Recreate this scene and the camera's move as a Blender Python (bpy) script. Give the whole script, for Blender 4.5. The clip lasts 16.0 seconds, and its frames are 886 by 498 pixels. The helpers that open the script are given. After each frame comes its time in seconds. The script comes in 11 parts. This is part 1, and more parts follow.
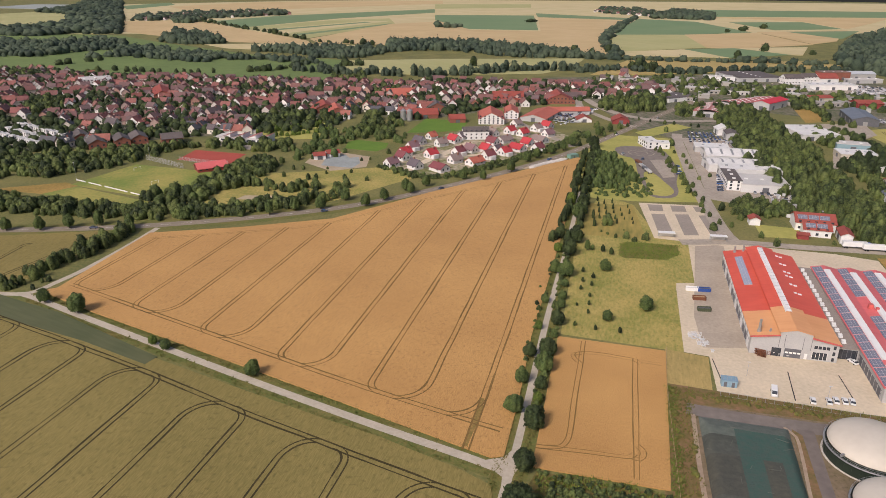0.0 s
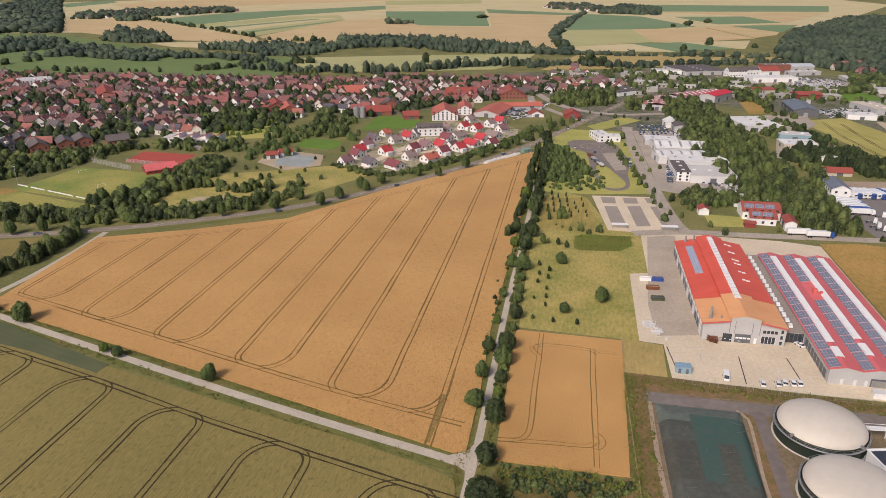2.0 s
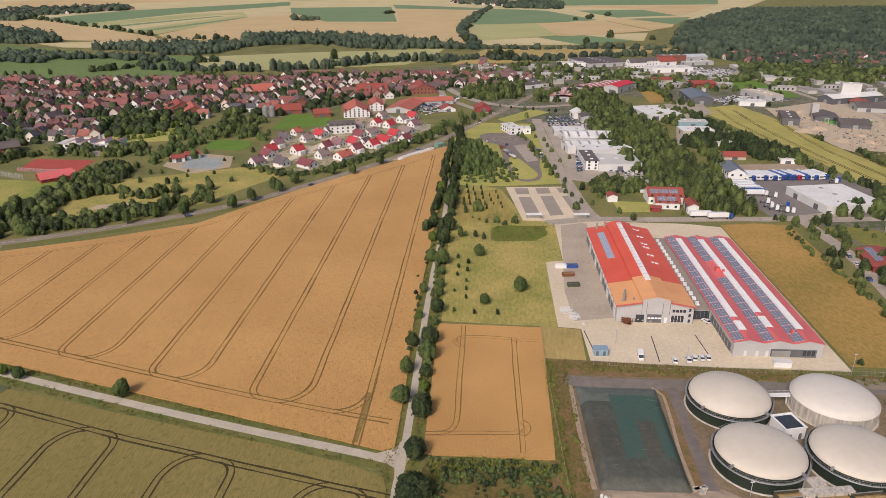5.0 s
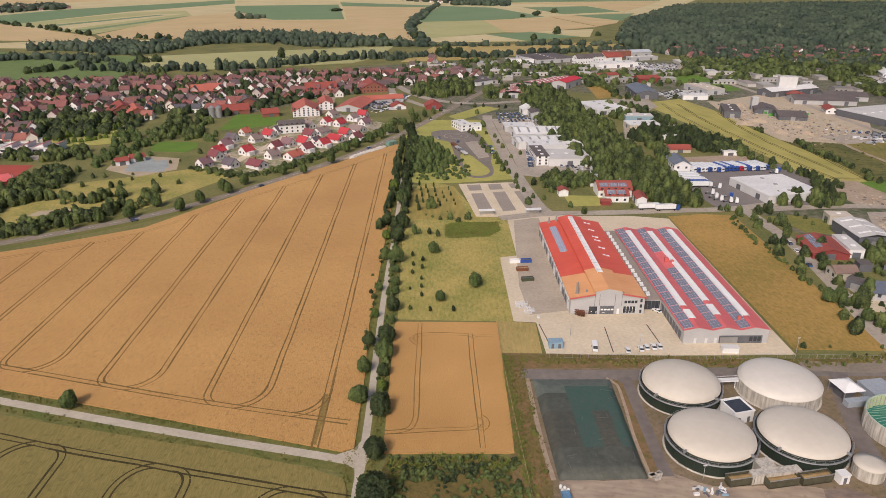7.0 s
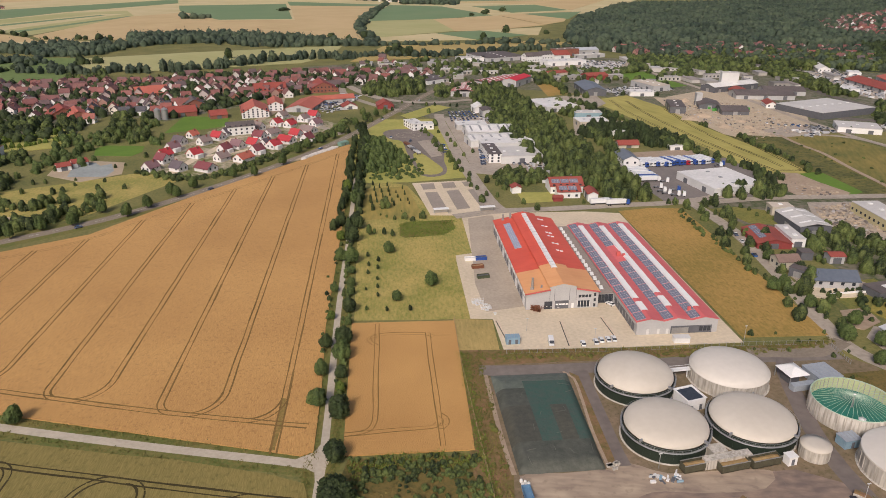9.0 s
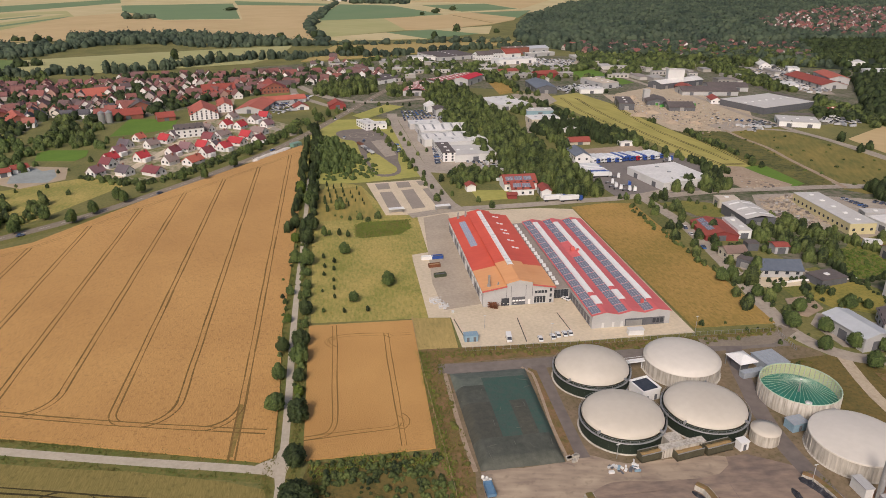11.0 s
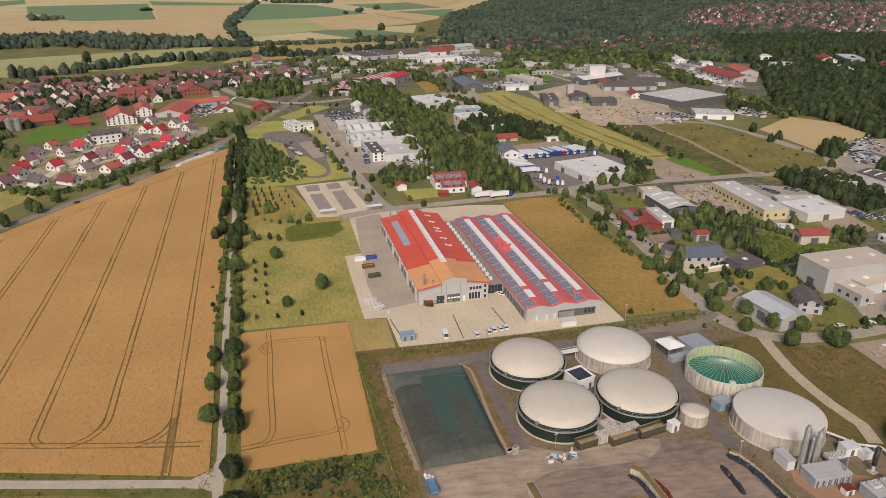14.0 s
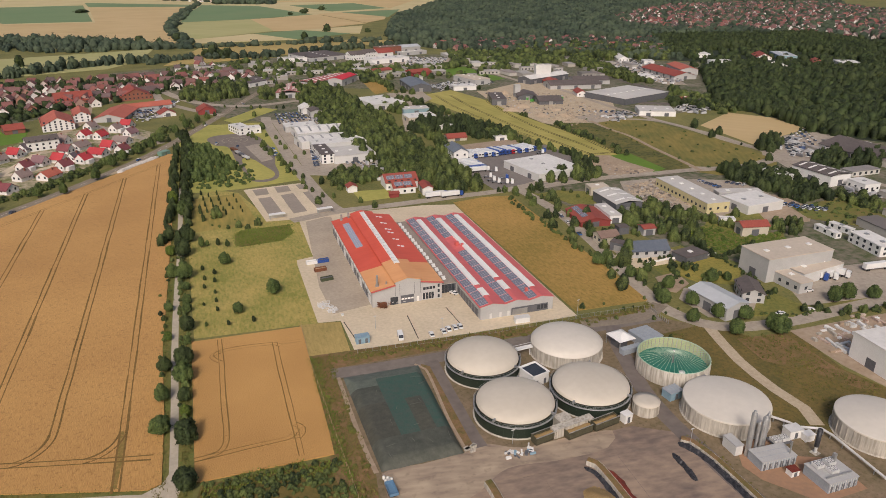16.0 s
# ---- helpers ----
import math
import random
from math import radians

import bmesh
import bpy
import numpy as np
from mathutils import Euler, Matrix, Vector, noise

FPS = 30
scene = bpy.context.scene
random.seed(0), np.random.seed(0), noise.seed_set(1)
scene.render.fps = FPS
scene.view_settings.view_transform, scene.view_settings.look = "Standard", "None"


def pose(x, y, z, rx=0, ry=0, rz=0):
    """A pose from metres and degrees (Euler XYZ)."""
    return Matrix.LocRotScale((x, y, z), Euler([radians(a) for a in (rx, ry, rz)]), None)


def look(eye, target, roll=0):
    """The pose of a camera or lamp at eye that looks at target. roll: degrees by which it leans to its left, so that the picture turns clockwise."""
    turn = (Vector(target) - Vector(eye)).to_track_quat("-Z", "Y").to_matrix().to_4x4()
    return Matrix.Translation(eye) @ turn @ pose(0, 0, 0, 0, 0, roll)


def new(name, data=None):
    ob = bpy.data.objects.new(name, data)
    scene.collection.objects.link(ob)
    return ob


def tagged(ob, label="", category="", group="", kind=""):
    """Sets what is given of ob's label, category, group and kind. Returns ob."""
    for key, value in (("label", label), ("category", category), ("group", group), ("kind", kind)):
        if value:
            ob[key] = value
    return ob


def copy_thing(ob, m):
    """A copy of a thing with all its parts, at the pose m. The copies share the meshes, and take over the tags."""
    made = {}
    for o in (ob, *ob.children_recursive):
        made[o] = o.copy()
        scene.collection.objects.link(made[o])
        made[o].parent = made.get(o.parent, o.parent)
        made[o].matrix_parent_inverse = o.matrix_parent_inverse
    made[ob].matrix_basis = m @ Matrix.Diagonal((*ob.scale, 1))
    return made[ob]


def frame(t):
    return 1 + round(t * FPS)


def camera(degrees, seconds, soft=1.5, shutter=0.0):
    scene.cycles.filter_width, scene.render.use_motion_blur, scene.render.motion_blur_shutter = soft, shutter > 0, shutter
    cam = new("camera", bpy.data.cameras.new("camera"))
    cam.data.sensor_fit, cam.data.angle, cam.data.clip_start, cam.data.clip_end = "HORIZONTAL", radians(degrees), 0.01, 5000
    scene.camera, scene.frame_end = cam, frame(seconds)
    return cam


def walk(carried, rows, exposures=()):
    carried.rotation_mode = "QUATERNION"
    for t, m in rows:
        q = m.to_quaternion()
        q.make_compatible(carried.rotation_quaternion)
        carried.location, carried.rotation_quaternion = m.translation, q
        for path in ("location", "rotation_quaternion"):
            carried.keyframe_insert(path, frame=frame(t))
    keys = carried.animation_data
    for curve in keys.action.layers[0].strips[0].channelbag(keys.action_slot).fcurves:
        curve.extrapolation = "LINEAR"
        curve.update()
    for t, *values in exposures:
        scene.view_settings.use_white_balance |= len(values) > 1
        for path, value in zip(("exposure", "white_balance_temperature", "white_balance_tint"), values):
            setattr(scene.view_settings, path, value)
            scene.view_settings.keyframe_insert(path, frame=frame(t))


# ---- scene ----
cam = camera(65.00, 16.0, soft=0.55)

EYE = Vector((0.0, 0.0, 140.0))
# seconds, heading to the left of +y, pitch, lean (degrees): a hovering drone that pans to the right
PAN = [
    (0.0, 4.108, -21.510, 0.230),
    (0.5, 3.286, -21.592, 0.170),
    (1.0, 2.415, -21.649, 0.135),
    (1.5, 1.435, -21.719, 0.112),
    (2.0, 0.307, -21.776, 0.110),
    (2.5, -0.911, -21.819, 0.027),
    (3.0, -2.167, -21.867, 0.012),
    (3.5, -3.450, -21.922, 0.018),
    (4.0, -4.686, -21.980, 0.003),
    (6.5, -9.939, -22.267, -0.018),
    (7.0, -10.965, -22.302, -0.033),
    (7.5, -11.974, -22.337, -0.022),
    (8.0, -12.970, -22.378, -0.005),
    (8.5, -13.963, -22.366, 0.008),
    (9.0, -14.945, -22.381, -0.008),
    (11.5, -19.818, -22.472, 0.050),
    (12.0, -20.797, -22.509, 0.027),
    (12.5, -21.771, -22.546, 0.056),
    (13.0, -22.759, -22.538, 0.048),
    (13.5, -23.756, -22.534, 0.085),
    (14.0, -24.771, -22.525, 0.080),
    (14.5, -25.759, -22.500, 0.089),
    (15.0, -26.774, -22.485, 0.110),
    (15.5, -27.835, -22.493, 0.099),
    (16.0, -29.006, -22.485, 0.106),
]


def aim(heading, pitch, lean):
    h, p = radians(heading), radians(pitch)
    way = Vector((-math.sin(h) * math.cos(p), math.cos(h) * math.cos(p), math.sin(p)))
    return look(EYE, EYE + 100.0 * way, lean)


walk(cam, [(t, aim(h, p, r)) for t, h, p, r in PAN], exposures=[(0.0, 0.08, 6500, 19), (8.0, 0.02, 6570, 18), (16.0, -0.12, 6730, 16)])

# ---- light ----
world = bpy.data.worlds.new("overcast_sky")
scene.world = world
world.use_nodes = True
wn = world.node_tree.nodes
wl = world.node_tree.links
sky = wn.new("ShaderNodeTexSky")
sky.sky_type = "NISHITA"
sky.sun_disc = False
SUN_AT, SUN_UP = radians(214), radians(40)
sky.sun_elevation = SUN_UP
sky.sun_rotation = SUN_AT
sky.air_density = 1.0
sky.dust_density = 4.0
wn["Background"].inputs["Strength"].default_value = 0.098
wl.new(sky.outputs[0], wn["Background"].inputs["Color"])

sun_data = bpy.data.lights.new("sun", "SUN")
sun_data.energy = 2.45
sun_data.angle = radians(15)
sun_data.color = (1.0, 0.95, 0.88)
sun = new("sun", sun_data)
sun.matrix_world = look((0, 0, 400), Vector((0, 0, 400)) - Vector((math.sin(SUN_AT) * math.cos(SUN_UP), math.cos(SUN_AT) * math.cos(SUN_UP), math.sin(SUN_UP))))


# ---- materials ----
def mat(name, col, col2=None, rough=0.85, s1=0.03, s2=0.8, fine=0.5, bump=0.0, bscale=2.0, rand=None, island=None,
        stretch=None, metal=0.0, spec=0.3, lohi=(0.35, 0.65), bdist=0.3, speck=None, sheen=0.0):
    """Two colours mixed by broad and fine noise in world space. rand / island: colour stops picked per object / per piece.
    stretch: (angle, along, across) makes the fine noise run in rows. speck: (scale, depth) of small dark gaps in a crop or sward."""
    m = bpy.data.materials.new(name)
    m.use_nodes = True
    n, l = m.node_tree.nodes, m.node_tree.links
    b = n["Principled BSDF"]
    b.inputs["Roughness"].default_value = rough
    b.inputs["Metallic"].default_value = metal
    b.inputs["Specular IOR Level"].default_value = spec
    if sheen:  # the nap of standing ears and grass
        b.inputs["Sheen Weight"].default_value = sheen
        b.inputs["Sheen Roughness"].default_value = 0.6
        b.inputs["Sheen Tint"].default_value = (1.0, 0.86, 0.66, 1)
    geo = n.new("ShaderNodeNewGeometry")
    pos = geo.outputs["Position"]
    c2 = col2 or tuple(c * 0.8 for c in col)

    def noise_of(scale, vec, detail=4.0):
        t = n.new("ShaderNodeTexNoise")
        t.inputs["Scale"].default_value = scale
        t.inputs["Detail"].default_value = detail
        l.new(vec, t.inputs["Vector"])
        return t.outputs["Fac"]

    big = noise_of(s1, pos)
    vec = pos
    if stretch:
        mp = n.new("ShaderNodeMapping")
        mp.vector_type = "TEXTURE"
        mp.inputs["Rotation"].default_value = (0, 0, radians(stretch[0]))
        mp.inputs["Scale"].default_value = (stretch[2], stretch[1], stretch[3] if len(stretch) > 3 else 1)
        l.new(pos, mp.inputs["Vector"])
        vec = mp.outputs[0]
    small = noise_of(s2, vec)
    add = n.new("ShaderNodeMix")
    add.inputs["Factor"].default_value = fine
    l.new(big, add.inputs[2])
    l.new(small, add.inputs[3])
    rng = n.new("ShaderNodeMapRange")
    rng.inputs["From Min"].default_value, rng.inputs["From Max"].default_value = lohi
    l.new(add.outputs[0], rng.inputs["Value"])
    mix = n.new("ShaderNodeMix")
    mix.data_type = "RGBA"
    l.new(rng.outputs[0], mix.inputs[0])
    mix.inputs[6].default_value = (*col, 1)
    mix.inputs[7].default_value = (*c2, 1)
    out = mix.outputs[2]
    if speck:
        sr = n.new("ShaderNodeMapRange")
        sr.inputs["From Min"].default_value, sr.inputs["From Max"].default_value = 0.56, 0.70
        sr.inputs["To Max"].default_value = speck[1]
        l.new(noise_of(speck[0], pos, 2.0), sr.inputs["Value"])
        dk = n.new("ShaderNodeMix")
        dk.data_type = "RGBA"
        l.new(sr.outputs[0], dk.inputs[0])
        l.new(out, dk.inputs[6])
        dk.inputs[7].default_value = (*(c * 0.45 for c in c2), 1)
        out = dk.outputs[2]
    stops = rand or island
    if stops:
        ramp = n.new("ShaderNodeValToRGB")
        ramp.color_ramp.interpolation = "CONSTANT" if rand else "LINEAR"
        for i, c in enumerate(stops):
            e = ramp.color_ramp.elements[i] if i < 2 else ramp.color_ramp.elements.new(0.5)
            e.position = i / len(stops) if rand else i / (len(stops) - 1)
            e.color = (*c, 1)
        src = n.new("ShaderNodeObjectInfo").outputs["Random"] if rand else geo.outputs["Random Per Island"]
        l.new(src, ramp.inputs["Fac"])
        mul = n.new("ShaderNodeMix")
        mul.data_type, mul.blend_type = "RGBA", "MULTIPLY"
        mul.inputs[0].default_value = 1.0
        l.new(out, mul.inputs[6])
        l.new(ramp.outputs[0], mul.inputs[7])
        out = mul.outputs[2]
    l.new(out, b.inputs["Base Color"])
    if bump:
        bt = noise_of(bscale, vec, 6.0)
        bp = n.new("ShaderNodeBump")
        bp.inputs["Strength"].default_value = bump
        bp.inputs["Distance"].default_value = bdist
        l.new(bt, bp.inputs["Height"])
        l.new(bp.outputs[0], b.inputs["Normal"])
    return m


ROW = -10.1  # heading of the avenue and of the sown rows, degrees from +y (negative: to the right)

M = {}
M["wheat"] = mat("ripe_wheat", (0.575, 0.325, 0.106), (0.395, 0.206, 0.062), s1=0.018, s2=2.2, fine=0.6, stretch=(ROW, 6, 0.5), bump=0.5, bscale=3.0, lohi=(0.36, 0.64), speck=(0.9, 0.36), sheen=0.08)
M["wheat_small"] = mat("ripe_wheat_speckled", (0.585, 0.33, 0.108), (0.40, 0.21, 0.064), s1=0.03, s2=2.2, fine=0.6, stretch=(ROW, 2, 0.7), bump=0.6, bscale=3.0, lohi=(0.36, 0.64), speck=(2.6, 0.6), sheen=0.06)
# distance haze is put into the far wheat and stubble: lighter, bluer colours
M["wheat_far"] = mat("ripe_wheat_hazed", (0.55, 0.41, 0.215), (0.47, 0.345, 0.17), s1=0.008, s2=0.12, stretch=(35, 12, 1), fine=0.4)
M["wheat_pale"] = mat("pale_stubble_hazed", (0.57, 0.475, 0.27), (0.47, 0.395, 0.20), s1=0.01, s2=0.1, stretch=(35, 12, 1), fine=0.4)
M["barley"] = mat("green_barley", (0.29, 0.228, 0.074), (0.18, 0.148, 0.044), s1=0.015, s2=2.0, fine=0.6, stretch=(ROW, 6, 0.7), bump=0.5, bscale=2.8, speck=(0.6, 0.35))
M["rut"] = mat("rutted_soil", (0.145, 0.090, 0.028), (0.25, 0.15, 0.048), s1=0.07, s2=0.6, rough=1)
M["rut_weed"] = mat("trampled_weeds", (0.17, 0.135, 0.036), (0.34, 0.21, 0.07), s1=0.25, s2=1.2, fine=0.6, rough=1, speck=(1.5, 0.5))
M["rut_green"] = mat("rutted_soil_green", (0.034, 0.028, 0.010), (0.072, 0.056, 0.020), s1=0.07, s2=0.6, rough=1)
M["beet"] = mat("dark_green_crop", (0.085, 0.10, 0.045), (0.12, 0.125, 0.06), s1=0.05, s2=0.5, stretch=(64, 10, 1), bump=0.4)
M["grass"] = mat("rough_grass", (0.235, 0.205, 0.070), (0.105, 0.120, 0.038), s1=0.03, s2=0.6, fine=0.5, bump=0.5, bscale=1.5)
M["meadow"] = mat("dry_meadow", (0.45, 0.345, 0.112), (0.232, 0.235, 0.056), s1=0.045, s2=0.8, fine=0.5, stretch=(ROW, 3, 1), bump=0.6, bscale=2, lohi=(0.38, 0.62), speck=(0.9, 0.4))
M["hay"] = mat("mown_hay_strip", (0.48, 0.345, 0.13), (0.30, 0.235, 0.08), s1=0.06, s2=1.0, fine=0.5, stretch=(ROW, 6, 1), bump=0.5, speck=(1.0, 0.3))
M["verge"] = mat("verge_grass", (0.105, 0.135, 0.030), (0.21, 0.17, 0.055), s1=0.08, s2=0.9, fine=0.5, bump=0.5, bscale=2, speck=(1.2, 0.4))
M["brown"] = mat("brown_fallow", (0.44, 0.265, 0.080), (0.25, 0.18, 0.044), s1=0.02, s2=0.7, fine=0.42, stretch=(-10, 2.5, 1), bump=0.8, bscale=1.5, lohi=(0.38, 0.62), speck=(0.7, 0.35))
M["turf"] = mat("mown_turf", (0.43, 0.38, 0.11), (0.27, 0.28, 0.068), s1=0.03, s2=0.3, fine=0.4)
# far green and olive crops also carry haze in their base colour
M["fgreen"] = mat("far_green_crop_hazed", (0.145, 0.225, 0.105), (0.18, 0.245, 0.12), s1=0.006, s2=0.08, stretch=(35, 12, 1), fine=0.4)
M["folive"] = mat("far_olive_crop_hazed", (0.42, 0.39, 0.185), (0.34, 0.335, 0.14), s1=0.006, s2=0.08, stretch=(35, 12, 1), fine=0.4)
M["asphalt"] = mat("worn_asphalt", (0.30, 0.25, 0.19), (0.215, 0.18, 0.138), s1=0.08, s2=0.8, fine=0.5, rough=0.95, spec=0.1)
M["purple"] = mat("patched_asphalt", (0.235, 0.20, 0.170), (0.170, 0.144, 0.124), s1=0.06, s2=0.35, fine=0.6, rough=0.9)
M["lane"] = mat("pale_concrete_lane", (0.52, 0.455, 0.355), (0.41, 0.355, 0.275), s1=0.15, s2=0.8, rough=0.9)
M["yard"] = mat("yard_paving", (0.68, 0.57, 0.41), (0.52, 0.435, 0.31), s1=0.05, s2=0.7, fine=0.5, rough=0.9)
M["weeds"] = mat("overgrown_weeds", (0.135, 0.175, 0.034), (0.20, 0.15, 0.052), s1=0.05, s2=0.6, fine=0.45, bump=0.9, bscale=1.5, lohi=(0.4, 0.6), speck=(0.8, 0.4))
M["path"] = mat("pale_dirt_path", (0.52, 0.43, 0.31), (0.40, 0.32, 0.22), s1=0.15, s2=0.9, fine=0.6, rough=0.95, bump=0.3)
M["gravel"] = mat("sandy_gravel", (0.42, 0.33, 0.24), (0.30, 0.22, 0.15), s1=0.06, s2=0.5, rough=0.95, bump=0.3)


# ---- mesh helpers ----
def part(name, bm, material, parent=None, label=""):
    """One mesh object from a bmesh, under a thing or a part."""
    me = bpy.data.meshes.new(name)
    bm.to_mesh(me)
    bm.free()
    return mesh_part(name, me, material, parent, label)


def mesh_part(name, me, material, parent=None, label=""):
    if material and not me.materials:
        me.materials.append(material)
    ob = new(name, me)
    if parent:
        ob.parent = parent
    if label:
        ob["label"] = label
    return ob


def box(bm, x0, x1, y0, y1, z0, z1):
    vs = [bm.verts.new(p) for p in ((x0, y0, z0), (x1, y0, z0), (x1, y1, z0), (x0, y1, z0), (x0, y0, z1), (x1, y0, z1), (x1, y1, z1), (x0, y1, z1))]
    for f in ((3, 2, 1, 0), (4, 5, 6, 7), (0, 1, 5, 4), (1, 2, 6, 5), (2, 3, 7, 6), (3, 0, 4, 7)):
        bm.faces.new([vs[i] for i in f])


def one_box(*a):
    bm = bmesh.new()
    box(bm, *a)
    return bm


def slab(bm, pts, z0, z1):
    """A prism over a plan outline."""
    area = sum(a[0] * b[1] - b[0] * a[1] for a, b in zip(pts, pts[1:] + pts[:1]))
    if area < 0:
        pts = pts[::-1]
    lo = [bm.verts.new((x, y, z0)) for x, y in pts]
    hi = [bm.verts.new((x, y, z1)) for x, y in pts]
    bm.faces.new(hi)
    for i in range(len(pts)):
        j = (i + 1) % len(pts)
        bm.faces.new((lo[i], lo[j], hi[j], hi[i]))


def patch(name, pts, z0, z1, material, label, category="field"):
    bm = bmesh.new()
    slab(bm, pts, z0, z1)
    bm.normal_update()
    bmesh.ops.triangulate(bm, faces=[f for f in bm.faces if len(f.verts) > 4])
    bm.normal_update()
    for f in bm.faces:
        if f.normal.z < -0.5:
            f.normal_flip()
    return tagged(part(name, bm, material), label, category, "", "structure")


def smooth_path(pts, step=6.0):
    """Points along a Catmull-Rom curve through pts."""
    p = [Vector((x, y)) for x, y in pts]
    p = [2 * p[0] - p[1]] + p + [2 * p[-1] - p[-2]]
    out = []
    for i in range(1, len(p) - 2):
        a, b, c, d = p[i - 1:i + 3]
        k = max(1, int((c - b).length / step))
        for j in range(k):
            t = j / k
            out.append(0.5 * (2 * b + (c - a) * t + (2 * a - 5 * b + 4 * c - d) * t * t + (3 * b - a - 3 * c + d) * t ** 3))
    out.append(p[-2])
    return out


def ribbon_into(bm, path, width, z, shift=0.0, thick=0.0):
    path = [Vector(q) for q in path]
    prev = None
    for i, q in enumerate(path):
        d = (path[min(i + 1, len(path) - 1)] - path[max(i - 1, 0)]).normalized()
        nrm = Vector((d.y, -d.x))
        a, b = q + nrm * (shift - width / 2), q + nrm * (shift + width / 2)
        cur = (bm.verts.new((a.x, a.y, z)), bm.verts.new((b.x, b.y, z)))
        if prev:
            bm.faces.new((prev[0], prev[1], cur[1], cur[0]))
        prev = cur


def ribbon(name, pts, width, z, material, label="", category="road", shift=0.0, step=6.0, parent=None):
    bm = bmesh.new()
    ribbon_into(bm, smooth_path(pts, step), width, z, shift)
    ob = part(name, bm, material, parent)
    return tagged(ob, label, category, "", "structure") if label else ob


def thing(name, m, label, category, group=""):
    ob = new(name)
    ob.matrix_world = m
    return tagged(ob, label, category, group)


def at(x, y, deg=0.0, z=0.0):
    return pose(x, y, z, 0, 0, deg)

# ---- ground, fields, roads ----
def disc(radius, z, seg=96):
    return [(radius * math.cos(2 * math.pi * i / seg), radius * math.sin(2 * math.pi * i / seg)) for i in range(seg)]


bm = bmesh.new()
bm.faces.new([bm.verts.new((x, y, 0)) for x, y in disc(4280, 0)])
tagged(part("ground", bm, M["grass"]), "rough green grassland reaching to the horizon", "ground", "", "structure")

SIN, COS = math.sin(radians(-ROW)), math.cos(radians(-ROW))


def along(u, v, ox=0.0, oy=0.0):
    """Plan point from u across the rows (to the right) and v along them."""
    return (ox + u * COS + v * SIN, oy - u * SIN + v * COS)


HEAD_BARLEY = [(-330, 285), (-167.9, 213.7), (-152.1, 206.7), (-136.5, 199.7), (-116.6, 190.5), (-100.3, 182.6), (-82.1, 173.5), (-66.5, 165.8), (-49.7, 158.2), (-35.2, 151.4), (-16.2, 142.9), (3, 134.5)]
patch("field_wheat", [(-181, 243.5), (-176, 247), (-168.5, 313), (-126, 325), (-83, 342), (-37, 393), (11, 440), (60, 487), (65, 484), (48, 395), (26, 275), (16, 222), (10.5, 182), (5.5, 153.5), (2, 152.8), (-75, 191), (-150, 227)],
      -0.1, 0.35, M["wheat"], "ripe golden wheat field with tractor tramlines")
patch("field_barley", [(-420, 330), (-180, 219), (-113.5, 197.2), (-74.2, 179.2), (-43.2, 165.2), (-29.4, 159.6), (-6, 147.5), (2, 142), (2.5, 138), (-20, -60), (-420, -60)],
      -0.1, 0.3, M["barley"], "olive green barley field with tramlines")
patch("field_beet", [(-205, 243), (-180, 232.6), (-163, 226), (-110.2, 196.5), (-112.1, 191.5), (-141, 205), (-168, 215), (-205, 232)], -0.1, 0.36, M["beet"], "narrow dark green crop strip beside the track")
patch("field_wheat_small", [(25.3, 221.8), (61.3, 214.2), (48.5, 150), (47.0, 143.4), (12.8, 149.8)], -0.1, 0.35, M["wheat_small"], "small ripe wheat field beside the tree-lined lane")
patch("meadow", [(26.5, 224), (62, 215.6), (67.6, 214.2), (77.5, 267.7), (79, 273), (86.5, 273.6), (95.7, 321.5), (83, 328), (80, 380), (64, 400), (44, 333)], -0.1, 0.04, M["meadow"], "dry meadow with scattered shrubs", "meadow")
patch("meadow_strip", [(61.5, 216), (75, 211.5), (70.5, 190.5), (57, 193.5)], -0.1, 0.05, M["hay"], "mown dry grass strip beside the yard", "meadow")
patch("field_brown", [(154.5, 177), (184.5, 170.5), (189, 190), (211, 303), (196, 308), (177, 308), (173, 284)], -0.1, 0.15, M["brown"], "brown fallow field beside the factory hall")


def tram(path, bm, z, gauge=1.8, width=0.6):
    """Two wheel ruts along a path, wandering a little and wearing wider and narrower."""
    pts = [Vector((p[0], p[1])) for p in path]
    fine = [pts[0]]
    for p, q in zip(pts, pts[1:]):
        n = max(1, int((q - p).length / 5))
        fine += [p.lerp(q, i / n) for i in range(1, n + 1)]
    for s in (-gauge / 2, gauge / 2):
        wob = [p + 0.22 * Vector((noise.noise(Vector((p.x * 0.07, p.y * 0.07, s))), noise.noise(Vector((p.y * 0.07, p.x * 0.07, s + 5))))) for p in fine]
        for i in range(0, len(wob) - 1, 3):
            p = wob[i]
            ribbon_into(bm, wob[i:i + 4], width * (0.85 + 0.7 * noise.noise(Vector((p.x * 0.05, p.y * 0.05, s)))), z, s)


def clip_y(k, x_pts):
    """Height in v where the tramline at u = k meets a polyline of plan points."""
    for (x0, y0), (x1, y1) in zip(x_pts, x_pts[1:]):
        u0, v0 = x0 * COS - y0 * SIN, x0 * SIN + y0 * COS
        u1, v1 = x1 * COS - y1 * SIN, x1 * SIN + y1 * COS
        if min(u0, u1) <= k <= max(u0, u1):
            return v0 + (v1 - v0) * (k - u0) / (u1 - u0)
    return None


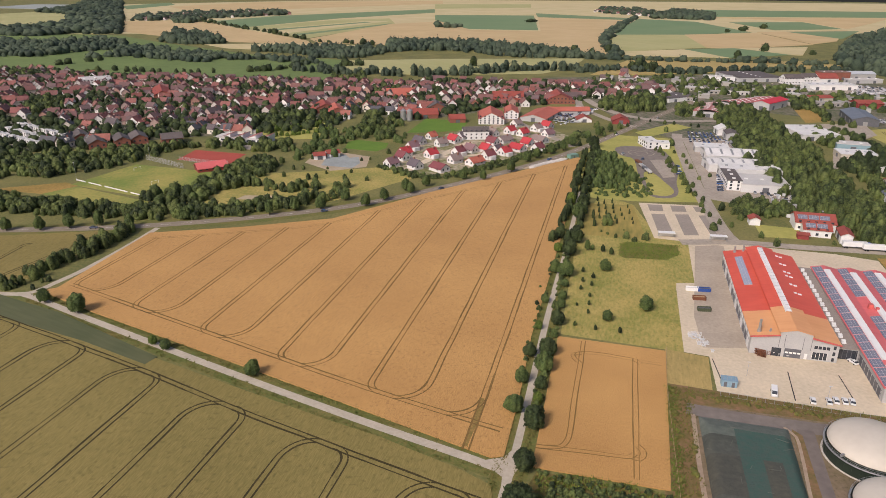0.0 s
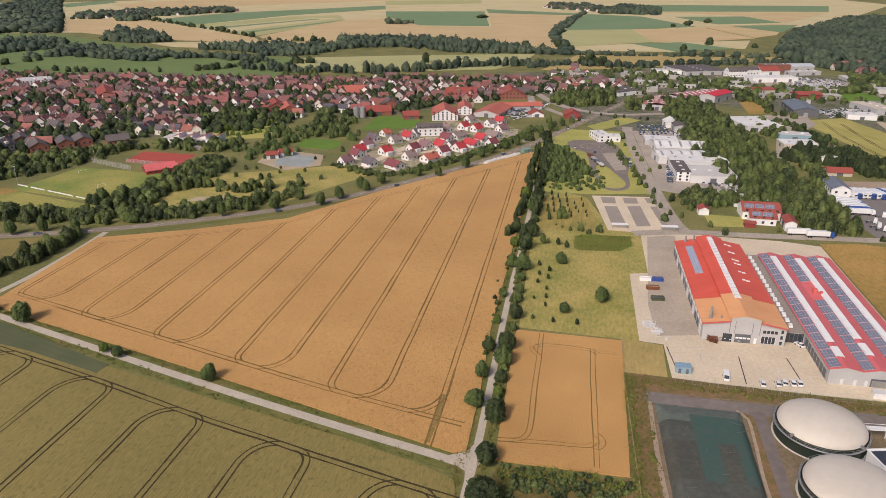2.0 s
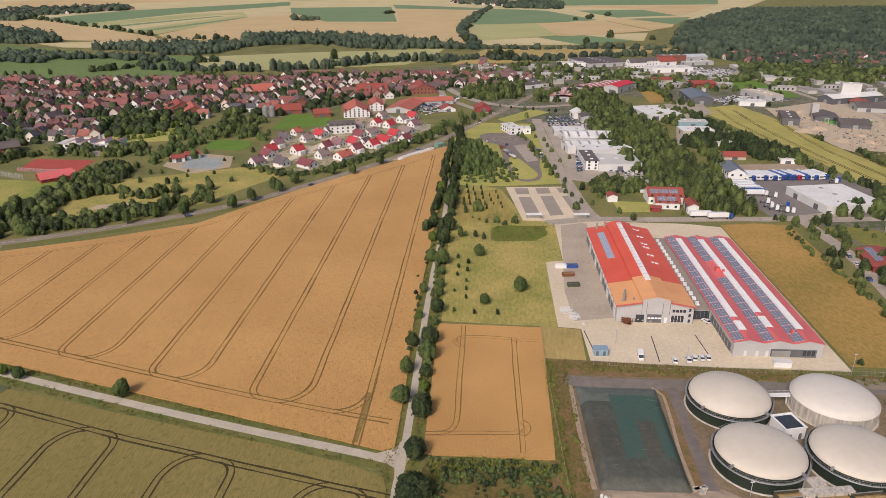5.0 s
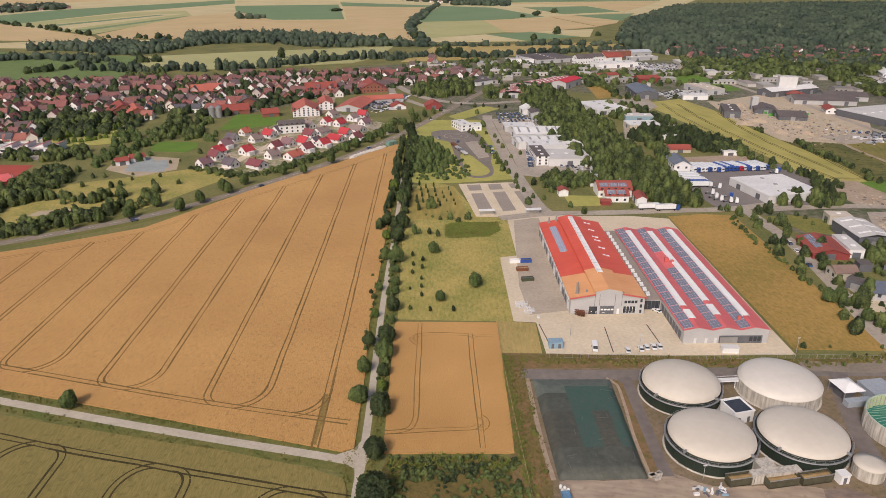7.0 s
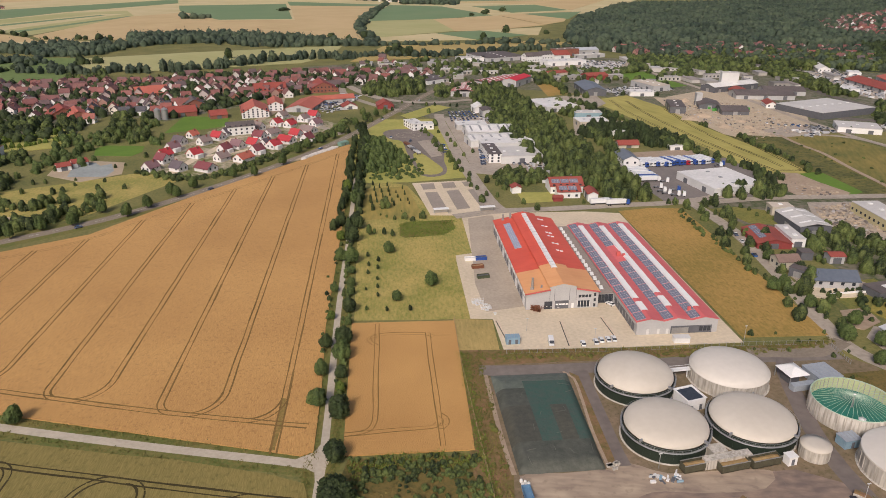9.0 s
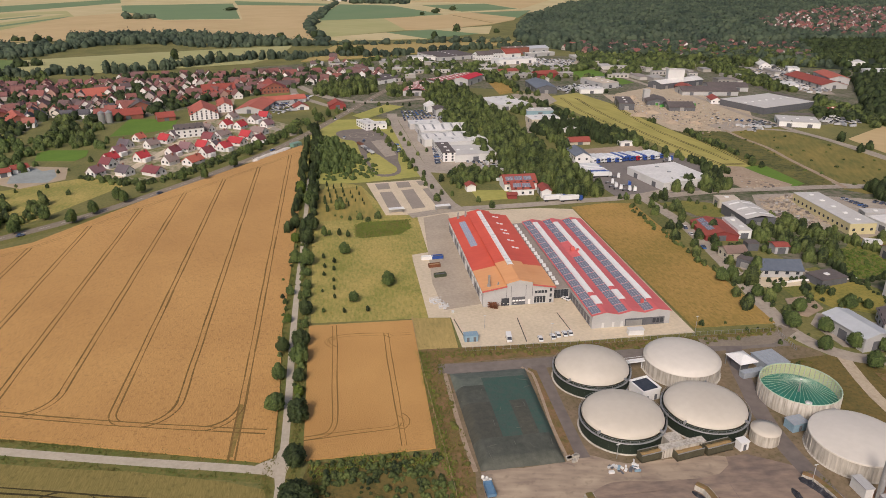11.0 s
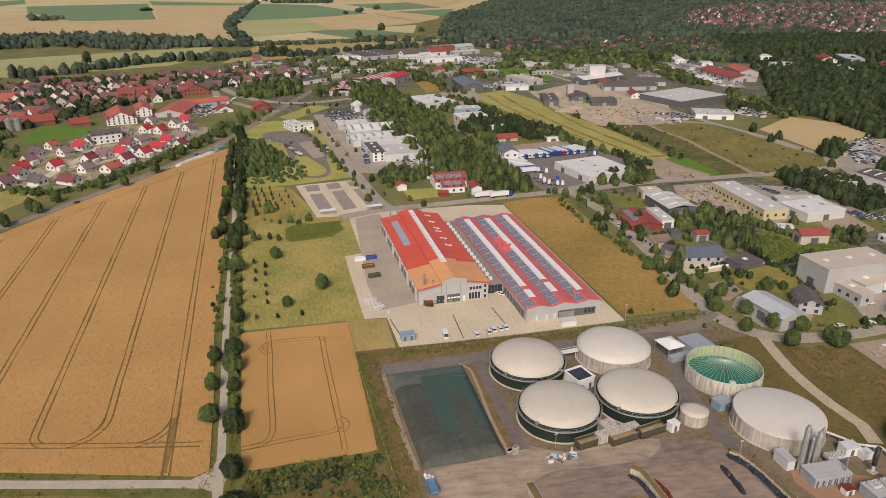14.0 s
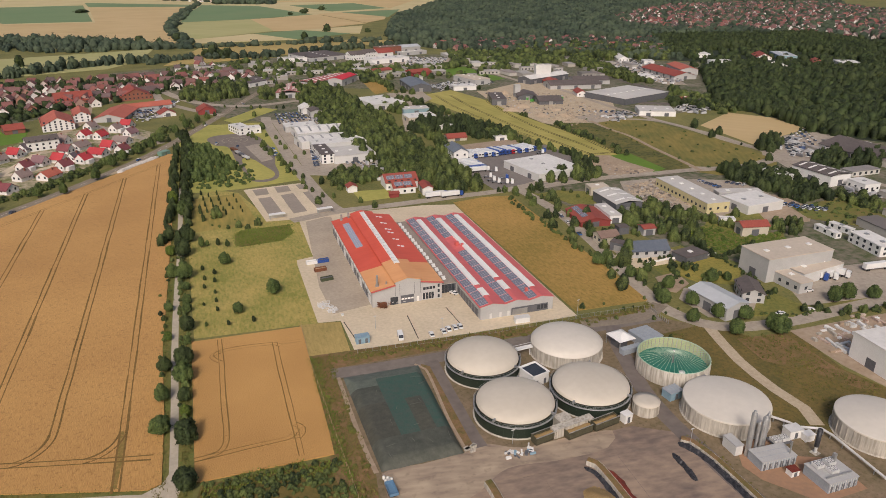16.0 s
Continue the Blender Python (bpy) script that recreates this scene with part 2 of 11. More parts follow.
def turn_in(u, v1, side, radius, head):
    """A tramline along the rows from v1 towards the headland, into which it swings to one side."""
    ve = clip_y(u + side * radius, head)
    if ve is None:
        ve = clip_y(u, head)
    up = 1 if v1 > ve else -1
    pts = [(u, v1)]
    for i in range(0, 9):
        a = math.pi / 2 * i / 8
        pts.append((u + side * radius * (1 - math.cos(a)), ve + up * radius * 1.25 * (1 - math.sin(a))))
    return [Vector(along(a, b)) for a, b in pts]


HEAD_LOW = [(-172, 250.5), (-107.3, 218.2), (-84.3, 206.7), (-46.5, 187.9), (-27.2, 178.9), (-1.1, 167.5), (5, 165)]
HEAD_TOP = [(-165, 305), (-125, 317), (-84, 334), (-40, 377), (6, 419), (52, 464), (60, 472)]
bm = bmesh.new()
for k in range(0, 12):
    u = -230.5 + 18.04 * k
    v0, v1 = clip_y(u, HEAD_LOW), clip_y(u, HEAD_TOP)
    if v0 is None or v1 is None or v1 - v0 < 25:
        continue
    if k == 11:
        tram([Vector(along(u, v1)), Vector(along(u, v0 - 13))], bm, 0.37)
        tram(turn_in(u, v0 + 24, -1, 9, HEAD_LOW), bm, 0.374)
    elif k % 2:
        tram(turn_in(u, v1, 1, 5.0, HEAD_LOW), bm, 0.37)
    else:
        tram(turn_in(u, v1, -1, 8.5, HEAD_LOW), bm, 0.37)
tram(smooth_path(HEAD_LOW, 8), bm, 0.378)
tram(smooth_path(HEAD_TOP, 8), bm, 0.378, width=0.3)
ribbon("rut_weeds", [(-0.9, 180.5), (-1.8, 172.0), (-3.6, 164.0), (-5.2, 157.0)], 1.5, 0.366, M["rut_weed"], "weeds grown up in the flattened end of a tramline", "weeds", step=2)
tagged(part("tramlines_wheat", bm, M["rut"]), "dark paired tractor ruts through the wheat", "tramlines", "", "structure")

bm = bmesh.new()
for k in range(-14, 4):
    u = -61.9 + 17.9 * k
    v1 = clip_y(u, HEAD_BARLEY)
    if v1 is None:
        continue
    tram(turn_in(u, -80, 1 if k % 2 else -1, 8.0 if k % 2 else 5.0, HEAD_BARLEY), bm, 0.32)
tram(smooth_path(HEAD_BARLEY, 8), bm, 0.328)
tagged(part("tramlines_barley", bm, M["rut_green"]), "dark paired tractor ruts through the barley", "tramlines", "", "structure")

bm = bmesh.new()
for line, z, w in (([(33.9, 218.8), (31.5, 205.0), (28.8, 190.9), (25.9, 175.4), (24.1, 165.7), (22.9, 161.4), (21.0, 158.9), (18.2, 158.3), (14.1, 158.6)], 0.37, 0.34),
                   ([(50.0, 208.1), (46.6, 189.7), (43.9, 173.7), (41.6, 160.2), (39.3, 146.8)], 0.372, 0.34),
                   ([(30.2, 207.7), (31.4, 210.2), (34.1, 210.7), (39.0, 210.2), (46.6, 208.2), (49.7, 207.0), (51.3, 204.5)], 0.378, 0.3),
                   ([(51.8, 206.4), (57.9, 204.8)], 0.374, 0.16),
                   ([(14.1, 158.5), (20.5, 157.8), (28.3, 157.0), (34.5, 156.1), (38.9, 155.7), (40.6, 157.2)], 0.38, 0.3),
                   ([(32.5, 209.9), (30.6, 210.0), (29.3, 208.4), (29.9, 205.8), (31.2, 203.5)], 0.384, 0.3),
                   ([(39.6, 155.6), (41.3, 154.8), (42.8, 156.6), (43.0, 158.7), (41.9, 160.9)], 0.384, 0.3)):
    tram(smooth_path(line, 0.8), bm, z, gauge=1.5, width=w)
tagged(part("tramlines_small_wheat", bm, M["rut"]), "tractor ruts along the small wheat field", "tramlines", "", "structure")

AVENUE = [(-6, 80), (2, 122), (4.8, 137), (8.0, 152.4), (12.7, 178.8), (20.5, 225.3), (29.1, 272.0), (35.0, 302), (55.3, 415), (71.3, 504)]
ribbon("verge_lane", AVENUE, 9.5, 0.02, M["verge"], "grassy verges along the lane", "verge")
TRACK = [(-330, 262), (-240, 243), (-192, 240), (-182, 238.5), (-150, 222.5), (-75.2, 185.6), (-36, 167), (-4, 152.6), (3, 149.2), (8, 150.5)]
ribbon("verge_track", TRACK[2:-1], 9.0, 0.024, M["verge"], "grassy verges along the farm track", "verge")
ribbon("lane_avenue", AVENUE, 2.2, 0.06, M["lane"], "narrow pale lane lined with trees", "lane", step=4)
ribbon("lane_track", TRACK, 3.0, 0.055, M["lane"], "pale concrete farm track", "track", step=4)
ribbon("lane_west", [(-192, 240), (-184, 242), (-180, 252), (-175.4, 268), (-171, 295), (-168.2, 321)], 3.0, 0.05, M["lane"], "pale farm lane to the main road", "lane", step=4)
patch("lane_junction", [(-1.5, 151.2), (5.6, 153.6), (9.5, 159), (9.6, 150), (7.8, 146), (4.6, 140), (5.0, 145.6), (2.6, 148)], -0.1, 0.065, M["lane"], "pale paved junction of the two lanes", "lane")

MAIN = [(-560, 285), (-400, 295), (-245, 311), (-164, 327), (-84, 361), (-27, 408), (30.6, 469), (67, 518), (119, 600), (171, 685), (240, 790)]
ribbon("verge_main", MAIN, 17, 0.028, M["verge"], "grassy verges of the country road", "verge")
ribbon("road_main", MAIN, 7.0, 0.07, M["asphalt"], "grey asphalt country road with worn surface", "road", step=5)
bm = bmesh.new()
path = smooth_path(MAIN, 5)
for i in range(0, len(path) - 1, 2):
    ribbon_into(bm, path[i:i + 2], 0.18, 0.078)
tagged(part("road_marking", bm, mat("road_paint", (0.7, 0.7, 0.68), rough=0.7)), "white dashed centre line on the road", "marking", "", "structure")

patch("field_west", [(-252.3, 296.5), (-239.7, 303.1), (-191.3, 314.5), (-187.2, 310.7), (-197.9, 295.7), (-193.8, 279.6), (-191.7, 263.5), (-192.1, 256.2), (-202.1, 249.0), (-209.4, 239.0)], -0.1, 0.2, M["barley"], "yellow-green crop field with tramlines beside the west lane")
bm = bmesh.new()
for line in ([(-221.4, 255.0), (-220.5, 275.4), (-220.2, 290.2), (-219.4, 293.2), (-217.2, 293.4)],
             [(-207.6, 236.5), (-207.1, 256.1), (-202.0, 271.6), (-197.7, 287.0)]):
    tram(smooth_path(line, 5), bm, 0.22)
tagged(part("tramlines_west", bm, M["rut_green"]), "tractor ruts through the yellow-green crop", "tramlines", "", "structure")
# ---- wider country: fields beyond the village, woods, sports ground ----
M["garden"] = mat("garden_ground", (0.07, 0.092, 0.034), (0.21, 0.18, 0.135), s1=0.05, s2=0.25, fine=0.6, bump=0.4, lohi=(0.40, 0.60))
M["pitch"] = mat("worn_pitch_turf", (0.17, 0.225, 0.045), (0.36, 0.31, 0.085), s1=0.022, s2=0.5, fine=0.35, bump=0.3, lohi=(0.42, 0.62), speck=(0.3, 0.2))
M["court"] = mat("red_tennis_court", (0.42, 0.085, 0.06), (0.36, 0.07, 0.05), s1=0.1, s2=0.6)
M["sand"] = mat("pale_sand", (0.46, 0.37, 0.26), (0.37, 0.29, 0.19), s1=0.1, s2=0.6)
M["lot"] = mat("grey_lot", (0.43, 0.37, 0.295), (0.31, 0.265, 0.215), s1=0.06, s2=0.5, rough=0.9, speck=(0.25, 0.2))
M["lot_dark"] = mat("dark_lot_paving", (0.16, 0.14, 0.125), (0.13, 0.115, 0.10), s1=0.1, s2=0.7, rough=0.9)
M["lawn_dull"] = mat("dull_garden_lawn", (0.25, 0.215, 0.055), (0.125, 0.145, 0.036), s1=0.06, s2=0.6, fine=0.5, bump=0.4, speck=(0.8, 0.4))
M["pool"] = mat("pool_paving", (0.34, 0.37, 0.35), (0.26, 0.285, 0.27), s1=0.1, s2=0.5)
M["green_lawn"] = mat("bright_lawn", (0.13, 0.22, 0.03), (0.10, 0.185, 0.025), s1=0.05, s2=0.4, fine=0.4)
M["pasture"] = mat("bright_pasture", (0.165, 0.225, 0.070), (0.115, 0.165, 0.052), s1=0.01, s2=0.1, fine=0.5)
# shade under the wood is put into the floor's dark colour
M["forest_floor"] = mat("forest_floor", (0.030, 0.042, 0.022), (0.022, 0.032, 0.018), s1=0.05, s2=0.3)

M["plots"] = mat("estate_plots", (0.14, 0.155, 0.045), (0.46, 0.38, 0.28), s1=0.07, s2=0.3, fine=0.5, lohi=(0.42, 0.58))



def closed_curve(pts):
    """A plan outline rounded through its points."""
    path = smooth_path(pts[-2:] + pts + pts[:2], 3.0)
    a, b = Vector(pts[0]), len(path)
    ia = min(range(b // 2), key=lambda i: (path[i] - a).length)
    ib = min(range(b // 2, b), key=lambda i: (path[i] - a).length)
    return [(q.x, q.y) for q in path[ia:ib]]


def land(name, pts, m, label, z=0.02, category="field"):
    return patch(name, pts, -0.2, z, M[m], label, category)


VILLAGE = [(-720, 915), (-607, 910), (-523, 873), (-437, 850), (-382, 856), (-326, 841), (-255, 839), (-184, 827), (-117, 834), (-72, 855), (-27, 866), (13, 846), (105, 837), (200, 815), (205, 785), (150, 748), (108, 745), (55, 705), (5, 680), (-20, 650), (-74, 604), (-123, 648), (-138, 560), (-200, 540), (-249, 524), (-343, 462), (-480, 440)]  # outline of the old village
land("village_ground", VILLAGE, "garden", "gardens and yards between village houses", 0.06, "ground")
land("estate_ground", [(-72, 451), (-66, 503), (-20, 590), (42, 600), (62, 556), (3.5, 469), (-30, 437), (-47, 430)], "plots", "paved and sandy plots of the new housing estate", 0.08, "ground")
land("sports_pitch", [(-256, 392), (-240, 442), (-183, 428), (-166, 405), (-188, 366)], "pitch", "worn green football pitch", 0.09, "pitch")
land("training_pitch", [(-262, 372), (-250, 388), (-192, 362), (-205, 350)], "pitch", "mown training pitch", 0.08, "pitch")
land("tennis_courts", [(-218, 457), (-217, 486), (-176, 477), (-178, 448)], "court", "red clay tennis courts", 0.1, "court")
land("clay_path", [(-300, 378), (-262, 396), (-250, 390), (-262, 372)], "brown", "bare brown ground beside the pitch", 0.075, "ground")
land("meadow_pool", [(-165, 365), (-150, 425), (-100, 440), (-66, 452), (-47, 428), (-90, 372), (-125, 352)], "meadow", "dry lawn round the open-air pool", 0.07, "meadow")
land("volleyball_sand", [(-146, 371), (-143, 379), (-124, 380), (-127, 372)], "sand", "pale sand court", 0.1, "court")
land("pool_terrace", [(-127.8, 457), (-127, 484), (-111.7, 489), (-86.2, 477), (-84.1, 449), (-105.6, 437)], "sand", "sandy pool terrace", 0.1, "terrace")
land("pool_basin", [(-115.2, 450.4), (-116.9, 477.5), (-104.6, 481.5), (-100.3, 472.6), (-93.9, 475.6), (-90.0, 458.1), (-92.8, 445.4)], "pool", "empty grey bathing pool", 0.14, "pool")
land("lawn_village", [(-70.0, 560.1), (-60.4, 620.5), (-22.3, 610.3), (-26.0, 572.9), (-50.1, 562.7)], "green_lawn", "bright green lawn beside the farm", 0.1, "lawn")
land("lawn_pool", [(-109.2, 501.2), (-111.4, 522.5), (-105.2, 529.2), (-79.5, 520.6), (-79.0, 504.1), (-84.7, 493.1)], "green_lawn", "bright green hedged lawn", 0.12, "lawn")
LAWNS = [[(-72, 556), (-63, 624), (-20, 613), (-24, 570), (-50, 558)], [(-112, 498), (-114, 526), (-105, 532), (-76, 523), (-76, 502), (-84, 490)]]  # kept clear of trees
land("scrub_estate", [(-90, 372), (-47, 428), (-30, 436), (-20, 422), (-60, 385)], "grass", "rough grass slope beside the road", 0.05, "grass")
M["fstrip"] = mat("yellow_green_strip_crop", (0.44, 0.375, 0.115), (0.29, 0.265, 0.07), s1=0.03, s2=0.25, stretch=(5, 8, 1), fine=0.45)
land("strip_field", [(305, 602), (350, 616), (352, 560), (340, 480), (334, 360), (322, 335), (302, 342), (295, 357), (301, 411), (301, 520)], "fstrip", "long yellow-green strip field between works", 0.12)
M["fallow"] = mat("green_brown_fallow", (0.265, 0.205, 0.058), (0.125, 0.128, 0.034), s1=0.035, s2=0.35, fine=0.5, stretch=(-35, 5, 1), bump=0.6, bscale=1.5)
land("grass_field", [(362, 460), (419, 425), (420, 330), (405, 281), (380, 262), (345, 275), (333, 297), (335, 360), (345, 430)], "fallow", "rough green fallow field", 0.1)
land("wheat_field_east", [(444, 380), (504, 404), (520, 370), (507, 332), (428, 317)], "wheat_far", "pale ripe wheat field beside the wood", 0.14)
land("works_ground", [(60, 900), (320, 960), (560, 830), (740, 640), (560, 430), (430, 420), (310, 640), (230, 700), (200, 560), (140, 560), (120, 590)], "garden", "mixed paved ground of the works and yards", 0.03, "ground")
land("works_ground_east", [(225, 318), (330, 330), (420, 280), (520, 300), (600, 250), (420, 90), (330, 110), (235, 165)], "garden", "gardens and yards of the trading estate", 0.03, "ground")
land("builders_yard", [(350, 420), (345, 520), (370, 600), (440, 560), (420, 440)], "path", "sandy builders' yard", 0.12, "yard")
M["truck_asphalt"] = mat("freight_yard_asphalt", (0.225, 0.198, 0.178), (0.165, 0.146, 0.132), s1=0.05, s2=0.5, rough=0.9)
land("truck_yard", [(209, 316), (211, 340), (213, 360), (222, 392), (262, 400), (300, 385), (300, 345), (280, 330), (277, 309), (240, 308), (220, 311)], "truck_asphalt", "grey truck yard", 0.1, "yard")
land("storage_strip", [(234, 401), (243, 415), (289, 414), (283, 399.5)], "gravel", "sandy storage strip behind the truck yard", 0.105, "ground")
land("dealer_yard", [(126, 395), (150, 560), (200, 560), (185, 440), (176, 380), (160, 372)], "lot", "paved yard between white halls", 0.08, "yard")
land("oval_grass", [(50, 411), (70, 512), (100, 566), (140, 556), (132, 470), (121, 388), (82, 387), (58, 392)], "turf", "grass round the driving practice track", 0.06, "grass")
land("practice_loop", closed_curve([(90.8, 517.1), (100.1, 526.6), (119.7, 523.4), (125.8, 511.6), (125.1, 478.1), (121.5, 452.0), (115.0, 427.8), (111.8, 409.1), (107.1, 397.3), (99.4, 393.7), (92.8, 398.6), (92.9, 414.2), (95.2, 448.1), (99.0, 486.8), (92.2, 496.8)]), "purple", "asphalt driving practice loop", 0.1, "track")
land("loop_grass", closed_curve([(98.8, 448.7), (103.7, 452.8), (106.2, 445.1), (107.8, 429.7), (109.4, 412.5), (107.4, 403.7), (102.1, 398.6), (95.7, 400.3), (94.5, 408.4)]), "turf", "grass island in the practice loop", 0.13, "grass")
land("practice_pad", [(114.0, 486.4), (120.0, 486.6), (117.6, 442.1), (110.3, 441.0)], "lot", "pale wet braking pad on the practice ground", 0.125, "marking")
M["bay"] = mat("parking_bay_paving", (0.34, 0.29, 0.24), (0.27, 0.23, 0.19), s1=0.1, s2=0.8, rough=0.9)
land("parking", [(83.7, 384.2), (119.4, 381.3), (119.1, 365.8), (114.9, 332.5), (111.4, 318.4), (80.7, 326.9)], "yard", "pale paved parking lot", 0.09, "parking")
land("parking_bay", [(88.0, 381.5), (96.0, 380.9), (94.4, 369.6), (87.2, 370.2)], "bay", "dark paved parking bays", 0.1, "parking")
land("parking_bay", [(100.4, 380.5), (108.1, 379.9), (106.8, 369.5), (99.1, 369.6)], "bay", "dark paved parking bays", 0.1, "parking")
land("parking_bay", [(112.5, 379.5), (116.4, 379.2), (115.9, 370.5), (112.0, 369.9)], "bay", "dark paved parking bays", 0.1, "parking")
land("parking_bay", [(86.8, 364.9), (93.8, 364.4), (91.7, 334.4), (84.3, 334.6)], "bay", "dark paved parking bays", 0.1, "parking")
land("parking_bay", [(99.3, 364.8), (106.6, 365.1), (103.7, 332.3), (96.4, 332.1)], "bay", "dark paved parking bays", 0.1, "parking")
land("parking_bay", [(111.7, 363.8), (118.0, 364.6), (114.2, 334.4), (109.6, 331.8)], "bay", "dark paved parking bays", 0.1, "parking")
ribbon("road_works", [(150, 575), (143.9, 548), (134, 480), (125.2, 419), (117.5, 345), (118, 324)], 8, 0.12, M["lot"], "pale grey works road", "road")
ribbon("road_cross", [(92, 322), (118, 324), (145.6, 320), (185, 316), (222, 313), (300, 322), (360, 285), (420, 285)], 7, 0.13, M["lot"], "grey road behind the factory", "road")
ribbon("road_east", [(222, 313), (219, 285), (215.6, 262.2), (203, 219), (189, 178), (185, 160), (192, 143), (215, 134), (256, 128.3), (330, 116), (420, 95)], 6.5, 0.135, M["lot"], "grey road along the trading estate", "road")
ribbon("road_rail", [(371, 440), (424, 410), (420, 325), (419, 280), (412, 213), (400, 150)], 5, 0.14, M["lot"], "narrow grey road past the fallow field", "road")
ribbon("road_biogas", [(186, 166), (172, 162), (150, 168)], 6, 0.14, M["asphalt"], "asphalt plant entrance", "road")
ribbon("road_field_far", [(194, 1165), (199, 1236), (216, 1457), (267, 1686), (414, 2243)], 6, 0.4, M["asphalt"], "winding country road", "road")
ribbon("road_village", [(60, 520), (40, 570), (20, 620), (20, 680), (60, 740), (90, 800)], 6, 0.12, M["lot"], "village street", "road")
ribbon("road_roundabout", [(119, 600), (100, 640), (85, 700), (95, 790)], 7, 0.12, M["lot"], "branch road into the village", "road")
ribbon("street_estate", [(-58, 440), (-45, 470), (-30, 500), (-18, 530)], 6, 0.12, M["yard"], "pale street through the estate", "road")
ribbon("street_estate", [(-40, 480), (-10, 490), (25, 520), (48, 560)], 5, 0.125, M["yard"], "pale street through the estate", "road")
ribbon("street_estate", [(-8, 580), (5, 600), (18, 640), (24, 690)], 7, 0.13, M["gravel"], "unfinished sandy street beside the hotel", "road")
land("lake", [(-1900, 2900), (-1700, 2900), (-1480, 2750), (-1560, 2500), (-1900, 2600)], "pool", "pale lake in the distance", 1.4, "lake")
land("logistics_yard", [(233, 139), (246, 158), (262, 160), (300, 150), (330, 128), (300, 122), (262, 131)], "lot", "brownish paved logistics yard", 0.11, "yard")
land("steel_hall_lot", [(194, 150), (196, 166), (205, 172), (216, 162), (226, 153), (216, 144.5), (204, 143)], "lot", "paved lot round the steel hall", 0.11, "yard")
land("works_lot", [(302, 286), (324, 277), (345, 263), (343, 250), (336, 221), (328, 208), (309, 199), (286, 211), (284, 236), (268, 243), (268, 274)], "lot", "grey paved works yard", 0.11, "yard")
land("east_yard", [(409, 295), (440, 322), (477, 325), (517, 318), (500, 270), (440, 255), (405, 262)], "lot", "sandy grey vehicle yard", 0.11, "yard")
land("works_strip", [(274, 631), (304, 758), (323, 760), (297, 639)], "brown", "orange fallow strip between the works", 0.12, "ground")
land("works_green", [(389.6, 736.1), (448.9, 756.7), (441.9, 700.2), (400.3, 688.6)], "green_lawn", "bright green meadow among the works", 0.12, "meadow")
land("works_lawn", [(426.1, 691.0), (441.3, 692.7), (440.1, 651.8), (420.3, 645.5)], "green_lawn", "green lawn beside the warehouse", 0.12, "lawn")
land("factory_lot", [(352, 850), (410, 870), (476, 840), (428, 760), (368, 780)], "lot", "pale paved lot before the far factory", 0.12, "yard")
ribbon("works_lane", [(457.3, 766.7), (450.2, 711.9), (446.0, 651.3), (440, 610)], 6, 0.13, M["lot"], "grey lane beside the green meadow", "road")
land("office_lawn", [(136.9, 352), (157, 346.5), (152, 331.5), (134, 333)], "turf", "small lawn before the office house", 0.1, "lawn")
land("house_garden", [(212, 205), (206, 182), (222, 176), (236, 182), (238, 205)], "lawn_dull", "mown garden lawn", 0.08, "lawn")
land("junction_green", [(116.7, 578), (157, 619), (168, 602), (122.5, 560)], "turf", "mown grass at the road junction", 0.1, "grass")
land("shop_parking", [(50, 630), (78, 694), (93, 680), (68, 634)], "lot", "grey shop car park", 0.13, "parking")
land("rail_bed", [(420, 560), (470, 470), (540, 395), (650, 320), (655, 326), (545, 402), (476, 476), (426, 566)], "lot_dark", "dark railway bed", 0.15, "railway")

M["orchard"] = mat("orchard_grass", (0.41, 0.295, 0.085), (0.20, 0.185, 0.048), s1=0.06, s2=0.4, fine=0.5, stretch=(ROW, 6, 1), bump=0.5)
land("orchard_grass", [(51.6, 381), (79.5, 379), (76.7, 325), (43.9, 329)], "orchard", "olive brown grass under young orchard trees", 0.08, "grass")

bm = bmesh.new()
for line in ([(365.5, 563.9), (351.6, 514.4), (342.5, 459.5), (337.4, 409.0), (329.4, 367.5), (327.4, 350.7)],
             [(349.3, 546.3), (333.1, 482.6), (324.3, 427.0), (321.7, 383.0), (319.2, 358.6)],
             [(335.0, 590.0), (321.0, 520.0), (312.0, 440.0), (309.0, 380.0), (308.5, 352.0)],
             [(322.0, 596.0), (309.0, 530.0), (304.0, 460.0), (303.0, 410.0)],
             [(306.5, 352.5), (313.0, 351.0), (322.0, 348.5), (330.0, 349.5)]):
    tram(smooth_path(line, 6), bm, 0.15, gauge=1.9, width=0.75)
tagged(part("tramlines_strip", bm, M["rut_green"]), "tractor ruts along the strip field", "tramlines", "", "structure")
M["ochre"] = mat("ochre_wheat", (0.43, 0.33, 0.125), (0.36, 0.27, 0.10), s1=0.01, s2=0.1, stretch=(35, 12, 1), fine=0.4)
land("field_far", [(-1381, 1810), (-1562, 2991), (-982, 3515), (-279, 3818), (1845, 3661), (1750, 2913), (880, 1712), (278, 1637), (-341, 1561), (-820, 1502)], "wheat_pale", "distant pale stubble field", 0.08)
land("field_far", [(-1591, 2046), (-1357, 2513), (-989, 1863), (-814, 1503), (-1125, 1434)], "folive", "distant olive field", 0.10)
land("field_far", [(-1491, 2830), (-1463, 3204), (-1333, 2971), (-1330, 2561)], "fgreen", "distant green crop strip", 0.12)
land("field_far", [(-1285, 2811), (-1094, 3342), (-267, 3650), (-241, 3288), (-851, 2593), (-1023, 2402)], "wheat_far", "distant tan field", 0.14)
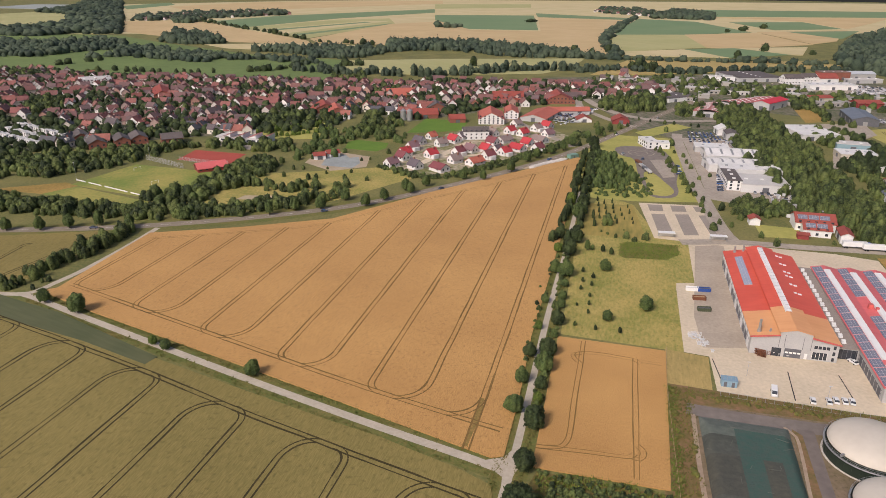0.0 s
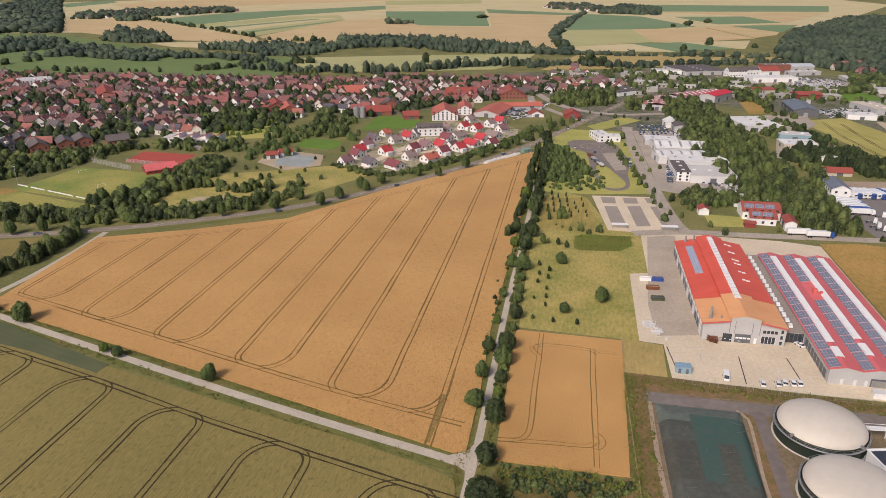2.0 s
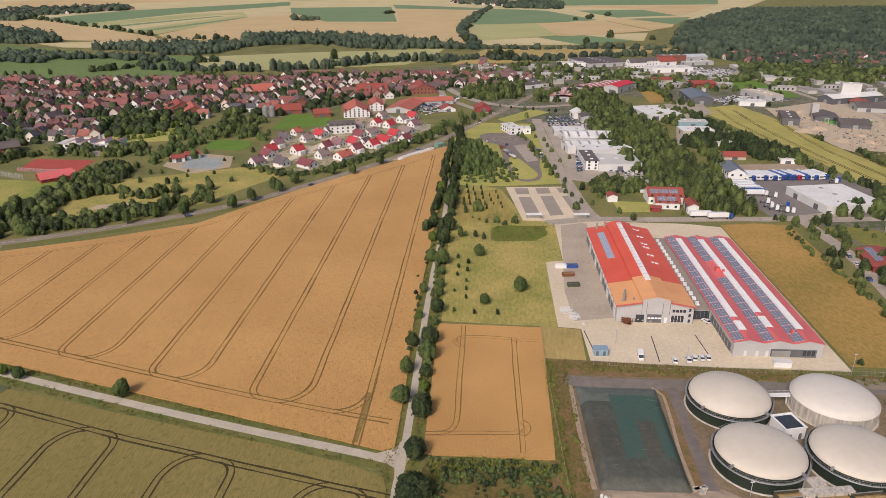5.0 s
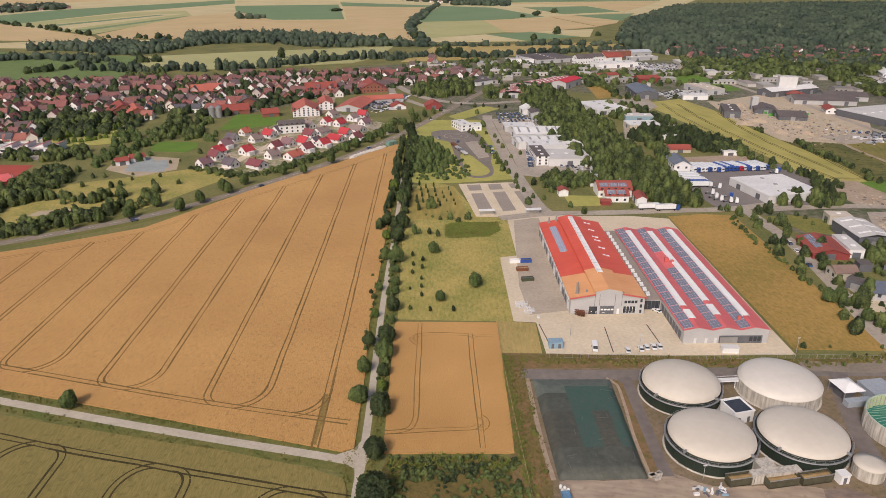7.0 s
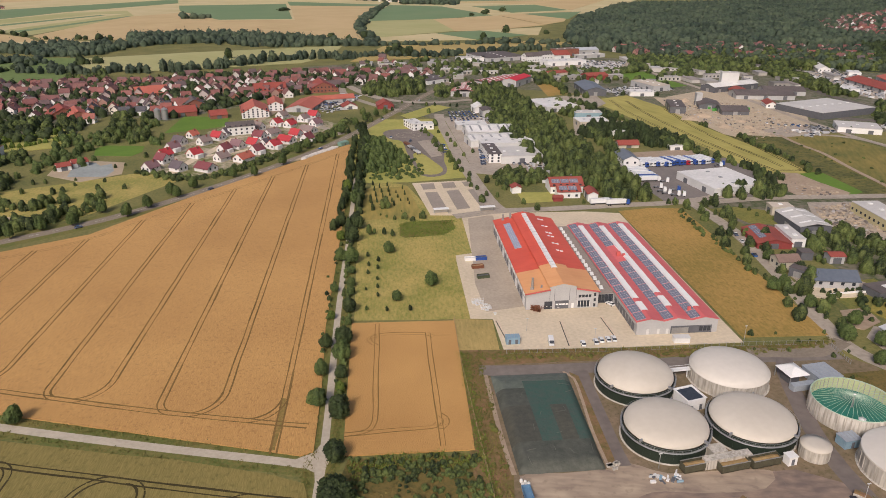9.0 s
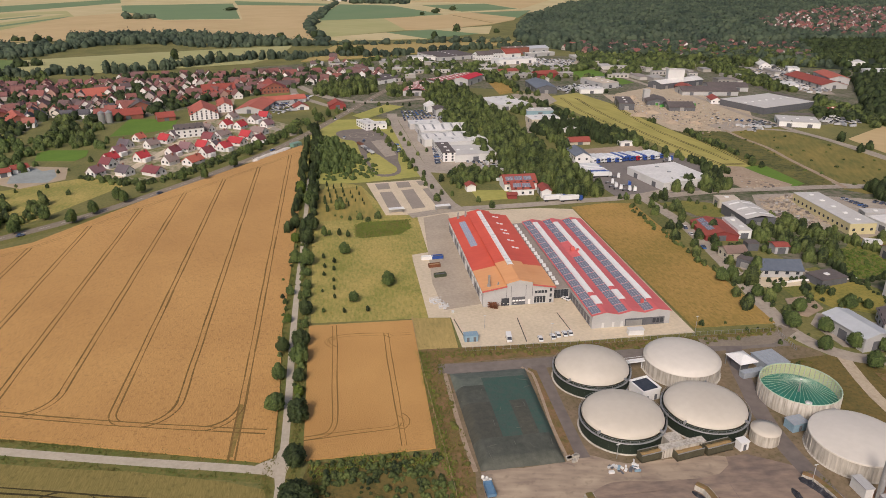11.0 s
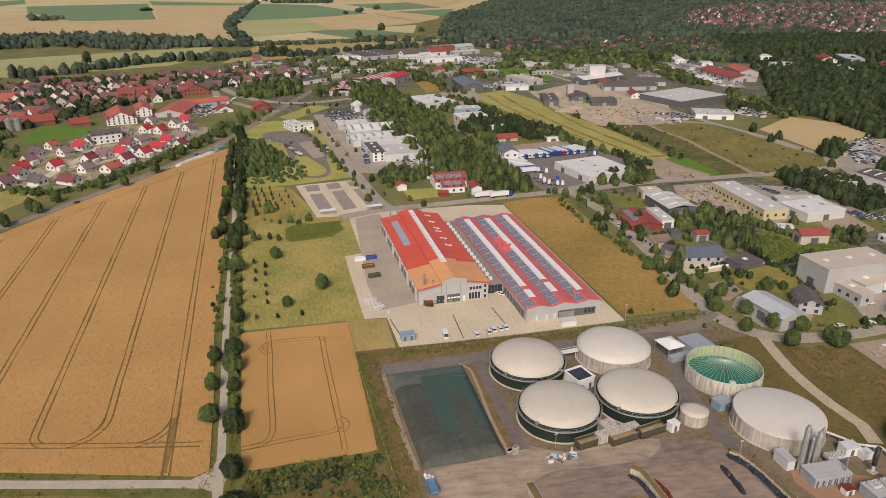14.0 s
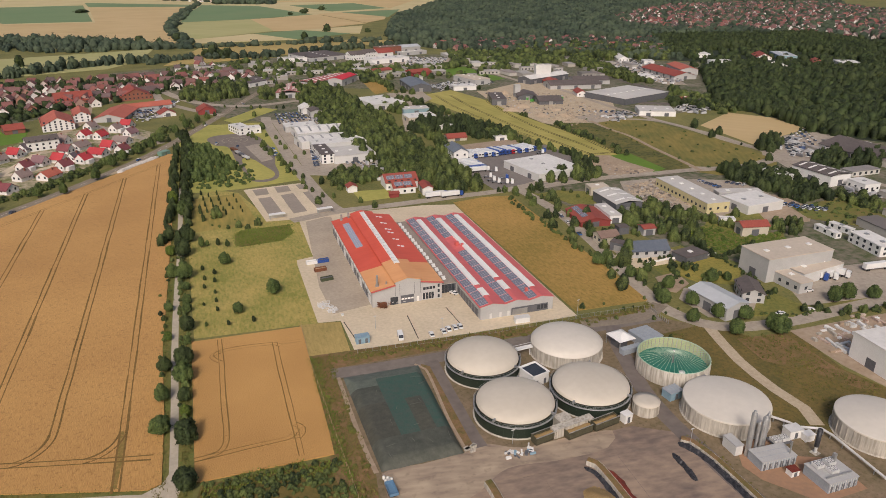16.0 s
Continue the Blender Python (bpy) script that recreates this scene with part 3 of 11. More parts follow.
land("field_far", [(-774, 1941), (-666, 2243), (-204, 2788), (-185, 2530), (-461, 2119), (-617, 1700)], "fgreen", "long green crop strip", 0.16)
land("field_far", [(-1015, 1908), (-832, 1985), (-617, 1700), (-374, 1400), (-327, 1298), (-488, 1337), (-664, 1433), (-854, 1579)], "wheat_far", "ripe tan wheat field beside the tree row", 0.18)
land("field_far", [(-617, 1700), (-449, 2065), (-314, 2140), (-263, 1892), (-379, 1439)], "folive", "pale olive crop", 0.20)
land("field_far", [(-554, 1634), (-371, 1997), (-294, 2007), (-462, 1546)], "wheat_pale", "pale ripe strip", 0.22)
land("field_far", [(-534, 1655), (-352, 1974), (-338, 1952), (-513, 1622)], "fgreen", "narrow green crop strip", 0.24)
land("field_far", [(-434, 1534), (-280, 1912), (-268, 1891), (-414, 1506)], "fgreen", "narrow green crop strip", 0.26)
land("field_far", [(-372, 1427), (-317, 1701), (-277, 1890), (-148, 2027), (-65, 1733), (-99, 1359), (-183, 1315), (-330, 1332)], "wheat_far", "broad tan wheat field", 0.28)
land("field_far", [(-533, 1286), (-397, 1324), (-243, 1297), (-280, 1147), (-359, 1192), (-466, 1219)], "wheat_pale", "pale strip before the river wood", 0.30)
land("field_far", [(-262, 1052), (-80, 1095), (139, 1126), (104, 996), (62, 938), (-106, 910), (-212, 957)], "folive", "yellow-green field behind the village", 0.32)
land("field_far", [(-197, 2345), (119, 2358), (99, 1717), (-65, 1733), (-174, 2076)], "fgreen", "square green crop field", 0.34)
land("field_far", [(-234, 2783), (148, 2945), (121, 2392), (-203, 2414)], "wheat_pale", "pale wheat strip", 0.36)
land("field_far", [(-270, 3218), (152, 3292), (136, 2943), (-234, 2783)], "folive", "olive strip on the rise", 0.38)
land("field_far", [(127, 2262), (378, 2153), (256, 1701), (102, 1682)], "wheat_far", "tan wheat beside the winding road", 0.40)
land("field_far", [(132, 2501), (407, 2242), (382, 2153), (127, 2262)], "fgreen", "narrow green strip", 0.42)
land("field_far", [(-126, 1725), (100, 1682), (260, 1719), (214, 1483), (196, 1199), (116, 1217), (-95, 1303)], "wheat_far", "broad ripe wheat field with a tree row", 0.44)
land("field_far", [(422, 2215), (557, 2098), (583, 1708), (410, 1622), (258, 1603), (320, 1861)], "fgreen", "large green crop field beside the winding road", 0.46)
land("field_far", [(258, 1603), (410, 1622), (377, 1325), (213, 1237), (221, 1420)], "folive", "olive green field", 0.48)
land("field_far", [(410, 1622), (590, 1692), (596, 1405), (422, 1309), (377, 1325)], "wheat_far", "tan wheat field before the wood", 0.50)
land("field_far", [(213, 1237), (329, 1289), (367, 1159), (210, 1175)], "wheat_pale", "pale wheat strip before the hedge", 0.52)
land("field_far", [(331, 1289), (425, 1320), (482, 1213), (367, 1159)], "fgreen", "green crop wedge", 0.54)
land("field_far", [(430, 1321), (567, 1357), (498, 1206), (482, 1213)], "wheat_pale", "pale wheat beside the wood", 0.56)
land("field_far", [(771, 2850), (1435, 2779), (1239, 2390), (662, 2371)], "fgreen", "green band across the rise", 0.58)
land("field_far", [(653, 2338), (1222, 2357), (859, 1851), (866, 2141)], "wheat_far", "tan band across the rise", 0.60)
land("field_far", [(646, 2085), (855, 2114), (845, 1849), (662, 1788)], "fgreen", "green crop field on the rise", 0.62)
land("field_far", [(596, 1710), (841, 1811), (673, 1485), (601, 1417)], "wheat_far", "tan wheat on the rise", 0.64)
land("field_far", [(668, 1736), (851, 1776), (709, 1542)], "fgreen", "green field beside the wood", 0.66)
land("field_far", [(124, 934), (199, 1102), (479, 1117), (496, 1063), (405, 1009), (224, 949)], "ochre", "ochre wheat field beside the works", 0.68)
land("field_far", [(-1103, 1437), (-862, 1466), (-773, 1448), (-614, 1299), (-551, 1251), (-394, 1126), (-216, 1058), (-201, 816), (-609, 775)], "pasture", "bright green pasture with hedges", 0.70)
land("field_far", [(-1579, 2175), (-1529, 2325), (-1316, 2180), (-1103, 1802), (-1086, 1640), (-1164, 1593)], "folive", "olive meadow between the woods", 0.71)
# ---- factory halls ----
M["roof_red"] = mat("red_sheet_roof", (0.68, 0.115, 0.07), (0.58, 0.09, 0.055), s1=0.08, s2=0.6, stretch=(ROW - 90, 10, 1), rough=0.5, fine=0.4)
M["roof_orange"] = mat("orange_sheet_roof", (0.74, 0.37, 0.165), (0.66, 0.31, 0.13), s1=0.08, s2=0.6, stretch=(ROW - 90, 10, 1), rough=0.5, fine=0.4)
M["roof_crimson"] = mat("crimson_sheet_roof", (0.66, 0.155, 0.150), (0.57, 0.125, 0.120), s1=0.08, s2=0.6, stretch=(ROW - 90, 10, 1), rough=0.5, fine=0.4)
M["pink"] = mat("faded_red_trim", (0.62, 0.14, 0.12), rough=0.5)
M["clad"] = mat("grey_wall_cladding", (0.47, 0.465, 0.45), (0.40, 0.395, 0.385), s1=0.2, s2=2.0, rough=0.55)
M["clad_light"] = mat("pale_wall_cladding", (0.64, 0.635, 0.61), (0.55, 0.545, 0.52), s1=0.2, s2=2.0, rough=0.6)
M["flat_roof"] = mat("grey_bitumen_roof", (0.33, 0.28, 0.235), (0.25, 0.21, 0.18), s1=0.1, s2=0.8, rough=0.9)
M["white_sheet"] = mat("white_translucent_sheet", (0.84, 0.83, 0.79), (0.74, 0.73, 0.69), s1=0.3, s2=2.0, rough=0.4)
M["dark_glass"] = mat("dark_window_glass", (0.035, 0.042, 0.05), (0.055, 0.06, 0.07), s1=0.5, s2=2.0, rough=0.12, spec=0.5)
M["gate"] = mat("dark_grey_gate", (0.10, 0.105, 0.115), (0.14, 0.14, 0.15), s1=0.5, s2=3, rough=0.5)
M["steel"] = mat("galvanised_steel", (0.42, 0.42, 0.41), (0.33, 0.33, 0.32), s1=0.5, s2=3, rough=0.4, metal=0.5)
M["white_paint"] = mat("white_paint", (0.80, 0.79, 0.76), (0.70, 0.69, 0.66), s1=0.2, s2=2, rough=0.5)


def solar_material(name, c1, c2):
    """Blue-grey cells with a pale frame round each module."""
    m = mat(name, c1, c2, s1=0.3, s2=2.0, rough=0.25, spec=0.6)
    n, l = m.node_tree.nodes, m.node_tree.links
    co = n.new("ShaderNodeTexCoord")
    br = n.new("ShaderNodeTexBrick")
    br.offset = 0.0
    br.inputs["Scale"].default_value = 1.0
    br.inputs["Mortar Size"].default_value = 0.035
    br.inputs["Brick Width"].default_value = 1.0
    br.inputs["Row Height"].default_value = 1.65
    br.inputs["Color1"].default_value = (1, 1, 1, 1)
    br.inputs["Color2"].default_value = (0.8, 0.8, 0.9, 1)
    l.new(co.outputs["Object"], br.inputs["Vector"])
    mix = n.new("ShaderNodeMix")
    mix.data_type = "RGBA"
    l.new(br.outputs["Fac"], mix.inputs[0])
    old = n["Principled BSDF"].inputs["Base Color"].links[0].from_socket
    l.new(old, mix.inputs[6])
    mix.inputs[7].default_value = (0.52, 0.50, 0.50, 1)
    l.new(mix.outputs[2], n["Principled BSDF"].inputs["Base Color"])
    return m


M["solar"] = solar_material("solar_modules", (0.165, 0.175, 0.22), (0.20, 0.21, 0.255))
HX, HY = 119.7, 188.0
HALL = at(HX, HY, ROW)

yard_pts = [(71.9, 190.4), (112, 181.5), (152.8, 174), (155.5, 190), (172, 283), (176, 305), (160, 312), (131, 318), (118, 324), (95.5, 321.4), (86.3, 273.4), (78.7, 272.8), (77.4, 267.7), (67.6, 214.4), (75.4, 212)]
patch("yard", yard_pts, -0.1, 0.06, M["yard"], "sandy grey paved factory yard", "yard")

M["yard_worn"] = mat("worn_yard_asphalt", (0.46, 0.385, 0.295), (0.34, 0.285, 0.22), s1=0.06, s2=0.7, fine=0.5, rough=0.9)
land("yard_lane", [(97.7, 317.1), (111.7, 319.8), (100.6, 264.7), (90.1, 218.6), (74.9, 218.1), (78.1, 242.2)], "yard_worn", "darker worn lane along the factory hall", 0.075, "yard")


def prism(bm, section, v0, v1):
    """Solid with a section in (u, z) pulled from v0 to v1."""
    a = [bm.verts.new((u, v0, z)) for u, z in section]
    b = [bm.verts.new((u, v1, z)) for u, z in section]
    k = len(section)
    bm.faces.new(a)
    bm.faces.new(b[::-1])
    for i in range(k):
        j = (i + 1) % k
        bm.faces.new((a[j], a[i], b[i], b[j]))


def prism_bm(section, v0, v1):
    bm = bmesh.new()
    prism(bm, section, v0, v1)
    bmesh.ops.recalc_face_normals(bm, faces=bm.faces)
    return bm


def sheet(profile, t=0.18):
    """A closed section of thickness t above a profile of (u, z)."""
    return list(profile) + [(u, z + t) for u, z in reversed(profile)]


hall = thing("factory_hall", HALL, "grey factory hall with red and orange sheet roof and raised nave", "factory")
U0, UA, UR, UB, U1 = -34.5, -25.6, -20.9, -15.7, -7.2
V0, V1 = 22.0, 102.0
part("body", prism_bm([(U0, 0), (U1, 0), (U1, 6.6), (UB, 8.2), (UB, 9.2), (UR, 10.4), (UA, 9.2), (UA, 8.0), (U0, 6.4)], V0, V1), M["clad"], hall)
for name, prof in (("roof_wing", [(U0 - 0.5, 6.4), (UA, 8.1)]), ("roof_nave", [(UA - 0.5, 9.15), (UR, 10.45), (UB + 0.5, 9.15)]), ("roof_wing", [(UB, 8.25), (U1 + 0.5, 6.65)])):
    part(name, prism_bm(sheet(prof), V0 - 0.3, V0 + 19), M["roof_orange"], hall, "orange sheet roof section")
    part(name, prism_bm(sheet(prof), V0 + 19, V1 + 0.4), M["roof_red"], hall, "red sheet roof section")
part("ridge_light", prism_bm(sheet([(UR - 1.1, 10.35), (UR - 0.9, 10.75), (UR + 0.9, 10.75), (UR + 1.1, 10.35)]), V0 + 14, V1 - 3), M["white_sheet"], hall, "long white ridge skylight")
for i in range(19):
    v = V0 + 16 + i * 3.3
    part("skylight_rib", prism_bm(sheet([(UR - 1.12, 10.36), (UR - 0.92, 10.78), (UR + 0.92, 10.78), (UR + 1.12, 10.36)], 0.2), v, v + 0.12), M["steel"], hall)
for v in (97.0, 88.1, 79.6, 75.4, 66.8, 58.6):
    for s in (0.9, 2.5):
        z = 8.48 - 1.6 * (s / 9.0)
        part("roof_light", prism_bm(sheet([(UB + s, z), (UB + s + 1.3, z - 0.2)], 0.22), v - s * 0.25, v - s * 0.25 + 1.0), M["white_sheet"], hall, "small white roof light")
M["solar_pale"] = solar_material("pale_solar_modules", (0.36, 0.39, 0.46), (0.31, 0.34, 0.41))
arr = part("solar_panel", one_box(0, 3.0, 0, 30, 0, 0.12), M["solar_pale"], hall, "pale blue solar array")
arr.matrix_basis = Matrix.Translation((U0 + 3.2, V0 + 42, 7.35)) @ Euler((0, -math.atan2(1.7, 8.9), 0)).to_matrix().to_4x4()
# front wall: gate, doors, windows
f = V0 - 0.06
part("loading_gate", one_box(-23.6, -18.4, f, f + 0.1, 0, 3.4), M["gate"], hall, "dark roller gate")
for i in range(4):
    part("gate_window", one_box(-23.3 + i * 1.25, -22.3 + i * 1.25, f - 0.04, f, 1.6, 2.2), M["white_sheet"], hall)
part("door", one_box(-17.3, -16.4, f, f + 0.1, 0, 2.2), M["white_paint"], hall, "white door")
part("recess", one_box(-27.6, -24.6, f, f + 0.1, 0, 3.2), M["dark_glass"], hall, "glazed entrance")
for i in range(4):
    part("window", one_box(-14.7 + i * 1.25, -13.7 + i * 1.25, f, f + 0.1, 4.4, 5.5), M["dark_glass"], hall)
part("window", one_box(-15.0, -10.4, f, f + 0.1, 0.5, 3.1), M["dark_glass"], hall, "wide glazed front")
for i in range(5):
    part("mullion", one_box(-15.0 + i * 1.15 - 0.05, -15.0 + i * 1.15 + 0.05, f - 0.05, f + 0.02, 0.5, 3.1), M["white_paint"], hall)
for z in (0.4, 2.6, 4.8):
    part("window", one_box(-8.9, -8.1, f, f + 0.1, z, z + 1.3), M["dark_glass"], hall)
for u in (UA - 0.05, -23.9, -18.2, UB):
    part("wall_seam", one_box(u - 0.06, u + 0.06, f - 0.02, f + 0.05, 3.5, 8.2), M["gate"], hall)
part("fascia", prism_bm(sheet([(U0 - 0.55, 6.3), (UA, 7.9)], 0.5), V0 - 0.55, V0 - 0.3), M["pink"], hall, "faded red parapet")
part("fascia", prism_bm(sheet([(UB, 8.0), (U1 + 0.55, 6.4)], 0.5), V0 - 0.55, V0 - 0.3), M["pink"], hall, "faded red parapet")
for i in range(15):
    v = V0 + 3 + i * 5.2
    part("side_window", one_box(U0 - 0.08, U0 + 0.05, v, v + 3.4, 0.6 if i % 3 else 0.0, 3.2), M["white_paint"] if i % 3 == 0 else M["gate"], hall)
    part("side_window", one_box(U0 - 0.08, U0 + 0.05, v, v + 3.4, 4.0, 5.1), M["white_sheet"], hall)
for u, v, h, r in ((-31.8, V0 + 3.0, 4.5, 0.42), (-28.3, V0 + 2.8, 1.5, 0.3), (-30.5, V1 - 2, 3.0, 0.4), (-27.0, V1 - 1.5, 3.5, 0.4)):
    bm = bmesh.new()
    bmesh.ops.create_cone(bm, cap_ends=True, segments=12, radius1=r * 1.2, radius2=r, depth=h, matrix=Matrix.Translation((u, v, 7.2 + h / 2)))
    bmesh.ops.create_cone(bm, cap_ends=True, segments=12, radius1=r * 1.7, radius2=r * 1.7, depth=0.8, matrix=Matrix.Translation((u, v, 7.4)))
    part("flue", bm, M["steel"], hall, "grey steel roof flue")

link = thing("connecting_building", HALL, "low flat-roofed link with rows of white rooflights", "building")
part("body", one_box(U1 + 0.02, -0.02, 25.5, 97, 0, 4.0), M["clad"], link)
part("roof", one_box(U1 + 0.52, -0.15, 25.2, 97.3, 4.0, 4.25), M["flat_roof"], link, "dark grey flat roof")
part("glass_front", one_box(U1 + 0.6, -0.4, 25.3, 25.45, 0.1, 3.6), M["dark_glass"], link, "dark glazed front")
for i in range(5):
    part("mullion", one_box(U1 + 0.9 + i * 1.35, U1 + 1.0 + i * 1.35, 25.18, 25.3, 0.1, 3.6), M["gate"], link)
for i in range(16):
    for s in (0,):
        v = 28.5 + i * 4.25
        part("roof_light", one_box(-4.6, -3.3, v, v + 1.1, 4.25, 4.7), M["white_sheet"], link)
        part("roof_light", one_box(-4.3, -3.0, v + 1.75, v + 2.75, 4.25, 4.7), M["white_sheet"], link)

hall2 = thing("production_hall", HALL, "long low hall with crimson roof, white rooflight strips and solar panels", "factory")
W2, L2 = 29.0, 96.5
G3 = W2 / 3
prof = []
for i in range(3):
    prof += [(i * G3, 5.0), (i * G3 + G3 / 2, 6.1)]
prof.append((W2, 5.0))
part("body", prism_bm([(0, 0), (W2, 0)] + prof[::-1], 0, L2), M["clad"], hall2)
out = [(-0.4, 5.0)] + prof[1:-1] + [(W2 + 0.4, 5.0)]
part("roof", prism_bm(sheet(out, 0.16), -0.12, L2 + 0.35), M["roof_crimson"], hall2, "crimson sheet roof")
slope = math.atan2(1.1, G3 / 2)


def on_roof(u):
    k = u % G3
    return 5.0 + 1.1 * (1 - abs(k - G3 / 2) / (G3 / 2)) + 0.18


for i, (v0, v1) in enumerate(((16, 92), (20, 91), (8, 93))):
    u = G3 * (i + 0.5)
    part("ridge_light", prism_bm(sheet([(u - 1.25, 5.85), (u - 1.1, 6.4), (u + 1.1, 6.4), (u + 1.25, 5.85)], 0.1), v0, v1), M["white_sheet"], hall2, "white rooflight strip")
for i, (v0, v1) in enumerate(((6.5, 13), (9, 17))):
    u = G3 * (i + 0.5)
    part("ridge_light", prism_bm(sheet([(u - 1.25, 5.85), (u - 1.1, 6.4), (u + 1.1, 6.4), (u + 1.25, 5.85)], 0.1), v0, v1), M["white_sheet"], hall2, "white rooflight strip")
panel_bm = one_box(-1.7, 1.7, 0, 5.2, 0.04, 0.14)
panel = None
for u, side, v0, n in ((1.75, 1, 0.8, 17), (G3 + 1.8, 1, 0.8, 17), (2 * G3 + 1.8, 1, 0.8, 17)):
    for i in range(n):
        v = v0 + i * 5.6
        if v + 5 > L2 - 1 or (u > G3 and u < 2 * G3 and 50 < v < 66):
            continue
        if panel is None:
            panel = part("solar_panel", panel_bm, M["solar"], hall2, "dark blue solar modules")
            ob = panel
        else:
            ob = mesh_part("solar_panel", panel.data, None, hall2)
        ob.matrix_basis = Matrix.Translation((u, v, on_roof(u) + 0.02)) @ Euler((0, -side * slope, 0)).to_matrix().to_4x4()
part("gate_band", one_box(12.2, 27.0, -0.08, 0.05, 0.1, 3.0), M["gate"], hall2, "dark band of roller gates")
part("gate_panel", one_box(12.6, 18.6, -0.14, -0.08, 0.1, 2.4), M["steel"], hall2, "grey roller gate")
for i in range(3):
    part("window", one_box(22.6 + i * 1.4, 23.7 + i * 1.4, -0.14, -0.08, 0.8, 2.6), M["dark_glass"], hall2)
for u in (3.6, 7.4, 10.6):
    part("door", one_box(u, u + 0.9, -0.08, 0.05, 0, 2.1), M["clad_light"], hall2)
part("side_band", one_box(-0.08, 0.05, 2, 24.5, 0.2, 3.2), M["gate"], hall2, "dark glazed side band")
for i in range(8):
    part("side_mullion", one_box(-0.13, -0.05, 2 + i * 3.1, 2.3 + i * 3.1, 0.2, 3.2), M["clad"], hall2)
for u, v, s in ((11.0, 57, 1.5), (13.0, 55.2, 1.0), (20.5, 6, 0.9)):
    part("vent_box", one_box(u, u + s, v, v + s, 5.3, 6.6 + s * 0.5), M["pink"], hall2, "roof ventilator box")


# ---- digesters ----
M["membrane"] = mat("beige_membrane", (0.60, 0.545, 0.455), (0.54, 0.485, 0.40), s1=0.09, s2=0.5, rough=0.6, fine=0.35, spec=0.2)
M["membrane_white"] = mat("pale_membrane", (0.66, 0.61, 0.53), (0.59, 0.545, 0.47), s1=0.06, s2=0.5, rough=0.5, fine=0.35)
M["dark_clad"] = mat("dark_green_cladding", (0.018, 0.028, 0.020), (0.03, 0.042, 0.03), s1=0.2, s2=3, rough=0.45)
M["concrete"] = mat("streaked_concrete", (0.54, 0.50, 0.43), (0.33, 0.30, 0.25), s1=0.25, s2=1.4, fine=0.7, rough=0.85, stretch=(0, 1, 1, 12), lohi=(0.4, 0.62))
M["liner"] = mat("yellow_green_liner", (0.56, 0.58, 0.33), (0.45, 0.50, 0.27), s1=0.4, s2=2.0, rough=0.6)
M["rope"] = mat("pale_green_rope", (0.42, 0.55, 0.42), rough=0.7)
M["liquid"] = mat("green_membrane_floor", (0.02, 0.16, 0.115), (0.03, 0.22, 0.16), s1=0.2, s2=0.6, rough=0.5)


def lathe(profile, seg=72):
    """Surface of revolution from (radius, z) points."""
    bm = bmesh.new()
    rings = []
    for r, z in profile:
        if r < 1e-6:
            rings.append([bm.verts.new((0, 0, z))])
        else:
            rings.append([bm.verts.new((r * math.cos(2 * math.pi * i / seg), r * math.sin(2 * math.pi * i / seg), z)) for i in range(seg)])
    for a, b in zip(rings, rings[1:]):
        for i in range(seg):
            j = (i + 1) % seg
            if len(b) == 1:
                bm.faces.new((a[i], a[j], b[0]))
            elif len(a) == 1:
                bm.faces.new((a[0], b[j], b[i]))
            else:
                bm.faces.new((a[i], a[j], b[j], b[i]))
    for fc in bm.faces:
        fc.smooth = True
    return bm


def ring_tube(r, z, t, seg=72):
    return lathe([(r - t, z), (r, z - t), (r + t, z), (r, z + t), (r - t, z)], seg)


def dome(r, z, rise, n=10):
    return [(r * math.cos(a), z + rise * math.sin(a) ** 1.0) for a in [math.pi / 2 * i / n for i in range(n)]] + [(0, z + rise)]


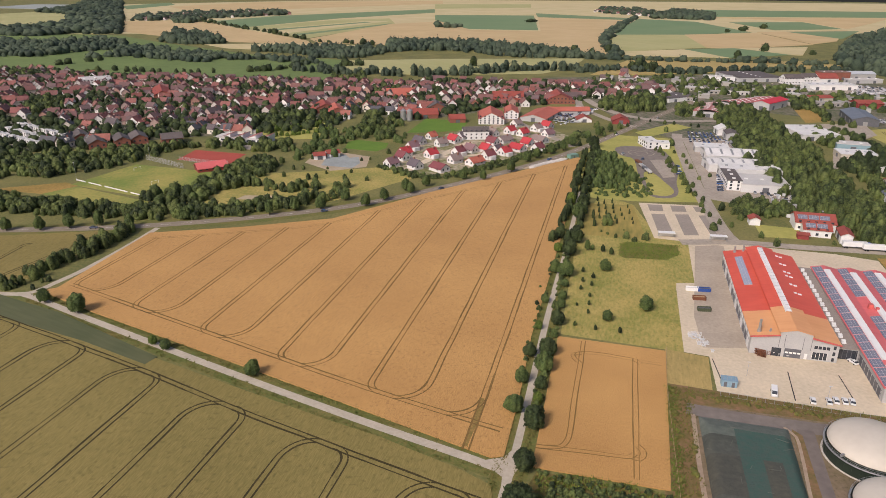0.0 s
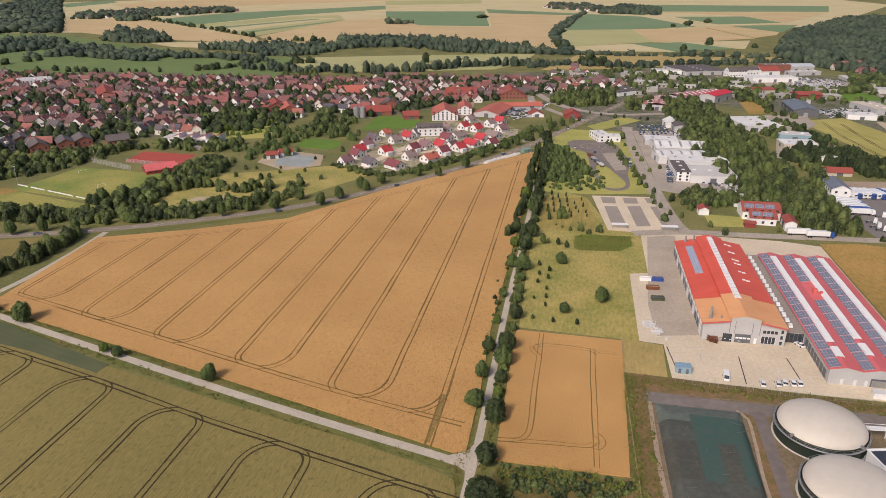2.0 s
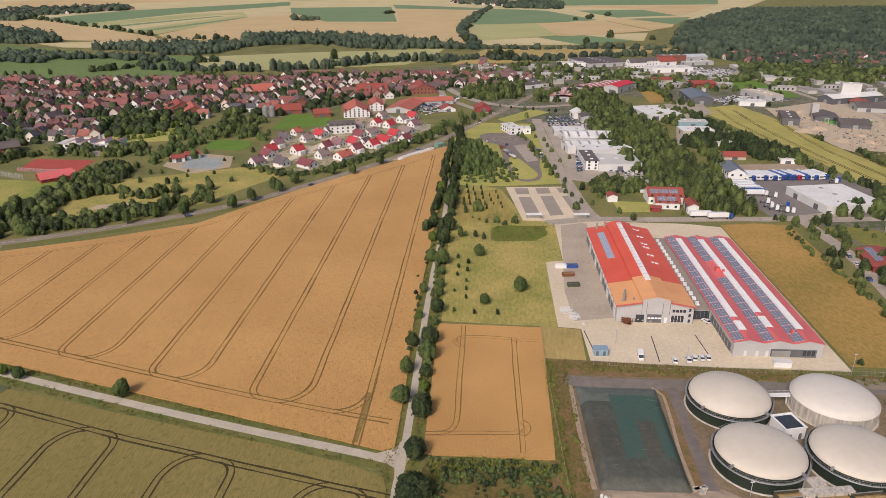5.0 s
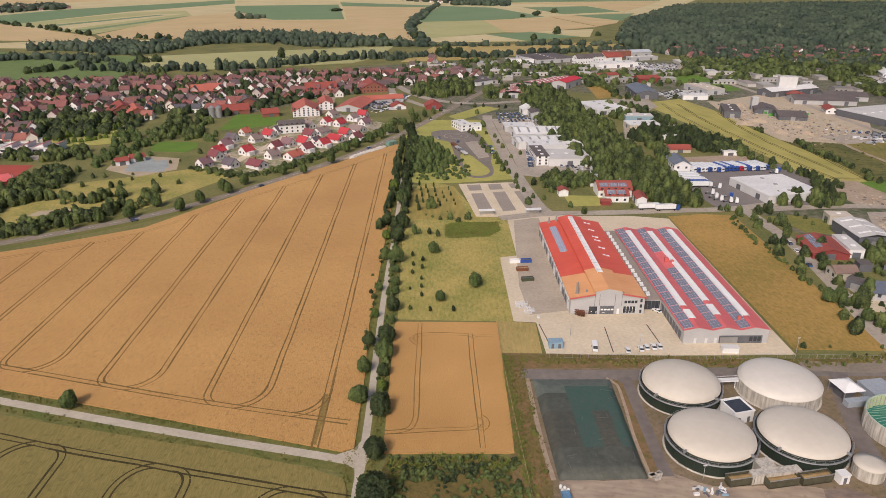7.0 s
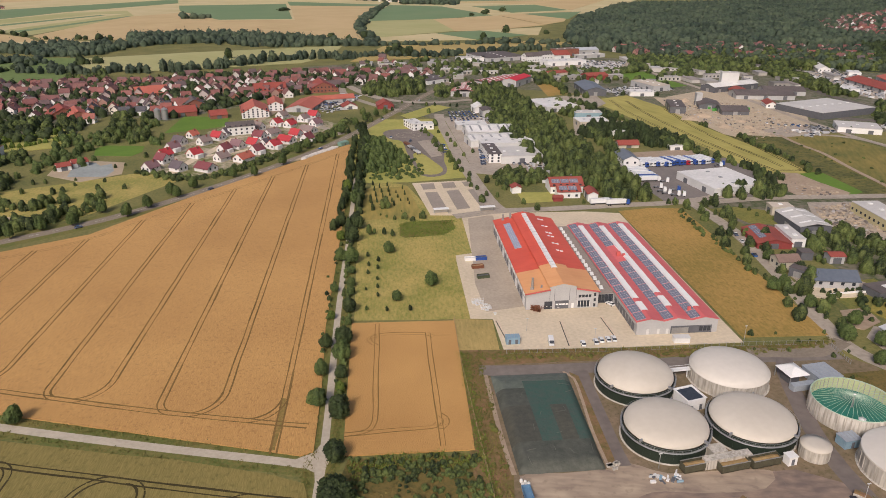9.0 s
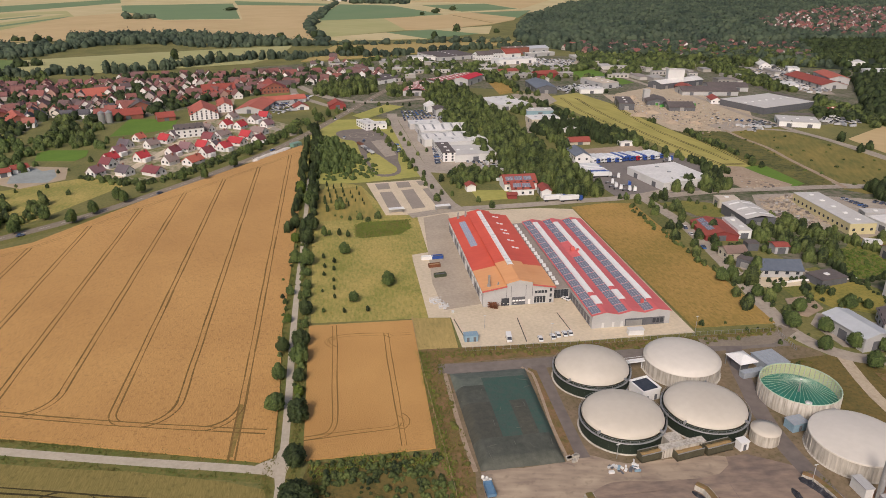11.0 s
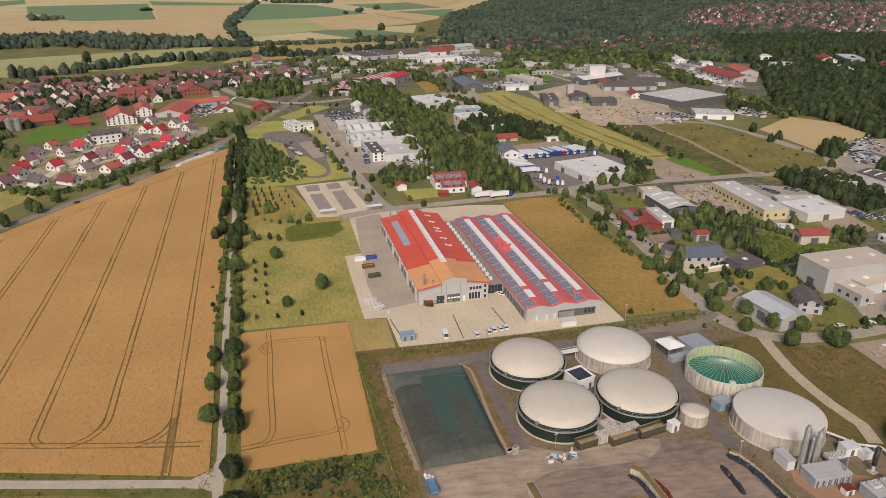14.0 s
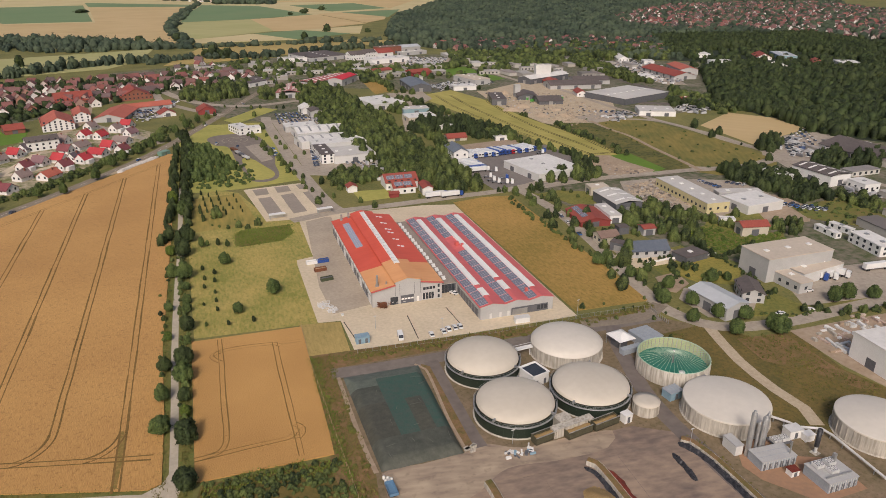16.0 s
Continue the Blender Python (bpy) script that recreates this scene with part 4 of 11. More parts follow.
def digester(x, y, d, wall, rise, dark):
    label = "round digester with dark green walls and beige gas dome" if dark else "round concrete digester with pale membrane cover"
    t = thing("digester", at(x, y), label, "tank", "digesters of the biogas plant")
    r = d / 2
    part("wall", lathe([(r, 0), (r, wall)]), M["dark_clad"] if dark else M["concrete"], t)
    shoulder = [(r + 0.12, wall - 0.3), (r + 0.1, wall)] if not dark else [(r - 0.25, wall)]
    if dark or rise > 2.2:
        part("gas_dome", lathe(shoulder + dome(r - 0.3, wall + 0.1, rise)), M["membrane"] if dark else M["membrane_white"], t)
    else:
        part("cover_rim", lathe(shoulder + [(r + 0.08, wall + 0.12), (r - 0.2, wall + 0.14)]), M["membrane_white"], t)
        part("cover", lathe([(r - 0.15, wall + 0.12)] + [((r - 0.15) * k, wall + 0.14 + rise * (1 - k ** 1.7)) for k in (0.97, 0.9, 0.8, 0.65, 0.5, 0.35, 0.2, 0.08)] + [(0, wall + 0.14 + rise)]), M["membrane_white"], t)
    rib = None
    for i in range(36):
        a = 2 * math.pi * i / 36
        if rib is None:
            rib = part("rib", one_box(r - 0.02, r + (0.06 if dark else 0.12), -0.12, 0.12, 0.1, wall - 0.4), M["dark_clad"] if dark else M["concrete"], t)
            ob = rib
        else:
            ob = mesh_part("rib", rib.data, None, t)
        ob.matrix_basis = Matrix.Rotation(a, 4, "Z")
    if dark:
        part("walkway", lathe([(r, wall - 1.05), (r + 0.5, wall - 1.05), (r + 0.5, wall - 0.95), (r, wall - 0.95)]), M["steel"], t, "grated steel walkway")
        part("handrail", ring_tube(r + 0.47, wall + 0.1, 0.04), M["steel"], t)
        part("handrail", ring_tube(r + 0.47, wall - 0.4, 0.03), M["steel"], t)
        post = None
        for i in range(32):
            a = 2 * math.pi * i / 32
            if post is None:
                post = part("rail_post", one_box(r + 0.44, r + 0.50, -0.03, 0.03, wall - 1.0, wall + 0.1), M["steel"], t)
                ob = post
            else:
                ob = mesh_part("rail_post", post.data, None, t)
            ob.matrix_basis = Matrix.Rotation(a, 4, "Z")
        for a in (0.9, 3.6, 5.2):
            ob = part("vent_pipe", one_box(r - 0.7, r + 0.8, -0.25, 0.25, wall - 0.2, wall + 0.5), M["steel"], t)
            ob.matrix_basis = Matrix.Rotation(a, 4, "Z")
    part("base_ring", lathe([(r + 0.5, 0), (r + 0.5, 0.2), (r, 0.2)]), M["concrete"], t)
    return t


digester(103.4, 160.4, 23.2, 4.5, 3.6, True)
digester(98.7, 135.5, 23.0, 4.6, 3.0, True)
digester(123.3, 132.0, 23.3, 4.4, 2.7, True)
digester(133.2, 155.9, 23.4, 4.6, 2.5, False)
digester(151.6, 106.6, 23.8, 4.9, 1.3, False)
digester(180.8, 80.2, 22.0, 5.0, 1.4, False)
# ---- biogas plant grounds ----
M["dirt"] = mat("brown_plant_dirt", (0.26, 0.19, 0.125), (0.15, 0.12, 0.062), s1=0.07, s2=0.6, fine=0.5, rough=0.95, bump=0.4, speck=(0.9, 0.4))
M["slab_purple"] = mat("stained_concrete_yard", (0.36, 0.265, 0.19), (0.165, 0.125, 0.105), s1=0.05, s2=0.5, fine=0.5, stretch=(75, 2.5, 1), rough=0.75, lohi=(0.36, 0.64))
M["tarp"] = mat("dark_silage_net", (0.062, 0.068, 0.054), (0.105, 0.108, 0.086), s1=0.06, s2=0.5, fine=0.6, rough=0.7, bump=0.5, bscale=1.2)
M["tarp_green"] = mat("green_silage_net", (0.042, 0.098, 0.076), (0.072, 0.096, 0.078), s1=0.08, s2=0.5, fine=0.6, rough=0.7, bump=0.5, bscale=1.2)
M["tarp_grey"] = mat("grey_silage_net", (0.150, 0.168, 0.135), (0.098, 0.114, 0.094), s1=0.08, s2=0.5, fine=0.6, rough=0.7, bump=0.5, bscale=1.2)
M["tarp_brown"] = mat("weathered_silage_net", (0.098, 0.095, 0.070), (0.062, 0.064, 0.052), s1=0.1, s2=0.7, fine=0.6, rough=0.7, bump=0.5, bscale=1.2)
M["dust_line"] = mat("pale_dusty_rope", (0.17, 0.165, 0.135), (0.10, 0.10, 0.082), s1=0.5, s2=3)
M["olive_steel"] = mat("olive_brown_steel", (0.105, 0.10, 0.062), (0.065, 0.058, 0.038), s1=0.4, s2=3, fine=0.6, rough=0.6)
M["straw"] = mat("chopped_silage", (0.42, 0.29, 0.13), (0.30, 0.19, 0.08), s1=0.3, s2=2.5, bump=0.8, bscale=3)
M["red_soil"] = mat("red_silage_residue", (0.22, 0.04, 0.025), (0.13, 0.03, 0.02), s1=0.3, s2=1.5, bump=0.6)
M["black_foil"] = mat("black_foil", (0.018, 0.018, 0.022), (0.06, 0.06, 0.065), s1=0.4, s2=1.5, rough=0.35, bump=0.7, bscale=1.5)
M["green_steel"] = mat("green_steel_box", (0.055, 0.07, 0.035), (0.085, 0.095, 0.06), s1=0.5, s2=2, rough=0.6)
M["blue_box"] = mat("pale_blue_cabin", (0.20, 0.32, 0.40), (0.26, 0.38, 0.45), s1=0.5, s2=2, rough=0.5)
M["grey_box"] = mat("grey_cabin", (0.36, 0.40, 0.43), (0.30, 0.33, 0.36), s1=0.5, s2=2, rough=0.5)
M["brown_grass"] = mat("weedy_brown_grass", (0.205, 0.140, 0.044), (0.100, 0.092, 0.027), s1=0.07, s2=0.6, fine=0.5, bump=0.5, speck=(0.8, 0.4))
M["heather"] = mat("weedy_bank", (0.125, 0.115, 0.032), (0.265, 0.150, 0.080), s1=0.14, s2=0.6, fine=0.5, bump=0.6, speck=(1.0, 0.4))

M["plant_asphalt"] = mat("plant_asphalt", (0.205, 0.172, 0.150), (0.150, 0.126, 0.112), s1=0.06, s2=0.35, fine=0.6, rough=0.9)
M["rust_ground"] = mat("rusty_paving", (0.38, 0.22, 0.13), (0.29, 0.18, 0.115), s1=0.12, s2=0.7, rough=0.9)
land("plant_ground", [(58, 184), (90, 178), (125, 171), (176, 162), (184, 150), (180, 120), (174, 92), (200, 60), (150, 40), (60, 60), (50, 118), (53, 132), (60, 176)], "dirt", "bare brown ground of the biogas plant", 0.03, "ground")
land("plant_slab", [(55, 131), (80, 126.5), (86, 121), (102, 118.5), (124, 115), (134, 106), (130, 84), (124, 50), (70, 60), (52, 120)], "slab_purple", "stained concrete silage yard", 0.06, "yard")
M["apron"] = mat("streaked_sandy_concrete", (0.47, 0.37, 0.26), (0.25, 0.19, 0.145), s1=0.06, s2=0.45, fine=0.5, stretch=(70, 4, 1), rough=0.85, lohi=(0.36, 0.64), speck=(0.4, 0.3))
land("plant_apron", closed_curve([(55.0, 130.4), (66, 129), (78.5, 127.6), (84, 128.4), (92, 122), (106, 119.5), (118, 116), (112, 111), (98, 113), (84, 117), (72, 113), (58, 112)]), "apron", "sandy stained apron before the silage clamp", 0.075, "ground")
ribbon("plant_road", [(60, 180.5), (72, 177.2), (97, 172.5), (120, 169.2), (155, 163.5), (178, 159)], 6.0, 0.09, M["purple"], "purple-grey asphalt plant road", "road")
ribbon("plant_road", [(91, 172), (89, 163), (86, 149), (82.8, 133), (82.0, 127.5)], 4.6, 0.10, M["plant_asphalt"], "purple-grey asphalt plant road", "road")
ribbon("plant_road", [(160, 163), (152.5, 153), (146.5, 141), (140, 127), (135.5, 112), (133, 97), (131, 84), (128, 60)], 5.2, 0.105, M["plant_asphalt"], "purple-grey asphalt plant road", "road")
ribbon("dirt_path", [(189, 146), (186, 140), (179, 124), (175, 108), (174, 97), (170, 90)], 4.0, 0.10, M["path"], "sandy path across the plant meadow", "path")
land("plant_meadow", [(162, 150), (188, 147), (196, 132), (212, 128), (204, 104), (206, 88), (185, 70), (165, 92), (158, 105), (160, 128)], "brown_grass", "weedy brown meadow beside the tanks", 0.05, "meadow")
land("plant_bank", [(190, 134), (208, 129), (203, 108), (204, 92), (198, 95), (194, 108), (186, 120)], "heather", "overgrown green bank", 0.09, "bank")
land("site_sand", [(211, 129), (232, 125), (256, 120), (262, 90), (206, 88), (206, 106)], "gravel", "sandy building site", 0.1, "ground")
land("fence_bank", [(57, 194), (72, 190.5), (118, 179), (152, 171.5), (185, 166.5), (186, 161.8), (152, 167.2), (120, 173.0), (90, 178), (58, 183.8)], "heather", "weedy grass bank below the factory yard", 0.08, "verge")
land("silo_bank", [(49, 192), (60, 190), (61, 178), (54.5, 134), (49, 118), (42, 100), (44, 135), (50, 165)], "heather", "weedy bank beside the silage clamp", 0.085, "bank")
land("scrub_plot", [(14, 148.5), (47, 141.5), (45, 110), (2, 110), (8, 135)], "brown_grass", "overgrown brown plot below the wheat", 0.03, "ground")
land("grass_strip", [(87.3, 172.2), (89.2, 169.4), (80.8, 128.5), (78.6, 129)], "heather", "grass strip beside the silage clamp", 0.115, "verge")
ribbon("clamp_sand_edge", [(85.6, 173.0), (87.2, 168.6), (84.9, 158.0), (81.0, 143.0), (78.4, 129.0)], 0.9, 0.118, M["gravel"], "sandy edge beside the nets", "ground", step=3)
ribbon("clamp_sand_edge", [(61.2, 177.4), (60.0, 171.0), (57.6, 158.0), (55.0, 142.0), (53.8, 131.5)], 1.3, 0.118, M["gravel"], "crumbling soil edge beside the nets", "ground", step=3)
land("plant_slab_low", [(78, 117), (98, 110), (98, 104), (99, 96), (95, 89), (69, 103)], "slab_purple", "stained floor of the open silage bay", 0.066, "yard")

# silage clamp: a low flat-topped heap under dark nets
clamp = thing("silage_clamp", at(0, 0), "silage clamp covered with dark green nets", "silage clamp")


def clamp_pt(s, t_):
    """Plan point in the clamp, s across and t_ along, both 0 to 1."""
    a, b, c, d = Vector((55.0, 131.2)), Vector((77.2, 127.4)), Vector((86.2, 171.8)), Vector((62.4, 176.4))
    return (a.lerp(b, s)).lerp(d.lerp(c, s), t_)


def clamp_z(s, t_):
    edge = min(s / 0.09, (1 - s) / 0.09, t_ / 0.05, (1 - t_) / 0.14, 1.0)
    n = noise.noise(Vector((s * 6, t_ * 10, 0.3)))
    return 0.15 + 2.2 * (max(0.0, edge) ** 0.7) * (0.9 + 0.12 * math.sin(t_ * 5)) + 0.16 * n


N = 40
for name, s0, s1, t0, t1, m in (("net", 0.0, 1.0, 0.0, 0.22, "tarp"), ("net", 0.0, 0.36, 0.22, 0.58, "tarp_brown"), ("net", 0.36, 0.60, 0.22, 0.50, "tarp_green"), ("net", 0.60, 0.80, 0.22, 0.58, "tarp_brown"),
                                ("net", 0.80, 1.0, 0.22, 0.58, "tarp_green"), ("net", 0.36, 0.60, 0.50, 0.86, "tarp_green"), ("net", 0.0, 0.36, 0.58, 0.78, "tarp"), ("net", 0.60, 1.0, 0.58, 0.86, "tarp_green"), ("net", 0.0, 0.36, 0.78, 1.0, "tarp_grey"), ("net", 0.36, 1.0, 0.86, 1.0, "tarp_grey")):
    b = bmesh.new()
    ns, nt = max(4, int((s1 - s0) * N)), max(4, int((t1 - t0) * N * 1.5))
    g = []
    for j in range(nt + 1):
        r_ = []
        for i in range(ns + 1):
            s, t_ = s0 + (s1 - s0) * i / ns, t0 + (t1 - t0) * j / nt
            p = clamp_pt(s, t_)
            r_.append(b.verts.new((p.x, p.y, clamp_z(s, t_))))
        g.append(r_)
    for j in range(nt):
        for i in range(ns):
            b.faces.new((g[j][i], g[j][i + 1], g[j + 1][i + 1], g[j + 1][i])).smooth = True
    part(name, b, M[m], clamp, {"tarp": "blackish net", "tarp_brown": "weathered olive-brown net", "tarp_green": "teal green net", "tarp_grey": "grey-green net"}[m])
rg = random.Random(8)
for i in range(26):
    s, t_ = rg.random(), rg.random()
    p = clamp_pt(s, t_)
    L = rg.uniform(1.2, 4)
    ob = part("rope", one_box(-L / 2, L / 2, -0.045, 0.045, 0, 0.1), M["dust_line"], clamp)
    ob.matrix_basis = at(p.x, p.y, rg.choice((-12, 78)) + rg.uniform(-25, 25), clamp_z(s, t_))

# open tank with radial ropes over a green cover
ot = thing("open_tank", at(156.0, 131.0), "open round concrete tank with green cover and radial ropes", "tank", "digesters of the biogas plant")
R0 = 11.25
part("wall", lathe([(R0, 0), (R0, 5.2), (R0 - 0.3, 5.2), (R0 - 0.3, 1.4)]), M["concrete"], ot)
part("rim", ring_tube(R0 - 0.15, 5.25, 0.16), M["rope"], ot, "pale green steel rim")
part("liner", lathe([(R0 - 0.31, 5.15), (R0 - 0.34, 1.75)]), M["liner"], ot, "pale yellow-green tank liner")
part("green_cover", lathe([(R0 - 0.3, 1.7), (R0 * 0.5, 2.0), (0.9, 2.4), (0, 2.4)]), M["liquid"], ot, "sagging teal green cover")
hub = part("inspection_disc", lathe([(0.95, 0), (0.95, 0.3), (0, 0.3)], 16), M["white_paint"], ot, "white inspection disc on the cover")
hub.location = (-1.2, -5.2, 2.0)
part("mast_cap", lathe([(0.35, 6.4), (0.35, 6.75), (0, 6.8)], 12), M["white_paint"], ot)
part("centre_post", one_box(-0.2, 0.2, -0.2, 0.2, 0, 6.5), M["steel"], ot)
rope = wallpost = None
for i in range(48):
    a = 2 * math.pi * i / 48
    if rope is None:
        b = bmesh.new()
        bmesh.ops.create_cone(b, segments=4, radius1=0.055, radius2=0.055, depth=math.hypot(R0 - 0.2, 1.35), cap_ends=True,
                              matrix=Matrix.Translation((R0 / 2, 0, 5.9)) @ Euler((0, math.pi / 2 + math.atan2(1.35, R0 - 0.2), 0)).to_matrix().to_4x4())
        rope = part("rope", b, M["rope"], ot)
        ro = rope
        wallpost = part("inner_post", one_box(R0 - 0.42, R0 - 0.28, -0.12, 0.12, 1.5, 5.0), M["concrete"], ot)
        wp = wallpost
    else:
        ro = mesh_part("rope", rope.data, None, ot)
        wp = mesh_part("inner_post", wallpost.data, None, ot)
    ro.matrix_basis = wp.matrix_basis = Matrix.Rotation(a, 4, "Z")
for i in range(40):
    ob = part("rib", one_box(R0 - 0.02, R0 + 0.12, -0.12, 0.12, 0.1, 4.9), M["concrete"], ot)
    ob.matrix_basis = Matrix.Rotation(2 * math.pi * i / 40, 4, "Z")
part("service_platform", one_box(-2.0, 1.4, -R0 - 1.6, -R0 + 0.1, 3.8, 4.0), M["steel"], ot, "steel service platform")
for u in (-1.8, 1.2):
    part("platform_leg", one_box(u, u + 0.15, -R0 - 1.5, -R0 - 1.35, 0, 3.8), M["steel"], ot)

st = thing("storage_tank", at(132.6, 118.5), "small round concrete tank with flat beige cover", "tank", "digesters of the biogas plant")
part("wall", lathe([(3.75, 0), (3.75, 3.6)]), M["concrete"], st)
part("cover", lathe([(3.9, 3.4), (3.9, 3.75), (2.0, 4.0), (0, 4.1)]), M["membrane"], st)
for i in range(24):
    ob = part("rib", one_box(3.73, 3.84, -0.1, 0.1, 0.1, 3.4), M["concrete"], st)
    ob.matrix_basis = Matrix.Rotation(2 * math.pi * i / 24, 4, "Z")


def cabin(name, x, y, deg, w, d, h, wall, roof, label, category, over=0.15, openings=2, rise=0.0):
    """Small service building or container, corner at x, y."""
    t = thing(name, at(x, y, deg), label, category)
    part("body", one_box(0, w, 0, d, 0, h), M[wall], t)
    if rise:
        part("roof", gable_along_early(w, d, h, rise), M[roof], t)
    else:
        part("roof", one_box(-over, w + over, -over, d + over, h, h + 0.18), M[roof], t)
    for i in range(openings):
        s = (i + 0.5) / max(1, openings) * w
        part("door", one_box(s - 0.45, s + 0.45, -0.05, 0.03, 0.1, min(2.0, h * 0.8)), M["gate"], t)
    return t


def gable_along_early(w, d, h, rise):
    return prism_bm(sheet([(-0.3, h), (w / 2, h + rise), (w + 0.3, h)], 0.2), -0.3, d + 0.3)


def seam_marks(t, w, d, z):
    for u in np.arange(0.5, w, 1.2):
        part("roof_seam", one_box(u - 0.04, u + 0.04, 0.1, d - 0.1, z, z + 0.07), M["steel"], t)


pump = cabin("pump_house", 111.0, 143.6, 4, 6.2, 6.6, 3.6, "white_paint", "dark_glass", "white pump house with a dark flat roof", "pump house", over=-0.5)
part("parapet", one_box(-0.1, 6.5, -0.1, 0.35, 3.6, 3.85), M["white_paint"], pump)
part("parapet", one_box(-0.1, 6.5, 6.65, 7.1, 3.6, 3.85), M["white_paint"], pump)
part("parapet", one_box(-0.1, 0.35, 0.35, 6.65, 3.6, 3.85), M["white_paint"], pump)
part("parapet", one_box(6.05, 6.5, 0.35, 6.65, 3.6, 3.85), M["white_paint"], pump)
walk_ = thing("pipe_bridge", at(113.0, 161.0, -6), "white pipe bridge between two digesters", "pipe bridge")
part("deck", one_box(-2, 10, -0.9, 0.9, 3.0, 3.3), M["white_paint"], walk_)
for s in (-0.9, 0.85):
    part("rail", one_box(-2, 10, s, s + 0.08, 3.9, 4.0), M["white_paint"], walk_)
for u in (-1.5, 3, 8.5):
    part("leg", one_box(u, u + 0.2, -0.1, 0.1, 0, 3.0), M["white_paint"], walk_)
can = thing("canopy", at(148.6, 147.0, -2), "white tent-roofed canopy over pumps", "canopy")
bmh = bmesh.new()
ring_ = [bmh.verts.new(p) for p in ((-0.3, -0.3, 3.6), (6.6, -0.3, 3.6), (6.6, 7.2, 3.6), (-0.3, 7.2, 3.6))]
top_ = [bmh.verts.new(p) for p in ((2.6, 2.6, 5.2), (3.7, 2.6, 5.2), (3.7, 4.4, 5.2), (2.6, 4.4, 5.2))]
for i in range(4):
    bmh.faces.new((ring_[i], ring_[(i + 1) % 4], top_[(i + 1) % 4], top_[i]))
bmh.faces.new(top_)
bmh.faces.new(ring_[::-1])
part("roof", bmh, M["white_paint"], can)
for u, v in ((0, 0), (6.1, 0), (6.1, 6.8), (0, 6.8)):
    part("post", one_box(u, u + 0.2, v, v + 0.2, 0, 3.6), M["steel"], can)
part("machine", one_box(1, 5, 2, 5.5, 0, 2.2), M["gate"], can)
part("low_wall", one_box(-0.5, 7.6, -2.6, -0.4, 0, 2.0), M["grey_box"], can)
g = cabin("site_office", 157.2, 144.4, -2, 8.0, 8.2, 3.0, "grey_box", "grey_box", "grey-blue flat-roofed site office", "office", openings=3)
seam_marks(g, 8.0, 8.2, 3.18)
g = cabin("blue_container", 142.2, 118.2, -2, 4.8, 3.6, 2.6, "blue_box", "grey_box", "grey-blue container beside the open tank", "container", openings=1)
seam_marks(g, 4.8, 3.6, 2.78)
cabin("white_hut", 123.0, 116.4, 0, 2.6, 2.2, 2.6, "white_paint", "white_paint", "small white hut with dark openings", "hut", openings=1)
cabin("concrete_hopper", 101.5, 120.6, -2, 13.0, 2.0, 2.8, "concrete", "concrete", "mossy concrete feed hopper", "hopper", openings=0)
cabin("concrete_hopper", 105.0, 122.8, -2, 4.0, 3.2, 3.0, "concrete", "concrete", "mossy concrete feed housing", "hopper", openings=0)


def feed_container(x, y, deg, L):
    t = thing("feed_container", at(x, y, deg), "open olive-brown steel container heaped with chopped silage", "container", "feed containers")
    part("floor", one_box(0, L, 0, 2.5, 0.2, 0.4), M["olive_steel"], t)
    for v in (0, 2.4):
        part("side", one_box(0, L, v, v + 0.12, 0.2, 2.4), M["olive_steel"], t)
        for i in range(int(L / 0.9)):
            part("stake", one_box(0.2 + i * 0.9, 0.3 + i * 0.9, v - 0.06, v + 0.18, 0.2, 2.45), M["olive_steel"], t)
        part("top_rail", one_box(-0.05, L + 0.05, v - 0.05, v + 0.17, 2.4, 2.55), M["steel"], t)
    for u in (0, L - 0.12):
        part("end", one_box(u, u + 0.12, 0.12, 2.4, 0.2, 2.5), M["olive_steel"], t)
    b = bmesh.new()
    g_ = [[b.verts.new((0.15 + (L - 0.3) * i / 14, 0.15 + 2.2 * j / 5, 1.7 + 0.6 * math.sin(math.pi * j / 5) * (0.5 + 0.5 * abs(math.sin(i * 0.7))) + 0.2 * noise.noise(Vector((i * 0.6, j * 0.7, L))))) for j in range(6)] for i in range(15)]
    for i in range(14):
        for j in range(5):
            b.faces.new((g_[i][j], g_[i + 1][j], g_[i + 1][j + 1], g_[i][j + 1])).smooth = True
    part("silage", b, M["straw"], t, "heaped golden silage")
    return t


feed_container(95.5, 120.6, 0, 7.4)
feed_container(104.6, 118.2, 0, 8.2)
feed_container(113.5, 117.6, 0, 8.2)

# gas treatment by the big tank
for x, y, r, h in ((141.9, 91.0, 0.72, 13.2), (144.2, 90.6, 0.38, 9.4), (145.4, 90.2, 0.34, 9.0), (147.6, 91.2, 0.85, 9.6), (149.3, 91.8, 0.5, 9.8)):
    t = thing("gas_column", at(x, y), "tall grey steel gas treatment column", "column", "gas columns")
    part("shell", lathe([(r, 0), (r, h), (r * 0.7, h + 0.3), (0, h + 0.35)], 20), M["steel"], t)
    part("flange", ring_tube(r, h * 0.5, 0.07, 20), M["steel"], t)
    part("cap", lathe([(r * 0.5, h + 0.2), (r * 0.5, h + 0.8), (0, h + 0.8)], 12), M["steel"], t)
land("machine_apron", [(137.3, 88.5), (137.5, 82.6), (142.9, 71.4), (147.4, 69.5), (157.5, 68.0), (160.5, 79.5), (153.5, 84), (155, 92), (150, 95), (141, 93)], "rust_ground", "rust-brown paving round the machine houses", 0.095, "ground")
h1 = cabin("machine_house", 139.8, 84.9, -13, 10.4, 5.3, 2.7, "grey_box", "clad", "long grey-blue machine container", "container", openings=6)
